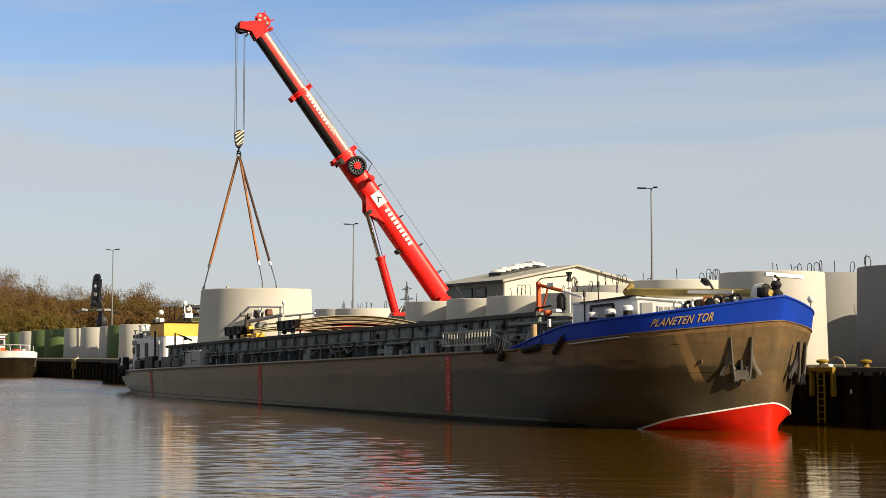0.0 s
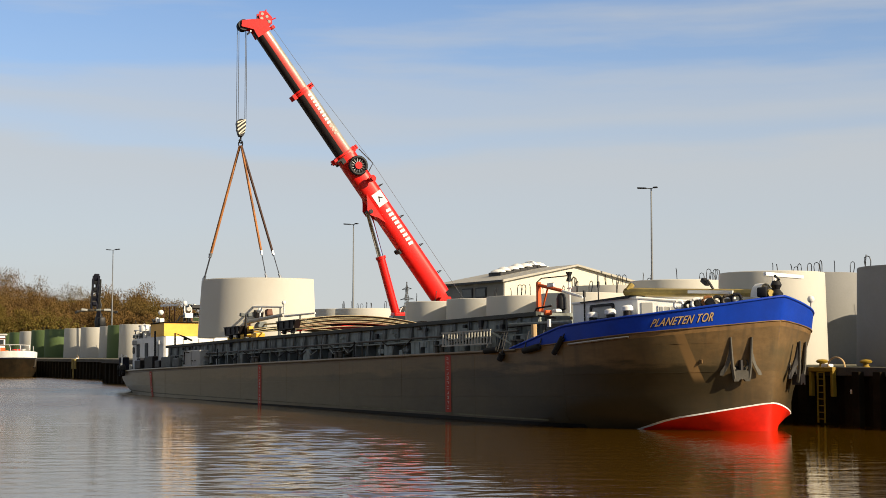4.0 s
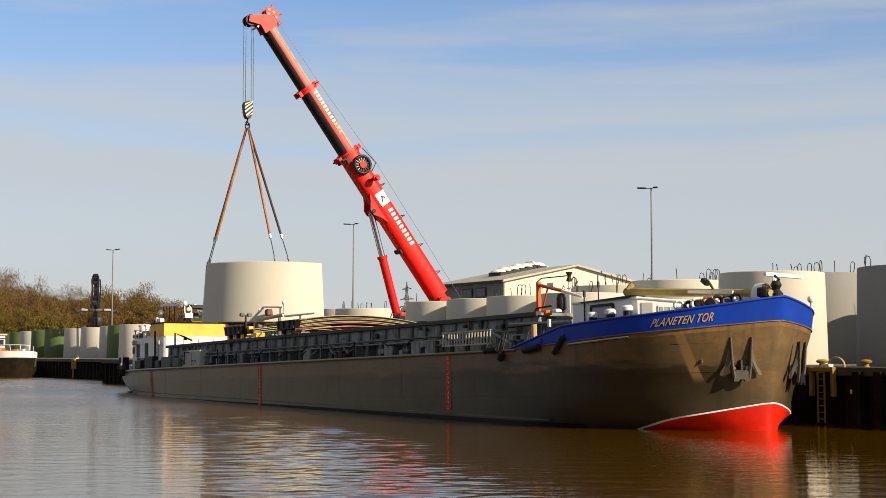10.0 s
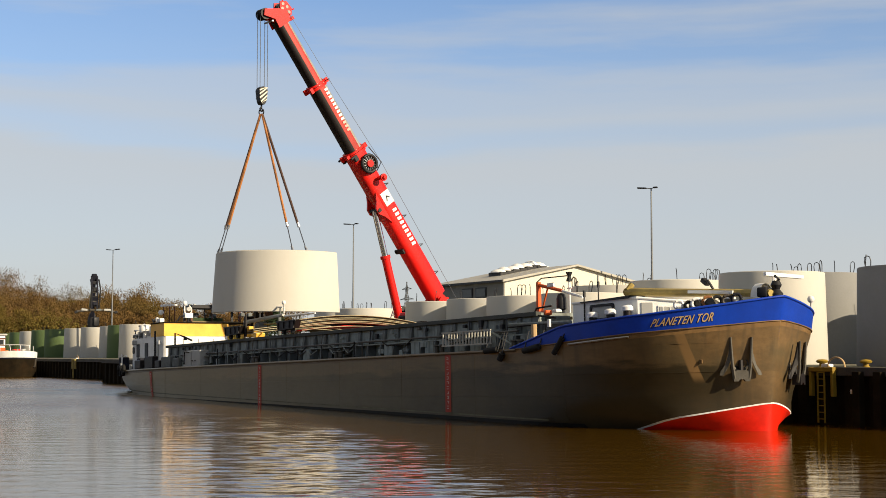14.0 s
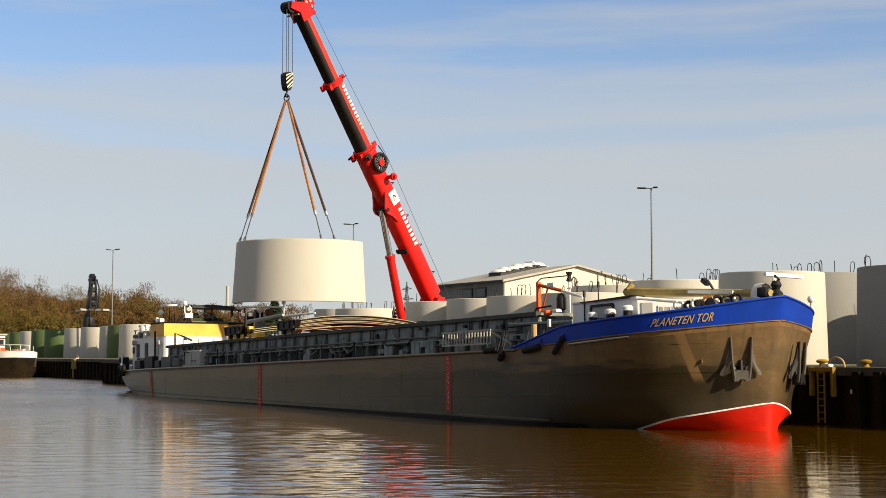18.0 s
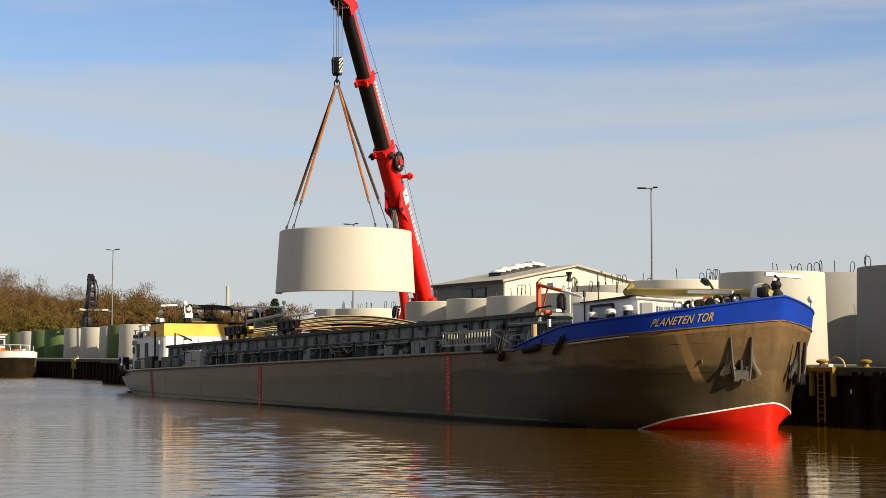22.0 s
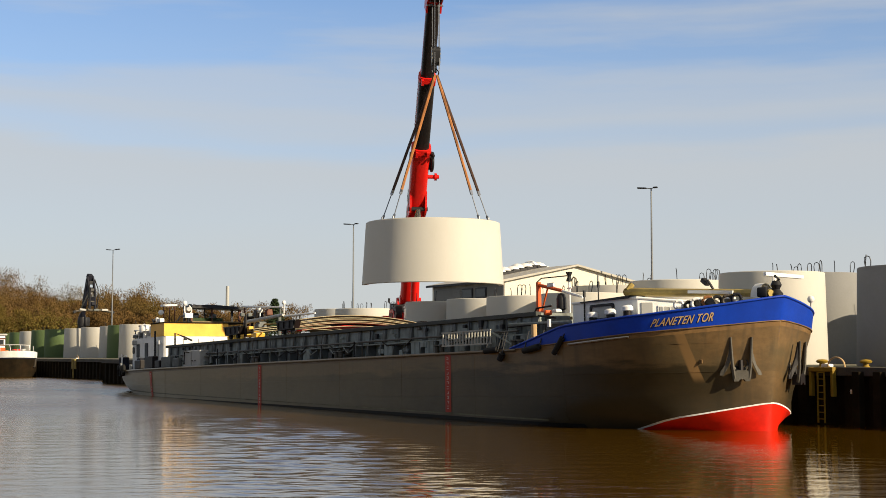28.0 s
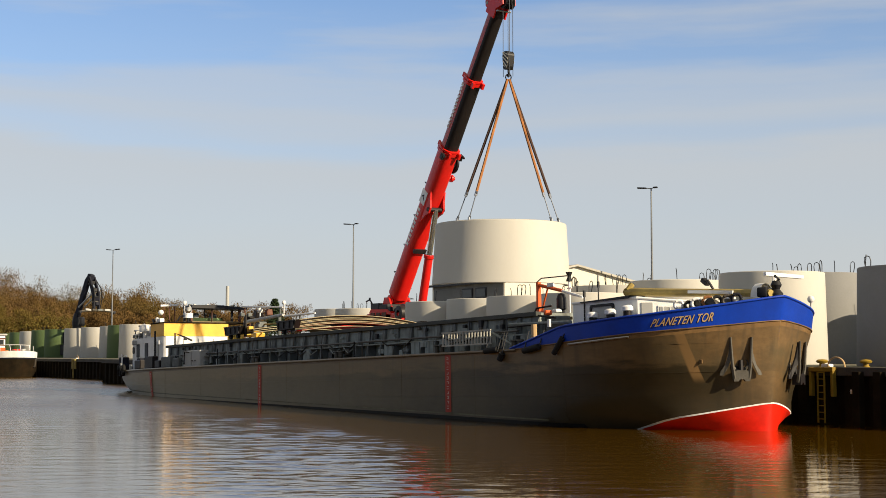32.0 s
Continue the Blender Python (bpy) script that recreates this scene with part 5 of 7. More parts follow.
    box(bm, (71.7, -2.6, 1.85), (0.15, 0.17, 1.8), None, 0.03)
    part("column", bm, M_ORANGE, dc)
    bm = bmesh.new()
    tube(bm, [(71.75, -2.6, 2.62), (73.25, -2.55, 2.3)], 0.07, 8)
    part("jib", bm, M_ORANGE, dc)
    bm = bmesh.new()
    tube(bm, [(73.2, -2.55, 2.31), (74.5, -2.5, 1.98)], 0.055, 8)
    box(bm, (72.75, -2.75, 2.56), (0.42, 0.08, 0.16), None, 0.02)
    part("jib_extension", bm, M_WHITE, dc)
    bm = bmesh.new()
    tube(bm, [(71.8, -2.6, 1.35), (72.3, -2.58, 2.45)], 0.04, 6)
    part("jib_ram", bm, M_ORANGE, dc)
    bm = bmesh.new()
    tube(bm, [(71.6, -2.6, 2.75), (71.9, -2.6, 2.88), (73.6, -2.55, 2.86)], 0.025, 5)
    part("hose", bm, M_BLACK, dc)
    bm = bmesh.new()
    box(bm, (72.6, -2.4, 1.25), (1.1, 0.8, 0.12), None, 0.02)
    part("crane_platform", bm, M_PILE, dc)
    # short mast with a black signal shape, next to the crane
    bm = bmesh.new()
    tube(bm, [(72.82, -1.9, 0.0), (72.82, -1.9, 3.0)], 0.045, 6)
    m = part("signal_mast", bm, M_WHITE, g, "thin white signal mast")
    bm = bmesh.new()
    lathe(bm, [(0.001, 0.2), (0.14, 0.18), (0.07, 0.0), (0.14, -0.18), (0.001, -0.2)], 10, at=(72.82, -1.9, 2.9))
    part("signal_shape", bm, M_BLACK, m)
    bm = bmesh.new()
    box(bm, (72.82, -1.9, 2.45), (0.3, 0.04, 0.04))
    part("crosstree", bm, M_WHITE, m)
    bm = bmesh.new()
    lathe(bm, [(0.001, 0.34), (0.14, 0.28), (0.2, 0.1), (0.2, -0.3), (0.12, -0.36), (0.12, -1.6)], 14, at=(72.4, -2.0, 1.95))
    part("exhaust_cowl", bm, M_BLACK, g, "black rounded exhaust cowl", smooth=50)
    # gear between the deck crane and the cabin: winch frame, pipes, hose reel, lit handrail
    for s, y, z, w_, d_, h_, mt in ((73.0, -2.9, 1.05, 1.6, 0.7, 0.5, M_GREYD), (72.3, -2.8, 1.35, 0.9, 0.6, 0.25, M_PILE), (72.9, -3.1, 1.45, 0.5, 0.3, 0.2, M_ORANGE), (73.5, -3.0, 1.5, 0.3, 0.3, 0.14, M_WHITE), (71.2, -3.2, 1.1, 0.8, 0.5, 0.4, M_GREYD), (73.9, -3.2, 0.75, 1.0, 0.5, 0.7, M_GREYD)):
        bm = bmesh.new()
        box(bm, (s, y, z), (w_, d_, h_), Matrix.Rotation(0.15 * math.sin(8 * s), 3, "Z"), 0.05)
        part("deck_winch", bm, mt, g)
    for pts in (((70.9, -3.7, 1.3), (72.6, -3.6, 1.38), (74.1, -3.5, 1.2)), ((71.2, -3.75, 0.95), (73.9, -3.65, 1.0)), ((72.0, -3.3, 1.0), (72.4, -3.2, 1.65), (73.3, -3.1, 1.7))):
        bm = bmesh.new()
        tube(bm, pts, 0.04, 6)
        part("deck_pipe", bm, M_UNDER, g)
    # lowered mast lying fore and aft over the cabin
    bm = bmesh.new()
    tube(bm, [(74.0, 0, 2.26), (76.5, 0, 2.08), (79.5, 0, 1.88), (82.0, 0, 1.71)], 0.17, 8, 0.13)
    tube(bm, [(74.2, -0.1, 2.3), (74.25, 0.1, 2.55)], 0.12, 8)
    m = part("lowered_mast", bm, M_OLIVE, g, "lowered olive mast lying on deck")
    for s in (77.0, 80.0):
        bm = bmesh.new()
        box(bm, (s, 0, 0.85), (0.14, 0.3, 1.7))
        part("mast_crutch", bm, M_WHITE, m)
    bm = bmesh.new()
    box(bm, (79.1, -0.19, 1.93), (2.4, 0.07, 0.12), Matrix.Rotation(radians(4.1), 3, "Y"), 0.01)
    part("plank", bm, M_WHITE, m, "white plank lashed to the mast")
    bm = bmesh.new()
    tube(bm, [(79.1, 0.0, 2.0), (78.95, -0.15, 2.36), (78.6, 0.0, 2.3)], 0.05, 6)
    box(bm, (78.7, -0.05, 2.33), (0.34, 0.22, 0.18), Matrix.Rotation(0.6, 3, "Y"), 0.04)
    part("horn", bm, M_BLACK, m)
    # bow gear: windlass, drums, coils, white hood and bar
    bm = bmesh.new()
    lathe(bm, [(0.1, -0.45), (0.34, -0.45), (0.34, -0.35), (0.2, -0.3), (0.2, 0.3), (0.34, 0.35), (0.34, 0.45), (0.1, 0.45)], 14)
    bmesh.ops.rotate(bm, verts=bm.verts, matrix=Matrix.Rotation(radians(90), 3, "X"))
    drum = mesh_of("winch_drum", bm, M_ANCHOR, 40)
    w = part("windlass", box(bmesh.new(), (80.6, 0, 0.6), (1.4, 1.8, 1.0), None, 0.1), M_ANCHOR, g, "anchor windlass with drums")
    for s, y in ((80.1, -1.35), (80.7, -1.2), (80.4, 1.2)):
        put("winch_drum", drum, pose(s, y, 1.25), w)
    for s, y, z, r, mt in ((79.6, -2.1, 1.4, 0.15, M_WHITE), (79.95, -1.95, 1.36, 0.13, M_RUBBER), (80.2, -1.8, 1.42, 0.17, M_WHITE), (80.5, -1.55, 1.46, 0.18, M_SLING), (80.75, -1.35, 1.48, 0.16, M_RUBBER), (81.0, -1.1, 1.5, 0.17, M_ANCHOR), (81.25, -0.9, 1.55, 0.16, M_DARKBLUE)):
        bm = bmesh.new()
        pts = [Vector((s + r * 0.5 * math.cos(t), y + r * 0.86 * math.cos(t), z + r * math.sin(t))) for t in [2 * math.pi * i / 14 for i in range(15)]]
        tube(bm, pts, 0.06, 7, caps=False)
        tube(bm, [(s, y, 0.0), (s, y, z - r)], 0.06, 6)
        part("rope_coil", bm, mt, g, smooth=60)
    bm = bmesh.new()
    pts = [(81.25, 0.1 + 0.36 * math.cos(t), 1.6 + 0.5 * math.sin(t)) for t in [math.pi * i / 8 for i in range(9)]]
    loft(bm, [[Vector(p) for p in pts], [Vector(p) + Vector((0.4, 0, -0.02)) for p in pts]])
    part("hood", bm, M_WHITE, g, "white curved hatch hood", smooth=60)
    bm = bmesh.new()
    lathe(bm, [(0.001, 0.36), (0.13, 0.34), (0.2, 0.2), (0.12, 0.05), (0.24, -0.1), (0.2, -0.35), (0.28, -0.5), (0.001, -0.5)], 11, at=(81.95, 0.3, 1.8))
    box(bm, (81.75, -0.15, 1.75), (0.35, 0.3, 0.35), Matrix.Rotation(0.5, 3, "Z"), 0.06)
    tube(bm, [(81.7, 0.2, 1.7), (82.05, 0.35, 2.2), (82.1, 0.1, 2.3)], 0.05, 6)
    part("capstan", bm, M_BLACK, g, "dark capstan", smooth=40)
    bm = bmesh.new()
    box(bm, (81.75, 0.87, 2.36), (0.14, 1.8, 0.14), Matrix.Rotation(radians(-2), 3, "X"), 0.02)
    tube(bm, [(81.85, 0.3, 2.1), (81.78, 0.4, 2.34)], 0.07, 6)
    part("white_bar", bm, M_WHITE, g, "white bar over the stem")
    bm = bmesh.new()
    lathe(bm, [(0.001, 0.14), (0.1, 0.1), (0.14, 0.0), (0.1, -0.1), (0.03, -0.14), (0.03, -0.45)], 10, at=(80.9, 3.0, 1.62))
    part("bow_light", bm, M_WHITE, g, smooth=60)
    # flagstaffs and thin poles
    for s, y, z in ((75.2, -2.95, 2.05), (71.4, 0.6, 2.75)):
        bm = bmesh.new()
        tube(bm, [(s, y, 0.0), (s, y, z)], 0.03, 5)
        box(bm, (s, y, z), (0.08, 0.08, 0.25))
        part("staff", bm, M_BLACK, g)


def side_gear(g):
    # gangway ladder stowed against the coaming
    bm = bmesh.new()
    for z in (0.32, 0.86):
        box(bm, (69.2, -4.5, z), (3.75, 0.06, 0.06))
    lad = part("gangway", bm, M_GALV, g, "pale galvanised gangway ladder on edge")
    bm = bmesh.new()
    box(bm, (0, 0, 0), (0.06, 0.04, 0.54))
    bar = mesh_of("rung", bm, M_GALV)
    for i in range(17):
        put("rung", bar, pose(67.4 + i * 0.226, -4.5, 0.59), lad)
    # bollards and posts along the side deck
    for s in (38, 47, 57, 66.5, 72.4):
        for d in (-0.22, 0.22):
            bm = bmesh.new()
            lathe(bm, [(0.001, 0.42), (0.15, 0.42), (0.16, 0.36), (0.1, 0.34), (0.1, 0.0)], 10, at=(s + d, -4.15, 0))
            part("bollard", bm, M_ANCHOR, g, smooth=40)
    bm = bmesh.new()
    tube(bm, [(73.8, -4.3, 0.1), (73.8, -4.3, 0.95)], 0.11, 8)
    part("fairlead_post", bm, M_GOLD, g, "worn yellow post")
    bm = bmesh.new()
    box(bm, (74.8, -4.3, 0.95), (0.14, 0.1, 0.3), None, 0.03)
    part("white_cleat", bm, M_WHITE, g)
    # hanging fenders at the shoulder
    for pts, r in (((( 71.0, 0.02), (71.9, 0.06)), 0.12), (((72.0, -0.35), (72.2, -0.1)), 0.12), (((73.7, -0.05), (74.7, 0.08)), 0.12), (((75.6, -0.2), (76.15, 0.35)), 0.1)):
        bm = bmesh.new()
        a, b = [skin(s, z, r * 0.95)[0] for s, z in pts]
        tube(bm, [a, (a * 3 + b) / 4, (a + b) / 2, (a + 3 * b) / 4, b], r, 10)
        part("fender", bm, M_RUBBER, g, "black hanging rubber fender", smooth=50)
        bm = bmesh.new()
        for q in (a, b):
            tube(bm, [q, Vector((q.x, q.y + 0.25, 0.7))], 0.025, 5)
        part("fender_rope", bm, M_BLACK, g)
    # diagonal stay at the front end of the coaming
    bm = bmesh.new()
    tube(bm, [(70.2, -4.1, 0.9), (72.6, -4.2, 0.05)], 0.05, 6)
    tube(bm, [(71.5, -3.9, 1.05), (75.2, -3.6, 1.0)], 0.06, 6)
    part("stay", bm, M_GREY, g)
    # mooring pipes and scupper stains' plates on the bow
    for s, z in ((80.95, -0.62),):
        p, d, n = skin(s, z, 0.02)
        bm = bmesh.new()
        box(bm, p, (0.14, 0.05, 0.14), None, 0.02)
        part("side_plate", bm, M_STRAKE, g)
    bm = bmesh.new()
    tube(bm, [skin(s, lerp(BLUE_LOW, s) - 0.12, 0.05)[0] for s in np.linspace(76.4, 79.3, 12)], 0.035, 6)
    part("mooring_bar", bm, M_CHAIN, g)


lettering(BARGE)
for s_, z0_, z1_ in ((67.94, -0.03, -2.4), (48.6, -0.08, -2.2), (31.2, -0.15, -1.7)):
    draught_mark(BARGE, s_, z0_, z1_, 0.46)
anchor(BARGE, 81.6, -0.86, -1)
anchor(BARGE, 81.5, -1.0, 1)
deckhouse(BARGE)
fore_cabin(BARGE)
side_gear(BARGE)

# ---- arched hatch covers stacked on the coaming ----


def hatch_cover(s, z, length, mat_, label, rise=0.42):
    t = thing("hatch_cover", BARGE_POSE @ pose(s, 0, z, -0.8), label, "hatch cover", "stacked hatch covers")
    bm = bmesh.new()
    n = 18
    up = [(-3.56 + 7.12 * i / n, rise * (1 - (2 * i / n - 1) ** 2)) for i in range(n + 1)]
    rows = []
    for x in (-length / 2, length / 2):
        rows.append([Vector((x, y, zz)) for y, zz in up] + [Vector((x, y, zz - 0.05)) for y, zz in reversed(up)])
    vs = loft(bm, rows, close=True)
    bm.faces.new(vs[0])
    bm.faces.new(vs[1][::-1])
    part("panel", bm, mat_, t, smooth=40)
    bm = bmesh.new()
    tube(bm, [(length / 2 + 0.02, y, zz - 0.02) for y, zz in up], 0.019, 6)
    part("edge_beam", bm, M_EDGE, t, smooth=60)
    return t


M_EDGE = material("pale_yellow_edge", (0.47, 0.41, 0.27), 0.5, vary=0.2, bump=0.05)
for i in range(7):
    hatch_cover(50.2 + 0.09 * math.sin(2.3 * i), 1.79 + 0.064 * i, 2.0, M_WOODY, "weathered yellow arched hatch cover in a stack", 0.31)
hatch_cover(50.35, 1.6, 2.6, M_BOOT, "red arched hatch cover under the stack", 0.3)
for i in range(3):
    hatch_cover(44.2 + 0.1 * math.sin(3 * i), 1.72 + 0.1 * i, 2.2, M_WOODY, "weathered yellow arched hatch cover in a low stack", 0.3)


def hatch_gantry(s, label, lamp):
    """A low travelling gantry: a bogie box on wheels each side, a crossbeam, and on one of them a lamp post."""
    t = thing("hatch_gantry", BARGE_POSE @ pose(s, 0, 1.48), label, "hatch gantry", "hatch gantries on the coaming")
    for side in (-1, 1):
        bm = bmesh.new()
        prism(bm, [(-1.05, 0.22), (0.95, 0.28), (1.2, 0.72), (-1.25, 0.72)], "y", side * 3.74 - 0.16, side * 3.74 + 0.16)
        bg = part("bogie", bm, M_UNDER, t, "dark steel bogie on wheels")
        for dx in (-0.55, 0.5):
            bm = bmesh.new()
            tube(bm, [(dx, side * 3.66, 0.14), (dx, side * 3.82, 0.14)], 0.13, 12)
            part("wheel", bm, M_RUBBER, bg, smooth=40)
        bm = bmesh.new()
        for dx in (-1.0, -0.3, 0.4, 0.95):
            box(bm, (dx, side * 3.92, 0.5), (0.06, 0.05, 0.4))
        box(bm, (0.0, side * 3.92, 0.69), (2.4, 0.06, 0.06))
        part("stiffener", bm, M_UNDER, bg)
    bm = bmesh.new()
    tube(bm, [(0, -3.55, 0.45), (0, -2.6, 0.52), (0, 0, 0.56), (0, 2.6, 0.52), (0, 3.55, 0.45)], 0.06, 8)
    part("crossbeam", bm, M_BLACK, t, smooth=40)
    if lamp:
        bm = bmesh.new()
        tube(bm, [(1.25, -3.6, 0.1), (1.25, -3.6, 1.3)], 0.06, 6)
        tube(bm, [(1.05, -3.6, 0.1), (1.2, -3.6, 1.0)], 0.045, 6)
        lp = part("lamp_post", bm, M_UNDER, t, "dark post with two work lamps")
        for dy in (-0.22, 0.22):
            bm = bmesh.new()
            box(bm, (1.25, -3.6 + dy, 1.32), (0.26, 0.26, 0.2), Matrix.Rotation(0.5 * dy, 3, "X"), 0.05)
            part("work_lamp", bm, M_GREYD, lp)
        bm = bmesh.new()
        box(bm, (1.3, -3.4, 0.5), (0.5, 0.3, 0.35), None, 0.04)
        part("motor", bm, M_YELLOW, t, "yellow motor casing")


hatch_gantry(43.1, "dark hatch gantry with a lamp post on the coaming", True)
hatch_gantry(50.4, "dark hatch gantry beside the covers", False)


def pole_rack():
    """A stowed loading boom and sounding poles lying over the after hatch covers."""
    t = thing("stowed_boom", BARGE_POSE @ pose(38.0, 0, 1.5), "white stowed boom and sounding poles over the hatch covers", "boom")
    for name, pts, r0, r1, mt, lab in (("boom", ((-1.5, -0.2, 1.3), (3.5, 0.0, 1.5)), 0.13, 0.1, M_GREYL, "pale grey tapered boom"), ("pole", ((3.5, 0.1, 1.42), (7.4, 0.2, 1.4)), 0.07, 0.05, M_WHITE, ""),
                                       ("pole", ((-3.0, 0.1, 2.34), (3.0, 0.2, 1.98)), 0.07, 0.05, M_WHITE, "long white pole"), ("pole", ((-1.4, 0.3, 1.12), (4.6, 0.4, 1.02)), 0.05, 0.04, M_OLIVE, "")):
        bm = bmesh.new()
        tube(bm, pts, r0, 8, r1)
        part(name, bm, mt, t, lab, smooth=40)
    for x, y, z in ((-1.3, -0.1, 1.25), (2.6, 0.1, 1.42), (-2.6, 0.1, 2.25), (2.6, 0.2, 1.98), (5.5, 0.15, 1.38)):
        bm = bmesh.new()
        tube(bm, [(x, y, 0.0), (x, y, z)], 0.06, 6)
        part("crutch", bm, M_RUST if x < 2 else M_GREYD, t)
    for x, y, z, r in ((0.05, 0.0, 1.95, 0.17), (3.55, 0.0, 2.22, 0.13)):
        bm = bmesh.new()
        lathe(bm, [(0.001, r), (r * 0.75, r * 0.7), (r, 0.0), (r * 0.75, -r * 0.75), (0.04, -r), (0.04, -r - 0.5)], 12, at=(x, y, z))
        part("lamp", bm, M_WHITE, t, smooth=60)
    for x, y, z, w, d, h, mt in ((-1.2, -0.3, 0.62, 1.2, 0.7, 0.5, M_YELLOW), (0.2, -0.2, 0.45, 0.8, 0.6, 0.35, M_YELLOW), (0.9, 0.2, 1.75, 0.35, 0.4, 0.4, M_RUST), (-0.9, 0.3, 1.75, 0.5, 0.5, 0.45, M_UNDER), (-0.3, 0.2, 1.0, 0.6, 0.6, 0.4, M_GREYD), (-2.2, 0.2, 1.35, 0.5, 0.5, 0.8, M_UNDER)):
        bm = bmesh.new()
        box(bm, (x, y, z), (w, d, h), Matrix.Rotation(0.3 * math.sin(5 * x), 3, "Y"), 0.05)
        part("winch_box", bm, mt, t)


pole_rack()

# ---- mobile crane ----
CX, CY, PIVOT_Z, BACK = -81.6, 46.28, 6.37, 2.12
L1, L2, L3, REACH = 11.7, 16.65, 21.35, 11.66
LUFF = 53.75


def boom_profile(w, h, a0=0, a1=32, n=32):
    """A boom section, rounded like a worn box; across and up."""
    pts = []
    for i in range(a0, a1 + (0 if a1 - a0 == n else 1)):
        t = 2 * math.pi * i / n
        c, s = math.cos(t), math.sin(t)
        pts.append((w / 2 * math.copysign(abs(c) ** 0.62, c), h / 2 * math.copysign(abs(s) ** 0.75, s)))
    return pts


def make_crane():
    c = thing("mobile_crane", pose(CX, CY, QZ), "red all-terrain mobile crane lifting a tower shell", "crane")
    zp = PIVOT_Z - QZ
    # carrier along the quay
    bm = bmesh.new()
    box(bm, (-1.8, 0, 1.35), (14.2, 2.9, 0.9), None, 0.08)
    part("carrier", bm, M_RED, c, "red carrier chassis")
    bm = bmesh.new()
    lathe(bm, [(0.3, -0.22), (0.62, -0.2), (0.72, -0.1), (0.72, 0.1), (0.62, 0.2), (0.3, 0.22)], 20)
    bmesh.ops.rotate(bm, verts=bm.verts, matrix=Matrix.Rotation(radians(90), 3, "X"))
    tyre = mesh_of("wheel", bm, M_RUBBER, 40)
    for xx in (-7.6, -6.0, -3.0, -1.4, 0.6, 2.2, 4.2):
        for yy in (-1.2, 1.2):
            put("wheel", tyre, pose(xx, yy, 0.72), c)
    for xx in (-4.2, 4.2):
        for s in (-1, 1):
            bm = bmesh.new()
            box(bm, (xx, s * 2.3, 1.2), (0.5, 2.6, 0.45), None, 0.03)
            leg = part("outrigger", bm, M_RED, c)
            bm = bmesh.new()
            tube(bm, [(xx, s * 3.5, 1.3), (xx, s * 3.5, 0.14)], 0.14, 10)
            box(bm, (xx, s * 3.5, 0.09), (1.0, 1.0, 0.18), None, 0.02)
            part("jack", bm, M_ANCHOR, leg)
    bm = bmesh.new()
    box(bm, (-8.7, 0, 2.1), (1.7, 2.6, 1.3), None, 0.15)
    cab = part("driver_cab", bm, M_RED, c)
    bm = bmesh.new()
    box(bm, (-9.0, 0, 2.3), (1.14, 2.64, 0.6), None, 0.05)
    part("cab_window", bm, M_GLASS, cab)
    # slewing upper works
    up = part("turntable", box(lathe_bm([(0.001, 1.8), (1.3, 1.8), (1.3, 2.2), (0.001, 2.2)]), (-1.9, 0, 2.75), (5.0, 2.3, 1.0), None, 0.1), M_RED, c, "red slewing upper works")
    bm = bmesh.new()
    box(bm, (0.95, 0, 2.35), (1.0, 0.7, 0.6), None, 0.08)
    part("ram_seat", bm, M_RUST, up)
    for s in (-1, 1):
        bm = bmesh.new()
        prism(bm, [(-BACK - 0.9, 2.9), (-BACK + 1.2, 2.9), (-BACK + 0.3, zp + 0.1), (-BACK - 0.3, zp + 0.1)], "y", s * 0.75 - 0.06, s * 0.75 + 0.06)
        part("boom_bracket", bm, M_RED, up)
    bm = bmesh.new()
    box(bm, (-4.6, 0, 2.5), (1.5, 3.2, 1.3), None, 0.08)
    part("counterweight", bm, M_RED, up, "stacked red counterweight")
    bm = bmesh.new()
    prism(bm, [(-3.9, 2.8), (-0.9, 2.8), (-0.9, 3.3), (-1.4, 3.5), (-3.7, 3.55), (-3.9, 3.35)], "y", -1.15, 1.15)
    part("machinery_housing", bm, M_RED, up, "red machinery housing with a black engine top")
    for x, w_, z, h_ in ((-3.2, 1.2, 3.74, 0.42), (-2.0, 1.1, 3.66, 0.36), (-1.2, 0.4, 3.5, 0.36)):
        bm = bmesh.new()
        box(bm, (x, 0.0, z), (w_, 2.25, h_), None, 0.06)
        part("engine_top", bm, M_BLACK, up, "black engine top")
    bm = bmesh.new()
    tube(bm, [(-3.6, -1.1, 3.95), (-3.75, -1.15, 4.15), (-4.0, -1.15, 4.18), (-4.35, -1.15, 4.1)], 0.05, 6)
    tube(bm, [(-3.85, -1.15, 4.16), (-3.85, -1.15, 4.35)], 0.07, 6)
    part("exhaust", bm, M_BLACK, up)
    for x in (-3.4, -2.6, -1.8):
        bm = bmesh.new()
        box(bm, (x, -1.16, 3.12), (0.6, 0.04, 0.36), None, 0.015)
        part("grille", bm, M_RUST, up)
    # boarding ladder and hoses beside the ram's foot
    for dx in (0.25, 0.75):
        bm = bmesh.new()
        tube(bm, [(dx + 0.65, -0.62, 2.7), (dx + 0.3, -0.6, 3.55), (dx + 0.2, -0.6, 3.6)], 0.035, 6)
        part("ladder_rail", bm, M_WHITE, up, "white ladder rail")
    for k in range(4):
        bm = bmesh.new()
        tube(bm, [(0.84 - 0.1 * k, -0.62, 2.85 + 0.22 * k), (1.34 - 0.1 * k, -0.62, 2.85 + 0.22 * k)], 0.025, 5)
        part("rung", bm, M_WHITE, up)
    bm = bmesh.new()
    lathe(bm, [(0.2, -0.25), (0.5, -0.22), (0.52, 0.0), (0.5, 0.22), (0.2, 0.25)], 18)
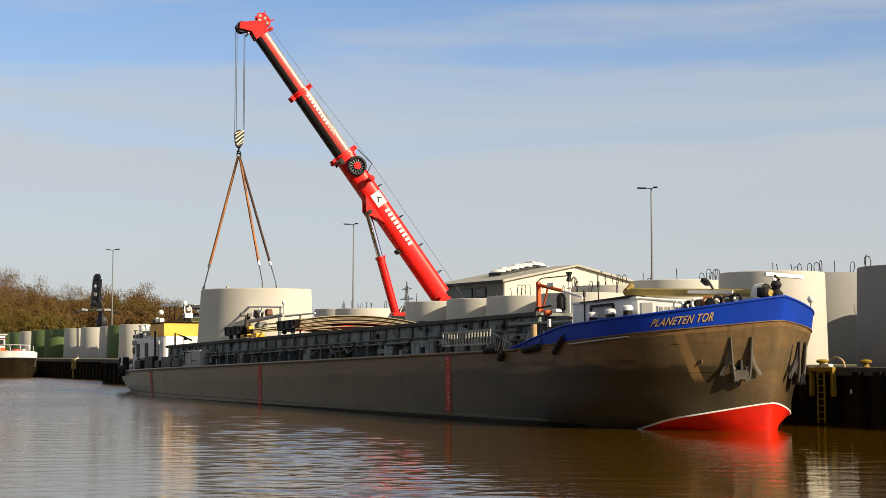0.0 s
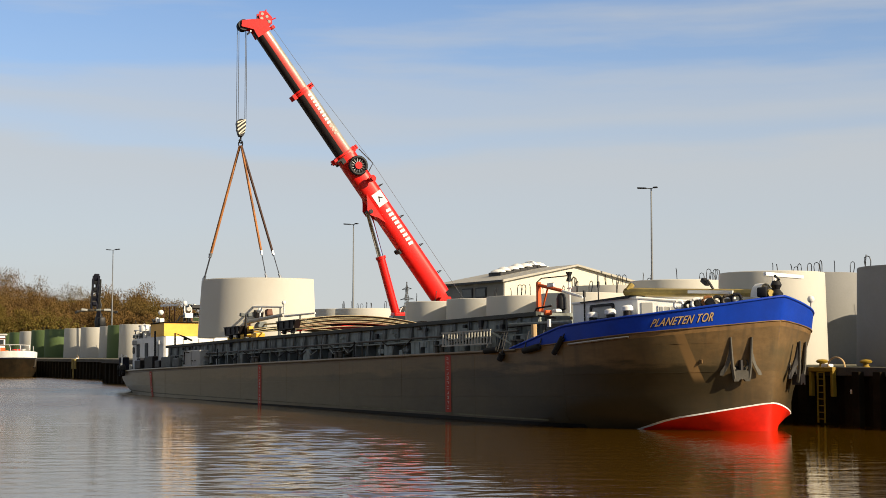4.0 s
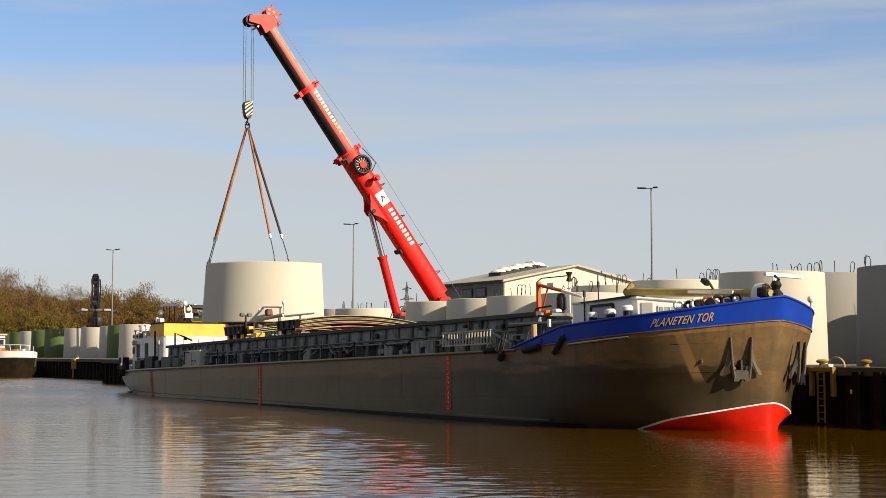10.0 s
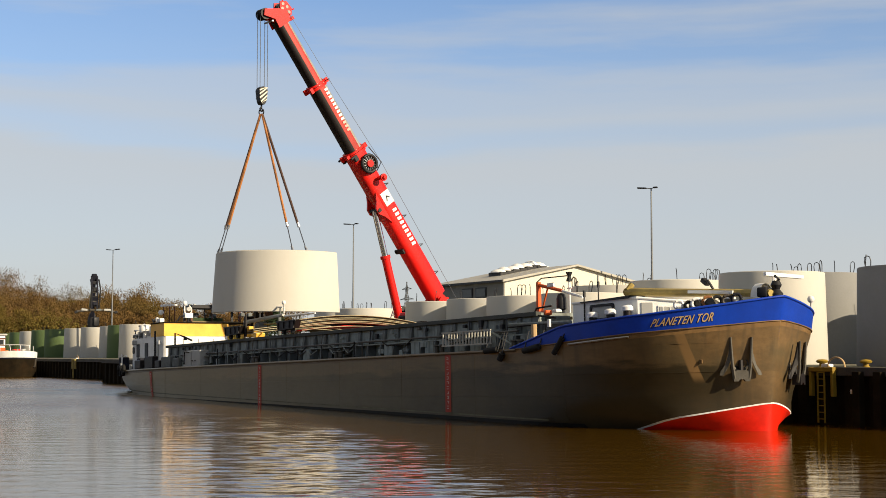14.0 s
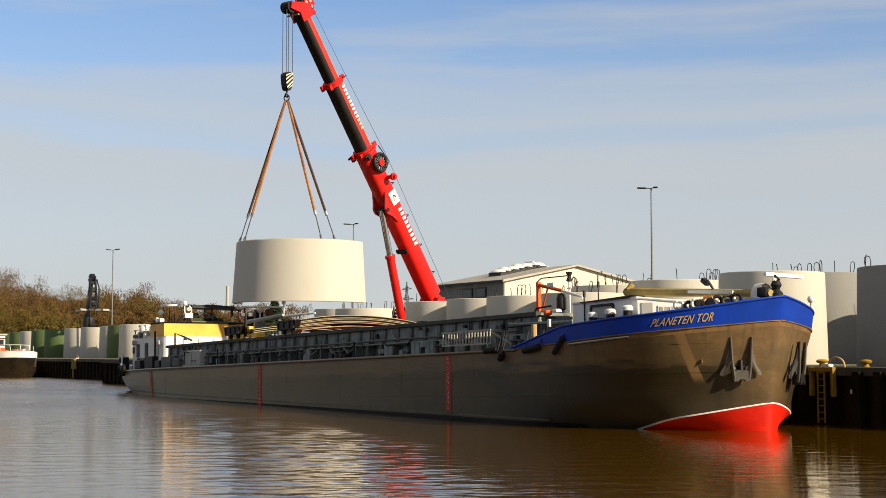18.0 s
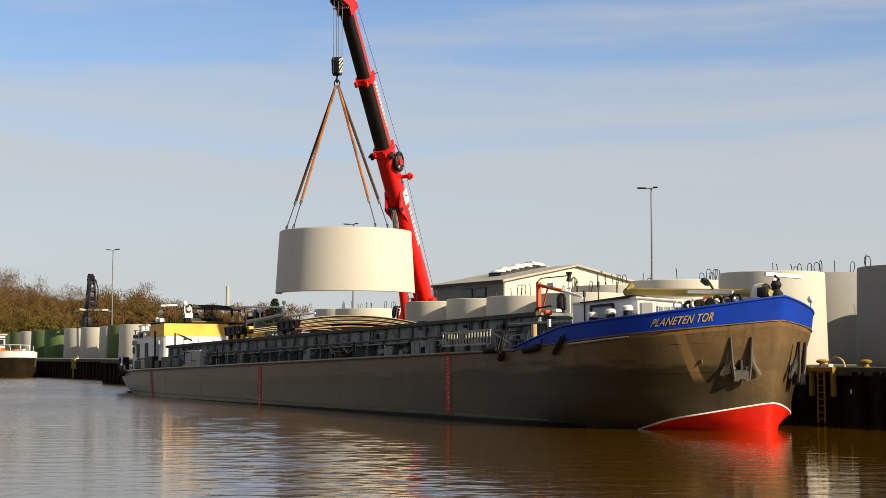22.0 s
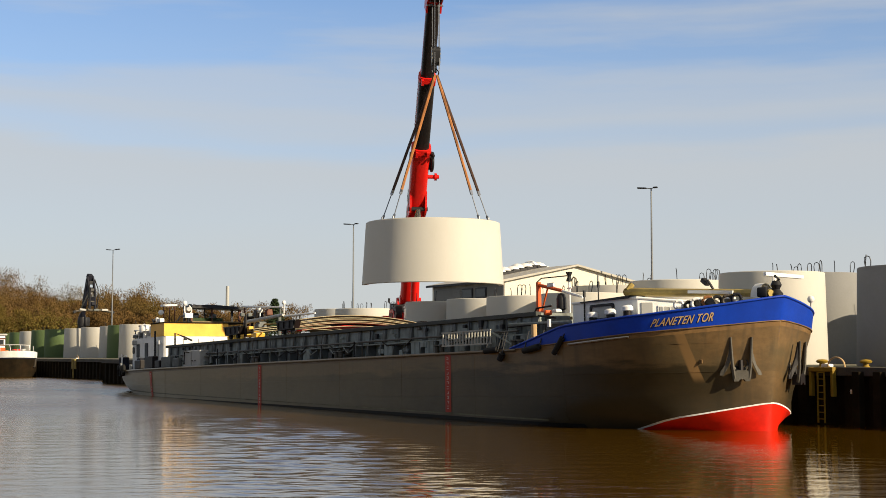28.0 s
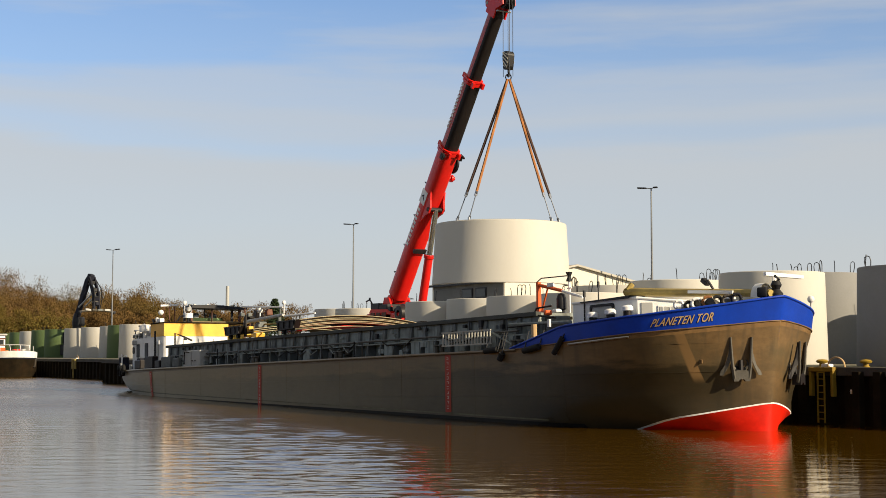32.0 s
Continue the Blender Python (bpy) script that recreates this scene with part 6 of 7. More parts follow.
    bmesh.ops.rotate(bm, verts=bm.verts, matrix=Matrix.Rotation(radians(90), 3, "X"))
    bmesh.ops.translate(bm, verts=bm.verts, vec=(0.2, -0.95, 3.2))
    part("hose_drum", bm, M_BLACK, up, "black hose drum", smooth=40)
    bm = bmesh.new()
    box(bm, (1.0, 1.65, 2.5), (1.9, 0.95, 1.4), None, 0.12)
    part("operator_cab", bm, M_RED, up)
    bm = bmesh.new()
    box(bm, (1.2, 1.65, 2.6), (1.65, 1.0, 0.8), None, 0.08)
    part("operator_window", bm, M_GLASS, up)
    bm = bmesh.new()
    lathe(bm, [(0.35, -0.5), (0.5, -0.5), (0.5, -0.42), (0.4, -0.4), (0.4, 0.4), (0.5, 0.42), (0.5, 0.5), (0.35, 0.5)], 20)
    bmesh.ops.rotate(bm, verts=bm.verts, matrix=Matrix.Rotation(radians(90), 3, "X"))
    bmesh.ops.translate(bm, verts=bm.verts, vec=(-0.4, 0, 3.35))
    part("winch", bm, M_ROPE, up)
    # boom: its own x runs along the boom from the foot pin, z is its upper side
    bm = bmesh.new()
    w, h = 1.15, 1.35
    prism(bm, boom_profile(w, h), "x", 0.3, L1 - 0.15)
    tube(bm, [(0, -0.6, -0.1), (0, 0.6, -0.1)], 0.35, 12)
    box(bm, (0.35, 0, -0.1), (0.9, 0.8, 0.9), None, 0.1)
    boom = part("boom", bm, M_RED, c, "bright red telescopic boom", smooth=50)
    return c, up, boom


def lathe_bm(prof):
    bm = bmesh.new()
    lathe(bm, prof, 28)
    return bm


def dress_boom(boom):
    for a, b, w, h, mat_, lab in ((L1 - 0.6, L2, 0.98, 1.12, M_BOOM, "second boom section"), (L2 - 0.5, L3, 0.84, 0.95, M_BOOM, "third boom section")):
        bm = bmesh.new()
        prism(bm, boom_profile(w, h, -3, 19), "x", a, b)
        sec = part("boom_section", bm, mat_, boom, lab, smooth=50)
        # the sun's highlight along the top, put into a pale strip
        bm = bmesh.new()
        prism(bm, boom_profile(w * 1.006, h * 1.006, 2, 14), "x", a, b + 0.006)
        part("boom_top", bm, M_TOP, sec, "upper side coloured pale as a sun highlight", smooth=50)
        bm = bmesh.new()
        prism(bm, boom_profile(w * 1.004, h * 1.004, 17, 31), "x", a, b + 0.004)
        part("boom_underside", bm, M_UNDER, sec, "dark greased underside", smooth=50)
    for s, w, h in ((L1, 1.28, 1.5), (L2, 1.1, 1.28)):
        bm = bmesh.new()
        prism(bm, boom_profile(w, h), "x", s - 0.3, s - 0.12)
        prism(bm, boom_profile(w * 0.97, h * 0.97), "x", s - 0.08, s + 0.05)
        for k in (-1, 1):
            box(bm, (s - 0.1, k * 0.3, h * 0.55), (0.3, 0.1, 0.25))
            box(bm, (s - 0.15, k * 0.35, -h * 0.56), (0.35, 0.16, 0.22))
        part("collar", bm, M_RED, boom, smooth=30)
    # boom head with sheaves hanging forward and down
    bm = bmesh.new()
    for k in (-0.42, 0.42):
        prism(bm, [(L3 - 0.4, 0.5), (L3 + 0.3, 0.55), (L3 + 0.6, 0.2), (L3 + 1.08, -0.75), (L3 + 0.78, -1.02), (L3 + 0.2, -0.45), (L3 - 0.4, -0.5)], "y", k - 0.05, k + 0.05)
    box(bm, (L3 + 0.1, 0, 0.1), (0.7, 0.8, 0.8), None, 0.04)
    part("boom_head", bm, M_RED, boom, "red boom head plates")
    for (sx, sz), r in (((L3 + 0.42, 0.35), 0.3), ((L3 + 0.78, -0.78), 0.36)):
        for k in range(4):
            bm = bmesh.new()
            lathe(bm, [(0.05, -0.05), (r, -0.06), (r - 0.06, 0.0), (r, 0.06), (0.05, 0.05)], 18)
            bmesh.ops.rotate(bm, verts=bm.verts, matrix=Matrix.Rotation(radians(90), 3, "X"))
            bmesh.ops.translate(bm, verts=bm.verts, vec=(sx, -0.27 + 0.18 * k, sz))
            part("sheave", bm, M_BLACK, boom)


def boom_gear(boom):
    """What is bolted to the base section: lugs, cable drum, sheave, sign plates, rope guides."""
    for k in (-0.5, 0.5):
        bm = bmesh.new()
        prism(bm, [(6.4, -0.45), (8.7, -0.45), (8.2, -0.72), (7.8, -1.02), (7.4, -1.02), (7.0, -0.7)], "y", k - 0.06, k + 0.06)
        part("ram_lug", bm, M_RED, boom)
    bm = bmesh.new()
    tube(bm, [(7.6, -0.62, -0.86), (7.6, 0.62, -0.86)], 0.14, 10)
    part("lug_pin", bm, M_BLACK, boom)
    for face in (1, -1):
        y = face * 0.6
        if face == 1:
            # cable drum: black rim, spokes, red hub
            bm = bmesh.new()
            pts = [(10.55 + 0.56 * math.cos(t), y + 0.16, 0.12 + 0.56 * math.sin(t)) for t in [2 * math.pi * i / 24 for i in range(25)]]
            tube(bm, pts, 0.11, 8, caps=False)
            d = part("cable_drum", bm, M_BLACK, boom, "black spoked cable drum", smooth=60)
            bm = bmesh.new()
            tube(bm, [(10.55, y - 0.05, 0.12), (10.55, y + 0.14, 0.12)], 0.52, 24)
            part("drum_disc", bm, M_RUBBER, d)
            bm = bmesh.new()
            tube(bm, [(10.55, y, 0.12), (10.55, y + 0.3, 0.12)], 0.24, 14)
            part("hub", bm, M_RED, d, smooth=40)
            for i in range(14):
                t = 2 * math.pi * i / 14
                bm = bmesh.new()
                tube(bm, [(10.55 + 0.22 * math.cos(t), y + 0.17, 0.12 + 0.22 * math.sin(t)), (10.55 + 0.56 * math.cos(t), y + 0.17, 0.12 + 0.56 * math.sin(t))], 0.025, 5)
                part("spoke", bm, M_CHAIN, d)
            bm = bmesh.new()
            tube(bm, [(9.35, y - 0.1, 0.3), (9.35, y + 0.75, 0.3)], 0.13, 10)
            tube(bm, [(9.35, y + 0.45, 0.3), (9.35, y + 0.6, 0.3)], 0.24, 14)
            part("guide_pulley", bm, M_RED, boom, smooth=40)
        # white plate with a dark emblem, then the owner's lettering as bars
        bm = bmesh.new()
        box(bm, (7.95, face * 0.582, 0.12), (0.95, 0.015, 0.72), None, 0.004)
        sign = part("emblem_plate", bm, M_WHITE, boom, "white emblem plate")
        for xx, zz, a in ((8.0, 0.2, 0.8), (7.9, 0.05, -0.5)):
            bm = bmesh.new()
            box(bm, (xx, face * 0.594, zz), (0.32, 0.01, 0.08), Matrix.Rotation(a, 3, "Y"))
            part("emblem_stroke", bm, M_BLACK, sign)
        for i in range(9):
            bm = bmesh.new()
            box(bm, (7.0 - 0.33 * i, face * 0.582, 0.17), (0.2, 0.03, 0.34), Matrix.Rotation(-0.12 * face, 3, "Y"), 0.004)
            part("lettering_bar", bm, M_WHITE, boom)
        for i in range(12):
            bm = bmesh.new()
            box(bm, (16.1 - 0.27 * i, face * 0.497, 0.2), (0.16, 0.03, 0.26), Matrix.Rotation(-0.1 * face, 3, "Y"), 0.004)
            part("lettering_bar", bm, M_WHITE if i < 9 else M_MARKW, boom)
    # rope guides along the top, hoist rope from the winch over the boom, small fittings
    for xx in (1.6, 3.8, 6.1, 8.6):
        bm = bmesh.new()
        tube(bm, [(xx, 0.3, 0.62), (xx, 0.3, 0.95), (xx, -0.3, 0.95), (xx, -0.3, 0.62)], 0.03, 5)
        part("rope_guide", bm, M_BLACK, boom)
    bm = bmesh.new()
    tube(bm, [(L1 - 1.9, 0.5, 0.55), (L1 - 1.6, 0.55, 1.12), (L1 - 0.3, 0.45, 0.9)], 0.035, 5)
    part("guide_frame", bm, M_BLACK, boom)
    bm = bmesh.new()
    tube(bm, [(L2 - 0.1, 0.3, 0.5), (L2 - 0.1, 0.45, 0.68), (L2 - 0.1, 0.64, 0.72)], 0.03, 5)
    part("rope_guide", bm, M_BLACK, boom)
    for a, b in (((-1.0, 0.3, 1.15), (L1 - 1.55, 0.55, 1.12)), ((L1 - 1.55, 0.55, 1.12), (L2 - 0.1, 0.58, 0.72)), ((L2 - 0.1, 0.58, 0.72), (L3 + 0.3, 0.42, 0.66))):
        bm = bmesh.new()
        tube(bm, [a, b], 0.014, 5)
        part("boom_rope", bm, M_ROPE, boom)
    for k in (-1, 1):
        bm = bmesh.new()
        box(bm, (L1 - 0.35, k * 0.68, -0.55), (0.4, 0.2, 0.3), None, 0.03)
        box(bm, (L1 - 0.2, k * 0.72, -0.75), (0.12, 0.12, 0.35), None, 0.02)
        part("collar_block", bm, M_BLACK, boom)
    bm = bmesh.new()
    box(bm, (4.3, 0.0, -0.74), (0.3, 0.9, 0.1))
    box(bm, (4.3, -0.4, -0.72), (0.2, 0.12, 0.2))
    part("underside_bracket", bm, M_BLACK, boom)
    # sheave nest on top of the head, with pale discs
    bm = bmesh.new()
    for k in (-0.36, 0.36):
        prism(bm, [(L3 - 0.2, 0.45), (L3 + 0.62, 0.3), (L3 + 0.95, 0.55), (L3 + 0.75, 0.95), (L3 + 0.2, 1.05), (L3 - 0.15, 0.8)], "y", k - 0.05, k + 0.05)
    box(bm, (L3 + 0.3, 0, 0.46), (0.5, 0.72, 0.08))
    nest = part("sheave_nest", bm, M_RED, boom, "red sheave nest on the boom head")
    for xx, zz in ((L3 + 0.08, 0.72), (L3 + 0.42, 0.78), (L3 + 0.72, 0.62), (L3 + 0.5, 0.42)):
        bm = bmesh.new()
        tube(bm, [(xx, -0.43, zz), (xx, 0.43, zz)], 0.1, 12)
        part("sheave_disc", bm, M_GALV, nest, smooth=40)
    bm = bmesh.new()
    tube(bm, [(L3 + 0.7, -0.3, 0.9), (L3 + 0.85, -0.3, 1.25)], 0.04, 6)
    tube(bm, [(L3 + 0.1, 0.2, 1.0), (L3 + 0.05, 0.2, 1.3)], 0.04, 6)
    part("head_stub", bm, M_RED, nest)
    # head details
    for i, (xx, zz) in enumerate(((L3 - 0.35, 0.72), (L3 + 0.05, 0.85), (L3 + 0.4, 0.8))):
        bm = bmesh.new()
        box(bm, (xx, 0.25 * (-1) ** i, zz), (0.22, 0.3, 0.3), Matrix.Rotation(0.4 * i, 3, "Y"), 0.03)
        part("head_bracket", bm, M_RED, boom)
    bm = bmesh.new()
    tube(bm, [(L3 + 0.2, -0.5, -0.7), (L3 + 0.2, 0.5, -0.7)], 0.06, 6)
    part("head_pin", bm, M_CHAIN, boom)


CRANE, UPPER, BOOM = make_crane()
dress_boom(BOOM)
boom_gear(BOOM)


# luffing ram in two parts that slide into one another
def make_ram(c):
    bm = bmesh.new()
    tube(bm, [(-0.1, 0, 0), (4.55, 0, 0)], 0.28, 16)
    tube(bm, [(4.42, 0, 0), (4.62, 0, 0)], 0.34, 16)
    barrel = part("ram_barrel", bm, M_RED, c, "red luffing cylinder", smooth=40)
    bm = bmesh.new()
    tube(bm, [(0, 0, 0), (-4.4, 0, 0)], 0.2, 14)
    rod = part("ram_rod", bm, M_CHROME, c, "chromed piston rod", smooth=40)
    return barrel, rod


RAM_BARREL, RAM_ROD = make_ram(CRANE)

# ---- the load: half of a tower ring, its slings, the hook block and the ropes ----
SR, SH, COM = 4.04, 3.72, 0.645
SLING = 8.56
EYES = (-52.2, -39.4, 39.4, 52.2)   # degrees round the shell


def make_load():
    t = thing("tower_shell", pose(0, 0, 10), "pale cream concrete half shell hung from the crane", "tower shell")
    com = COM * SR
    bm = bmesh.new()
    r0, r1 = SR * 1.055, SR
    rings = lathe(bm, [(r0 - 0.3, -SH), (r0 - 0.02, -SH), (r0, -SH + 0.03), (r1, -0.03), (r1 - 0.03, 0), (r1 - 0.3, 0), (r0 - 0.3, -SH)], 72, -88, 88, (-com, 0, 0))
    for r in (rings[0], rings[-1]):
        bm.faces.new(r[:-1])
    bmesh.ops.remove_doubles(bm, verts=bm.verts, dist=0.001)
    part("shell", bm, M_CONC, t, "smooth pale concrete", smooth=35)
    bm = bmesh.new()
    lathe(bm, [(r1 - 0.27, 0.0), (r1 - 0.25, 0.02), (r1 - 0.06, 0.02), (r1 - 0.04, 0.0)], 72, -87.5, 87.5, (-com, 0, 0))
    part("upper_rim", bm, M_CONC_RAW, t, "rough concrete joint face")
    for a in EYES:
        bm = bmesh.new()
        c = Vector((SR * 0.975 * math.cos(radians(a)) - com, SR * 0.975 * math.sin(radians(a)), 0.0))
        tube(bm, [c + Vector((0, 0, -0.02)), c + Vector((0, 0, 0.16))], 0.07, 8)
        part("lifting_eye", bm, M_CHAIN, t)
    return t


ANCHORS = [Vector((SR * 0.975 * math.cos(radians(a)) - COM * SR, SR * 0.975 * math.sin(radians(a)), 0.0)) for a in EYES]


def make_slings():
    t = thing("sling_set", pose(0, 0, 10), "four orange webbing slings with chain ends", "lifting slings")
    for i, a in enumerate(ANCHORS):
        topp = Vector((0, 0.06 * (-1 if i < 2 else 1), SLING))
        d = a - topp
        k = topp + d * 0.8
        side = Vector((0, 0, 1)).cross(d).normalized()
        bm = bmesh.new()
        tube(bm, [topp, topp + d * 0.4, k], 0.085, 6)
        sl = part("sling", bm, M_SLING if i in (1, 2) else M_SLING_DARK, t)
        bm = bmesh.new()
        tube(bm, [k + side * 0.1, k + side * 0.06 + d * 0.012, k + d * 0.02], 0.06, 6)
        tube(bm, [k, k + d * 0.03], 0.09, 6)
        part("shackle", bm, M_CHAIN, sl)
        bm = bmesh.new()
        tube(bm, [k + d * 0.02, a], 0.032, 5)
        tube(bm, [a - d * 0.03, a], 0.07, 6)
        part("chain", bm, M_ROPE, sl)
    bm = bmesh.new()
    pts = [Vector((0, 0.17 * math.sin(2 * math.pi * i / 12), SLING + 0.12 + 0.2 * math.cos(2 * math.pi * i / 12))) for i in range(13)]
    tube(bm, pts, 0.04, 6, caps=False)
    part("master_link", bm, M_BLACK, t)
    return t


def make_block():
    t = thing("hook_block", pose(0, 0, 19), "black and cream striped crane hook block", "hook block")
    outline = [(0.3 * math.cos(a), 0.2 + 0.3 * math.sin(a)) for a in [math.pi * i / 10 for i in range(11)]] + [(-0.2, -0.45), (-0.1, -0.62), (0.1, -0.62), (0.2, -0.45)]
    bm = bmesh.new()
    prism(bm, outline, "y", -0.24, 0.24)
    part("cheeks", bm, M_BLACK, t)
    for face in (-0.244, 0.244):
        for i in range(5):
            o = -0.55 + i * 0.24
            bm = bmesh.new()
            poly = []
            for xx, off in ((-0.27, 0.0), (0.27, 0.0), (0.27, 0.1), (-0.27, 0.1)):
                zz = o - xx * 0.8 + off
                zz = max(-0.56, min(0.5, zz))
                lim = 0.27 if zz > -0.2 else 0.27 - (-(zz + 0.2)) * 0.35
                poly.append((max(-lim, min(lim, xx)), zz))
            prism(bm, poly, "y", face - 0.004, face + 0.004)
            part("stripe", bm, M_MARKW2, t)
    bm = bmesh.new()
    tube(bm, [(0, 0, -0.62), (0, 0, -0.78), (0.1, 0, -0.88), (0.08, 0, -1.0), (-0.04, 0, -1.03), (-0.12, 0, -0.94)], 0.06, 8)
    part("hook", bm, M_BLACK, t)
    return t


M_MARKW2 = material("cream_stripe", (0.75, 0.70, 0.55), 0.5, vary=0.05, bump=0.02)
LOAD, SLINGS, BLOCK = make_load(), make_slings(), make_block()


def make_rope(name, sign, length):
    t = thing(name, pose(0, 0, 20), "bundle of thin steel hoist ropes between boom head and hook block", "hoist rope")
    for i, (a, b) in enumerate(((-0.29, -0.18), (-0.29, 0.18), (0.27, -0.1), (0.22, 0.18))):
        bm = bmesh.new()
        tube(bm, [(a, b, 0), (a, b, sign * length)], 0.02, 5)
        part("rope", bm, M_ROPE, t)
    return t


ROPE_UP, ROPE_LOW = make_rope("hoist_rope", -1, 4.5), make_rope("hoist_rope", 1, 4.4)

# ---- far bank: bare winter woods, chimney, pylon, boat, dark grab crane ----
def place(px_slope, depth):
    """A ground place from its sideways slope and its distance along the view."""
    right = Vector((0.5122, 0.8589, 0))
    return AHEAD * depth + right * px_slope * depth


def bare_tree(rng, verts, faces, x, y, z, h, wide, dense=1.0):
    """Trunk, limbs and a broken crown of thin twigs, as crossed slivers."""
    def sliver(p, q, w):
        d = (q - p).normalized()
        a, b = cross_axes(d)
        ang = rng.uniform(0, math.pi)
        s = (a * math.cos(ang) + b * math.sin(ang)) * w
        i = len(verts)
        verts.extend((p - s, p + s, q))
        faces.append((i, i + 1, i + 2))
    base = Vector((x, y, z))
    top = base + Vector((rng.uniform(-0.6, 0.6), rng.uniform(-0.6, 0.6), h * 0.62))
    for k in range(3):
        a, b = cross_axes(top - base)
        t = k * math.pi / 3
        s = (a * math.cos(t) + b * math.sin(t)) * 0.28
        i = len(verts)
        verts.extend((base - s, base + s, top + s * 0.3, top - s * 0.3))
        faces.append((i, i + 1, i + 2, i + 3))
    c = base + Vector((0, 0, h * 0.6))
    for k in range(9):
        a = rng.uniform(0, 2 * math.pi)
        sliver(base + (top - base) * rng.uniform(0.35, 0.95), c + Vector((math.cos(a) * wide * 0.8, math.sin(a) * wide * 0.8, h * rng.uniform(-0.1, 0.3))), 0.12)
    n = 18
    lumps = []
    for k in range(n):
        d = Vector((rng.gauss(0, 1), rng.gauss(0, 1), rng.gauss(0.15, 1))).normalized()
        lumps.append(c + Vector((d.x * wide, d.y * wide, d.z * h * 0.39)) * rng.uniform(0.35, 0.86))
    heart = base + Vector((0, 0, h * 0.42))
    for k in range(int(2050 * dense)):
        m = lumps[k % n]
        q = m + Vector((rng.triangular(-1.9, 1.9), rng.triangular(-1.9, 1.9), rng.triangular(-1.7, 1.7))) * wide * 0.2
        e = ((q - heart).normalized() * 0.9 + Vector((rng.gauss(0, 0.5), rng.gauss(0, 0.5), rng.gauss(0.1, 0.45)))).normalized()
        e *= rng.uniform(0.2, 0.62)
        sliver(q - e * 0.5, q + e * 0.5, rng.uniform(0.03, 0.085))


def stuff(name, verts, faces, mat_, label):
    me = bpy.data.meshes.new(name)
    me.from_pydata([tuple(v) for v in verts], [], faces)
    me.materials.append(mat_)
    return tagged(new(name, me), label, name.replace("_", " "), "", "stuff")


def make_woods():
    rng = random.Random(11)
    # the wood's outline: sideways slope and the tree-top's slope above the eye
    SKY = ((-0.40, 0.062), (-0.314, 0.062), (-0.300, 0.060), (-0.292, 0.055), (-0.283, 0.050), (-0.268, 0.047), (-0.255, 0.049), (-0.234, 0.050), (-0.222, 0.0515), (-0.208, 0.050), (-0.196, 0.044), (-0.182, 0.039), (-0.168, 0.035), (-0.152, 0.031))
    verts, faces = [], []
    for row, depth in enumerate((280, 292, 304, 318, 332, 346)):
        for i in range(34):
            k = -0.40 + 0.248 * (i + rng.random()) / 34
            d = depth + rng.uniform(-7, 7)
            p = place(k, d)
            top = lerp(SKY, k) * d + EYE.z
            h = 1.04 * (top - QZ) * rng.uniform(0.94, 1.04) * (0.62 + 0.076 * row)
            bare_tree(rng, verts, faces, p.x, p.y, QZ, h, h * rng.uniform(0.26, 0.34), 1.55)
    stuff("winter_wood", verts, faces, M_TWIG, "bare brown winter wood on the far bank")
    # undergrowth and brambles at the wood's foot
    verts, faces = [], []
    for i in range(90000):
        k = rng.uniform(-0.40, -0.14)
        d = rng.uniform(268, 300)
        p = place(k, d) + Vector((0, 0, QZ))
        top = rng.uniform(1.0, 10.5) * (1.0 if k < -0.2 else 0.7) * (0.75 + 0.25 * math.sin(60 * k) * math.sin(23 * k + 1))
        c = p + Vector((0, 0, rng.uniform(0, top)))
        for _ in range(2):
            a, b, e = [c + Vector((rng.uniform(-0.2, 0.2), rng.uniform(-0.2, 0.2), rng.uniform(-0.25, 0.25))) for _ in range(3)]
            n = len(verts)
            verts.extend((a, b, e))
            faces.append((n, n + 1, n + 2))
    stuff("undergrowth", verts, faces, M_BRUSH, "olive and brown undergrowth at the foot of the wood")


M_BRUSH = material("olive_undergrowth", (0.135, 0.097, 0.018), 0.95, vary=0.3, scale=0.15, bump=0.0, dirt=(0.07, 0.08, 0.012), dirt_amount=0.8, dirt_scale=0.06)
make_woods()


def lone_tree(k, depth, top, label, fir=False, seed=1):
    rng = random.Random(seed)
    p = place(k, depth)
    h = top * depth + EYE.z - QZ
    t = thing("tree", pose(p.x, p.y, QZ), label, "tree")
    bm = bmesh.new()
    tube(bm, [(0, 0, 0), (0.1, 0, h * 0.4), (0, 0.1, h * 0.75)], 0.28, 7, 0.08)
    part("trunk", bm, M_BARK, t, smooth=50)
    verts, faces = [], []
    if fir:
        for i in range(2600):
            f = rng.random() ** 0.7
            r = (1 - f) * h * 0.42 + 0.4
            a = rng.uniform(0, 2 * math.pi)
            c = Vector((math.cos(a) * r * rng.uniform(0.3, 1), math.sin(a) * r * rng.uniform(0.3, 1), h * (0.12 + 0.88 * f)))
            n = len(verts)
            verts.extend(c + Vector((rng.uniform(-0.5, 0.5), rng.uniform(-0.5, 0.5), rng.uniform(-0.45, 0.15))) for _ in range(3))
            faces.append((n, n + 1, n + 2))
    else:
        bare_tree(rng, verts, faces, 0, 0, 0, h, h * 0.36, 2.5)
    me = bpy.data.meshes.new("crown")
    me.from_pydata([tuple(v) for v in verts], [], faces)
    me.materials.append(M_FIR if fir else M_TWIG)
    o = new("crown", me)
    o.parent = t


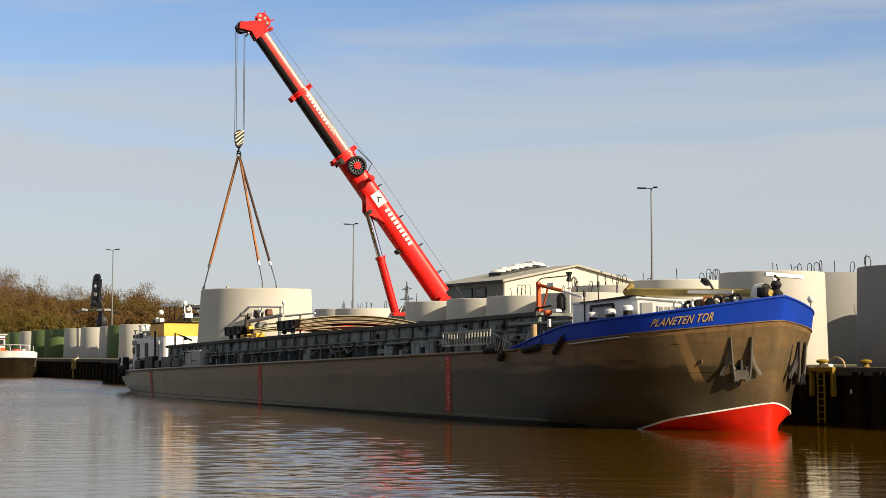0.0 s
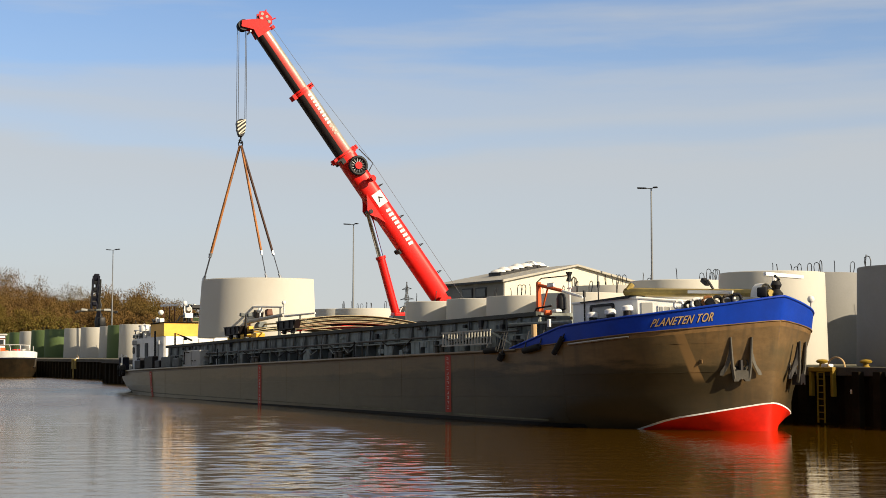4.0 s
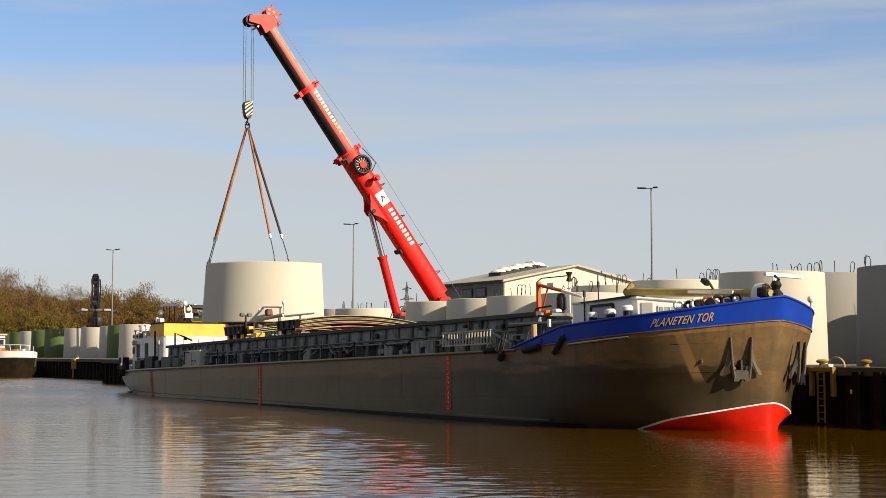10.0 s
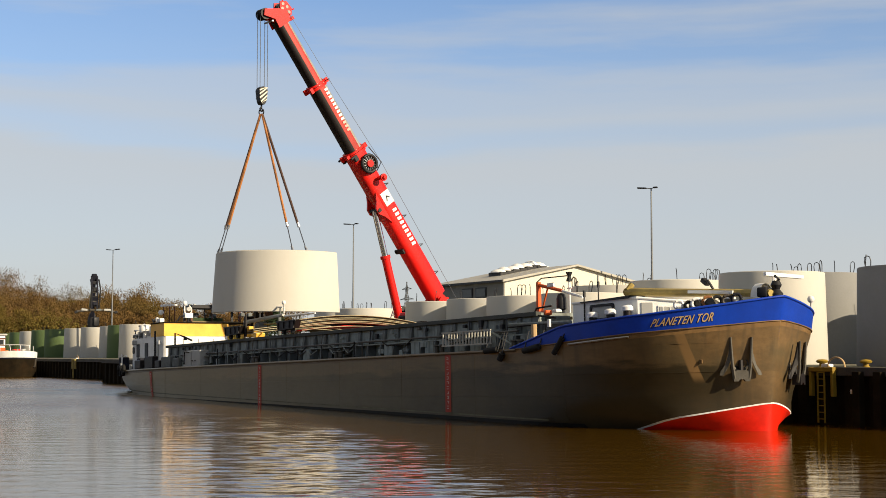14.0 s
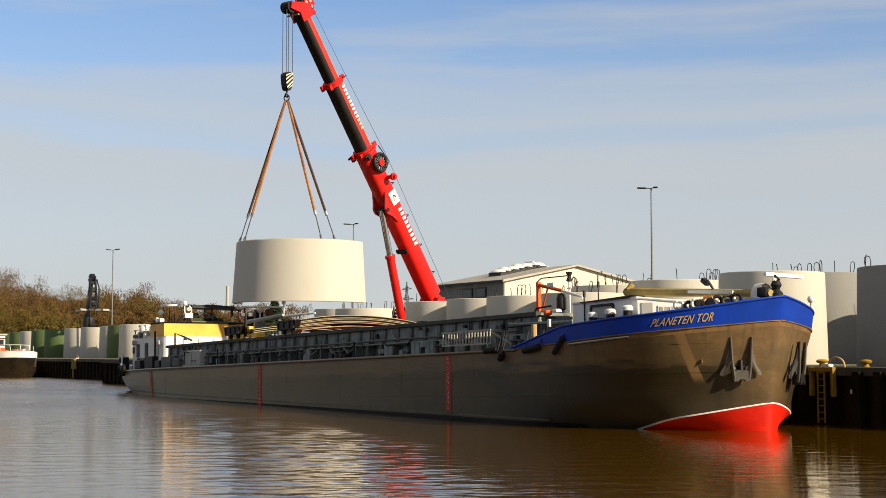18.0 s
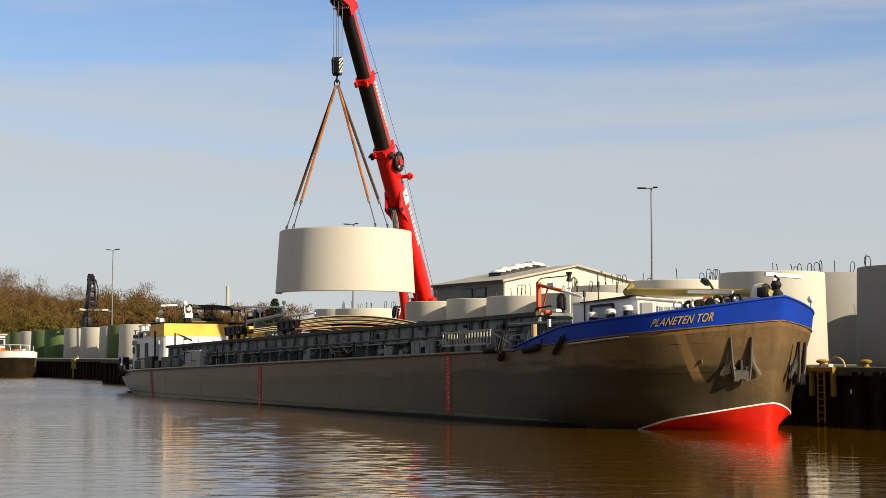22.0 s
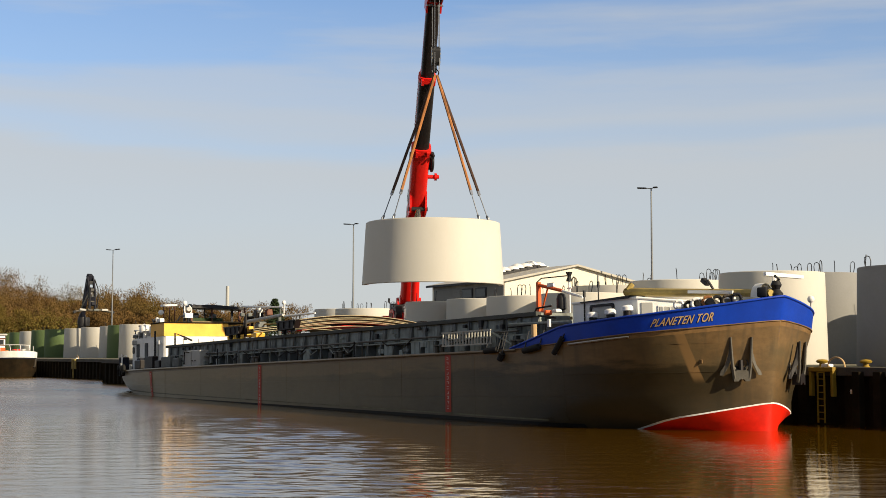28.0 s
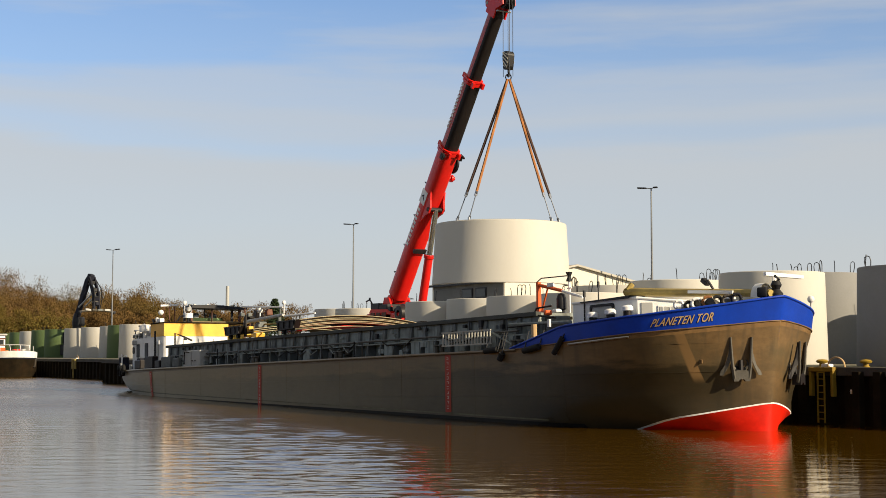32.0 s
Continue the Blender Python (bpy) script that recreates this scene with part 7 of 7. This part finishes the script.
for i, (k, d, top) in enumerate(((-0.142, 330, 0.037), (-0.131, 350, 0.038), (-0.124, 340, 0.041), (-0.112, 350, 0.036), (-0.104, 345, 0.037), (-0.148, 310, 0.036), (-0.158, 300, 0.038))):
    lone_tree(k, d, top, "bare round-crowned tree beyond the yard", seed=20 + i)
lone_tree(-0.119, 320, 0.0395, "dark green conifer beyond the yard", True, 5)
lone_tree(-0.045, 420, 0.033, "bare round-crowned tree beyond the yard", seed=40)
lone_tree(-0.06, 430, 0.031, "bare round-crowned tree beyond the yard", seed=41)

p_ = place(-0.1526, 420)
bm = bmesh.new()
tube(bm, [(0, 0, 0), (0, 0, 0.0495 * 420)], 0.6, 14, 0.5)
solid("chimney", bm, M_GREYL, "slender pale chimney beyond the trees", "chimney", m=pose(p_.x, p_.y, QZ), smooth=40)


def make_pylon(k, depth, top):
    p = place(k, depth)
    h = top * depth + EYE.z - QZ
    t = thing("power_pylon", pose(p.x, p.y, QZ), "grey lattice power pylon far off", "pylon")
    w = h * 0.09
    for sx in (-1, 1):
        for sy in (-1, 1):
            bm = bmesh.new()
            tube(bm, [(sx * w, sy * w, 0), (sx * w * 0.3, sy * w * 0.3, h * 0.6), (0, 0, h)], 0.16, 4)
            part("leg", bm, M_LAMP, t)
    for i in range(9):
        f = i / 9
        r0, r1 = w * (1 - f * 0.95), w * (1 - (f + 0.11) * 0.95)
        bm = bmesh.new()
        for s in (-1, 1):
            tube(bm, [(-s * r0, -r0, f * h), (s * r1, -r1, (f + 0.11) * h)], 0.1, 4)
            tube(bm, [(r0, -s * r0, f * h), (r1, s * r1, (f + 0.11) * h)], 0.1, 4)
        part("brace", bm, M_LAMP, t)
    for f, l in ((0.62, 0.16), (0.76, 0.19), (0.9, 0.13)):
        bm = bmesh.new()
        tube(bm, [(-l * h, 0, f * h), (0, 0, f * h + 0.9), (l * h, 0, f * h)], 0.16, 4)
        tube(bm, [(-l * h, 0, f * h), (l * h, 0, f * h)], 0.12, 4)
        part("crossarm", bm, M_LAMP, t)


make_pylon(-0.0256, 640, 0.0515)


# ---- moored boat by the far quay, its bow towards the eye ----
def make_boat():
    t = thing("moored_barge", pose(-164.3, 41.2, 0), "white-bowed barge with a dark hull moored at the far quay", "barge")
    BW = 3.1

    def beam(s, flare):
        return BW * (1 - max(0.0, min(1.0, (s + 4.2) / (4.2 + flare))) ** 2.6) ** 0.55

    def row(z, flare):
        ss = [-38.0, -20.0, -9.0, -6.0, -4.2] + [-4.2 + (4.2 + flare) * k for k in (0.2, 0.4, 0.55, 0.7, 0.8, 0.88, 0.94, 0.98, 1.0)]
        port = [Vector((s, -beam(s, flare), z(s))) for s in ss]
        return port + [Vector((s, beam(s, flare), z(s))) for s in reversed(ss)]
    for name, rows, mt, lab in (("hull", ((lambda s: -0.5, -0.9), (lambda s: 0.9, -0.4), (lambda s: 2.0 + 0.25 * max(0, 1 + s / 6), 0.0)), M_PILE, "dark brown hull"),
                                ("bulwark", ((lambda s: 2.0 + 0.25 * max(0, 1 + s / 6), 0.0), (lambda s: 2.55 + 0.5 * max(0, 1 + s / 6), 0.25)), M_WHITE, "white bulwark"),
                                ("rub_rail", ((lambda s: 1.93 + 0.25 * max(0, 1 + s / 6), 0.06), (lambda s: 2.05 + 0.25 * max(0, 1 + s / 6), 0.06)), M_DARKBLUE, "dark blue rubbing strake")):
        bm = bmesh.new()
        loft(bm, [row(z, f) for z, f in rows])
        part(name, bm, mt, t, lab, smooth=30)
    bm = bmesh.new()
    r = row(lambda s: 2.2, 0.0)
    half = len(r) // 2
    loft(bm, [r[:half], r[half:][::-1]])
    part("deck", bm, M_DECK, t)
    for dx, dy, w, l, h, mt, nm in ((-10.5, -1.0, 3.4, 4.0, 2.7, M_WHITE, "cabin"), (-10.5, -1.0, 3.8, 4.4, 0.22, M_GREYL, "cabin_roof"), (-2.2, 0.4, 0.8, 0.8, 1.05, M_BOOT, "winch"), (-4.6, -0.9, 1.1, 1.2, 1.25, M_ORANGE, "stores_box"), (-3.4, 1.6, 0.5, 0.5, 1.1, M_GREYL, "vent"), (-5.0, 1.1, 1.3, 0.8, 0.9, M_BOOT, "hatch")):
        bm = bmesh.new()
        zz = 2.2 + h / 2 + (2.7 if nm == "cabin_roof" else 0)
        box(bm, (dx, dy, zz), (l, w, h), None, 0.08)
        part(nm, bm, mt, t)
    for z in (3.75, 4.55):
        bm = bmesh.new()
        box(bm, (-8.47, -1.0, z), (0.05, 3.4, 0.16))
        part("trim_band", bm, M_RUST, t, "brown trim band")
    for s, y, z, r, mt in ((-1.2, -0.9, 2.75, 0.3, M_SLING), (-1.9, 0.9, 2.7, 0.28, M_WHITE), (-2.9, -1.9, 2.75, 0.34, M_RUBBER), (-0.7, -0.2, 2.85, 0.22, M_RUST)):
        bm = bmesh.new()
        tube(bm, [(s + 0.05, y + r * math.cos(a), z + r * math.sin(a)) for a in [2 * math.pi * q / 14 for q in range(15)]], 0.1, 7, caps=False)
        tube(bm, [(s, y, 2.2), (s, y, z - r)], 0.06, 6)
        part("rope_coil", bm, mt, t, smooth=60)
    bm = bmesh.new()
    for dy in (-1.6, -0.5, 0.7, 1.8):
        tube(bm, [(-0.9 - 0.3 * abs(dy), dy, 3.1), (-1.3 - 0.3 * abs(dy), dy, 3.75)], 0.035, 5)
    tube(bm, [(-1.7, -1.8, 3.7), (-1.4, -0.6, 3.75), (-1.4, 0.7, 3.75), (-1.8, 1.9, 3.7)], 0.03, 5)
    part("bow_rail", bm, M_WHITE, t, "white bow rail")
    for side in (-1, 1):
        bm = bmesh.new()
        tube(bm, [(-1.6, side * 2.45, 1.3), (-1.5, side * 2.5, 2.1)], 0.12, 8)
        tube(bm, [(-1.8, side * 2.5, 1.25), (-1.2, side * 2.3, 1.25)], 0.1, 8)
        part("anchor", bm, M_ANCHOR, t)
    for i in range(4):
        bm = bmesh.new()
        box(bm, (-8.48, -2.2 + 0.8 * i, 4.1), (0.05, 0.6, 0.6))
        part("window", bm, M_GLASS, t)
    for dx, dy, h in ((-0.6, 0.2, 0.9), (-1.6, -1.6, 1.0), (-1.6, 1.8, 1.0), (-3.0, 2.6, 1.2), (-4.0, -2.4, 1.3), (-0.9, 1.2, 0.8)):
        bm = bmesh.new()
        tube(bm, [(dx, dy, 2.2), (dx, dy, 2.4 + h)], 0.05, 6)
        part("post", bm, M_GREYL, t)


make_boat()


# ---- dark grab crane behind the far rings: turns slowly ----
GX, GY = -213.85, 65.55


def make_grab_crane():
    t = thing("grab_crane", pose(GX, GY, QZ), "dark blue material-handling crane behind the far rings", "crane")
    bm = bmesh.new()
    box(bm, (-6.2, 0, 1.2), (4.6, 3.4, 1.6), None, 0.1)
    part("undercarriage", bm, M_BLACK, t)
    bm = bmesh.new()
    box(bm, (-6.6, 0, 3.0), (4.4, 2.8, 1.8), None, 0.15)
    part("machinery_house", bm, M_DARKBLUE, t)
    bm = bmesh.new()
    prism(bm, [(-5.2, 3.0), (-4.4, 3.0), (-3.7, 5.6), (-0.6, 11.6), (0.2, 12.5), (-0.6, 12.7), (-1.4, 12.0), (-4.4, 6.2)], "y", -0.26, 0.26)
    part("main_boom", bm, M_DARKBLUE, t, "dark blue tapered boom")
    # the stick hangs as two cheeks with rungs, hoses and a cylinder between
    for y in (-0.42, 0.42):
        bm = bmesh.new()
        prism(bm, [(-0.2, 12.6), (0.35, 12.45), (1.7, 9.9), (1.85, 7.4), (1.35, 7.4), (1.1, 9.5)], "y", y - 0.12, y + 0.12)
        part("stick", bm, M_DARKBLUE, t, "dark stick arm")
    bm = bmesh.new()
    box(bm, (-0.1, 0, 12.35), (0.9, 0.8, 1.0), Matrix.Rotation(0.25, 3, "Y"), 0.12)
    part("boom_tip", bm, M_DARKBLUE, t, "dark blue boom tip")
    for i, z in enumerate((7.9, 8.6, 9.3, 10.0, 10.7, 11.3)):
        bm = bmesh.new()
        box(bm, (1.5 - 0.42 * max(0, i - 2), 0, z), (0.4, 1.0 + 0.2 * (i % 2), 0.14), None, 0.03)
        part("step_frame", bm, M_ANCHOR if i % 2 else M_BLACK, t)
    for z, x, w_, d_ in ((11.5, 0.35, 0.7, 0.7), (10.3, 0.9, 0.9, 0.6), (9.0, 1.35, 0.8, 0.75), (8.2, 1.5, 0.9, 0.6)):
        bm = bmesh.new()
        box(bm, (x, 0.05, z), (w_, d_, 0.55), Matrix.Rotation(0.3 * math.sin(3 * z), 3, "Y"), 0.08)
        part("valve_block", bm, M_BLACK if z > 9.5 else M_DARKBLUE, t)
    for y, bend in ((0.62, 0.5), (0.72, 0.2), (-0.6, 0.3)):
        bm = bmesh.new()
        tube(bm, [(0.2, y, 12.0), (1.2 + bend, y + 0.15, 10.6), (1.6 + bend, y + 0.1, 9.2), (1.7, y, 7.6)], 0.07, 6)
        part("hose", bm, M_RUBBER, t)
    for y in (0.5, -0.5):
        bm = bmesh.new()
        tube(bm, [(-2.6, y, 7.8), (1.2, y, 9.8)], 0.11, 6)
        part("ram", bm, M_CHAIN, t)
    bm = bmesh.new()
    tube(bm, [(1.5, -2.6, 7.05), (1.5, -1.2, 7.2), (1.5, 1.6, 7.25), (1.5, 3.1, 7.0)], 0.17, 8)
    b = part("spreader_beam", bm, M_ANCHOR, t, "dull grey spreader beam")
    for yy, ww, mt in ((-1.5, 0.9, M_GREYL), (-0.4, 0.7, M_ANCHOR), (0.6, 0.8, M_GREYD), (1.9, 1.0, M_GREYL)):
        bm = bmesh.new()
        box(bm, (1.65, yy, 7.3), (0.35, ww, 0.32), Matrix.Rotation(0.1 * math.sin(5 * yy), 3, "X"), 0.06)
        part("hose_box", bm, mt, b)
    bm = bmesh.new()
    lathe(bm, [(0.001, 7.0), (0.4, 6.9), (0.62, 6.2), (0.72, 5.6), (0.66, 5.0), (0.6, 4.2), (0.5, 3.0), (0.001, 2.8)], 10, at=(-3.9, 0, 0))
    box(bm, (-3.6, 0.4, 5.6), (1.2, 1.0, 1.4), Matrix.Rotation(0.5, 3, "Z"), 0.2)
    part("boom_foot", bm, M_BLACK, t, "dark lumpy boom foot casing", smooth=40)
    for yy in (-2.7, 3.2):
        bm = bmesh.new()
        box(bm, (1.5, yy, 6.95), (0.4, 0.5, 0.4), Matrix.Rotation(0.4, 3, "X"), 0.08)
        part("clamp", bm, M_BLACK, b)
    return t


GRAB = make_grab_crane()

# ---- what moves ----
# seconds, bearing of the boom, bearing of the shell's outer side, height of the shell's upper rim
SLEW = ((0, 257.2, 296.7, 6.78), (3, 259.4, 297.9, 7.24), (6, 261.3, 299.5, 7.73), (9, 265.4, 301.5, 8.20), (11, 269.3, 302.4, 8.48), (13, 274.3, 306.0, 8.80), (14.5, 278.5, 307.2, 8.99), (17, 286.1, 310.7, 9.35), (19, 293.6, 313.7, 9.60), (21, 303.4, 318.0, 9.87), (23, 312.2, 321.2, 10.16), (25, 321.9, 325.3, 10.40), (28, 337.2, 333.4, 10.49), (30, 348.6, 336.3, 10.52), (32, 360.0, 338.3, 10.54))


def along(p, q):
    """A pose at p whose x axis points to q, with z as far up as it can be."""
    x = (Vector(q) - Vector(p)).normalized()
    y = Vector((0, 0, 1)).cross(x).normalized()
    z = x.cross(y)
    m = Matrix((x, y, z)).transposed().to_4x4()
    m.translation = p
    return m


def motions():
    upper, boom, barrel, rod, load, slings, block, rope_a, rope_b = [], [], [], [], [], [], [], [], []
    zp = PIVOT_Z - QZ
    lift = radians(LUFF)
    for t, az, psi, z in SLEW:
        turn = pose(0, 0, 0, 0, 0, az)
        upper.append((t, turn))
        bm_ = turn @ pose(-BACK, 0, zp) @ pose(0, 0, 0, 0, -LUFF, 0)
        boom.append((t, bm_))
        foot = turn @ Vector((0.95, 0, 2.5))
        eye = bm_ @ Vector((7.6, 0, -0.86))
        barrel.append((t, along(foot, eye)))
        rod.append((t, along(eye, eye * 2 - foot)))
        d = Vector((math.cos(radians(az)), math.sin(radians(az)), 0))
        hook = Vector((CX, CY, 0)) + d * REACH
        load.append((t, pose(hook.x, hook.y, z, 0, 0, psi)))
        slings.append((t, pose(hook.x, hook.y, z, 0, 0, psi)))
        hb = z + SLING + 1.2
        block.append((t, pose(hook.x, hook.y, hb, 0, 0, az)))
        head = PIVOT_Z + (L3 + 0.78) * math.sin(lift) - 0.78 * math.cos(lift)
        rope_a.append((t, pose(hook.x, hook.y, head, 0, 0, az)))
        rope_b.append((t, pose(hook.x, hook.y, hb + 0.2, 0, 0, az)))
    for ob, rows in ((UPPER, upper), (BOOM, boom), (RAM_BARREL, barrel), (RAM_ROD, rod), (LOAD, load), (SLINGS, slings), (BLOCK, block), (ROPE_UP, rope_a), (ROPE_LOW, rope_b)):
        walk(ob, rows)
    # the grab crane behind turns slowly away
    walk(GRAB, [(t, pose(GX + dx, GY + dx * 1.6, QZ, 0, 0, yaw)) for t, dx, yaw in ((0, 0, -27), (3, -0.05, -25), (7, -0.1, -22.5), (13, -0.2, -15), (19, -0.45, -7.5), (23, -0.55, -6.5), (25.4, -0.6, -6), (28, -0.6, -1), (29.5, -0.56, 6.5), (31, -0.52, 13), (32, -0.5, 15))])
    # the ripples drift slowly with the wind
    walk(WATER, [(0, pose(0, 0, 0)), (32, pose(2.0, -1.1, 0))])


motions()
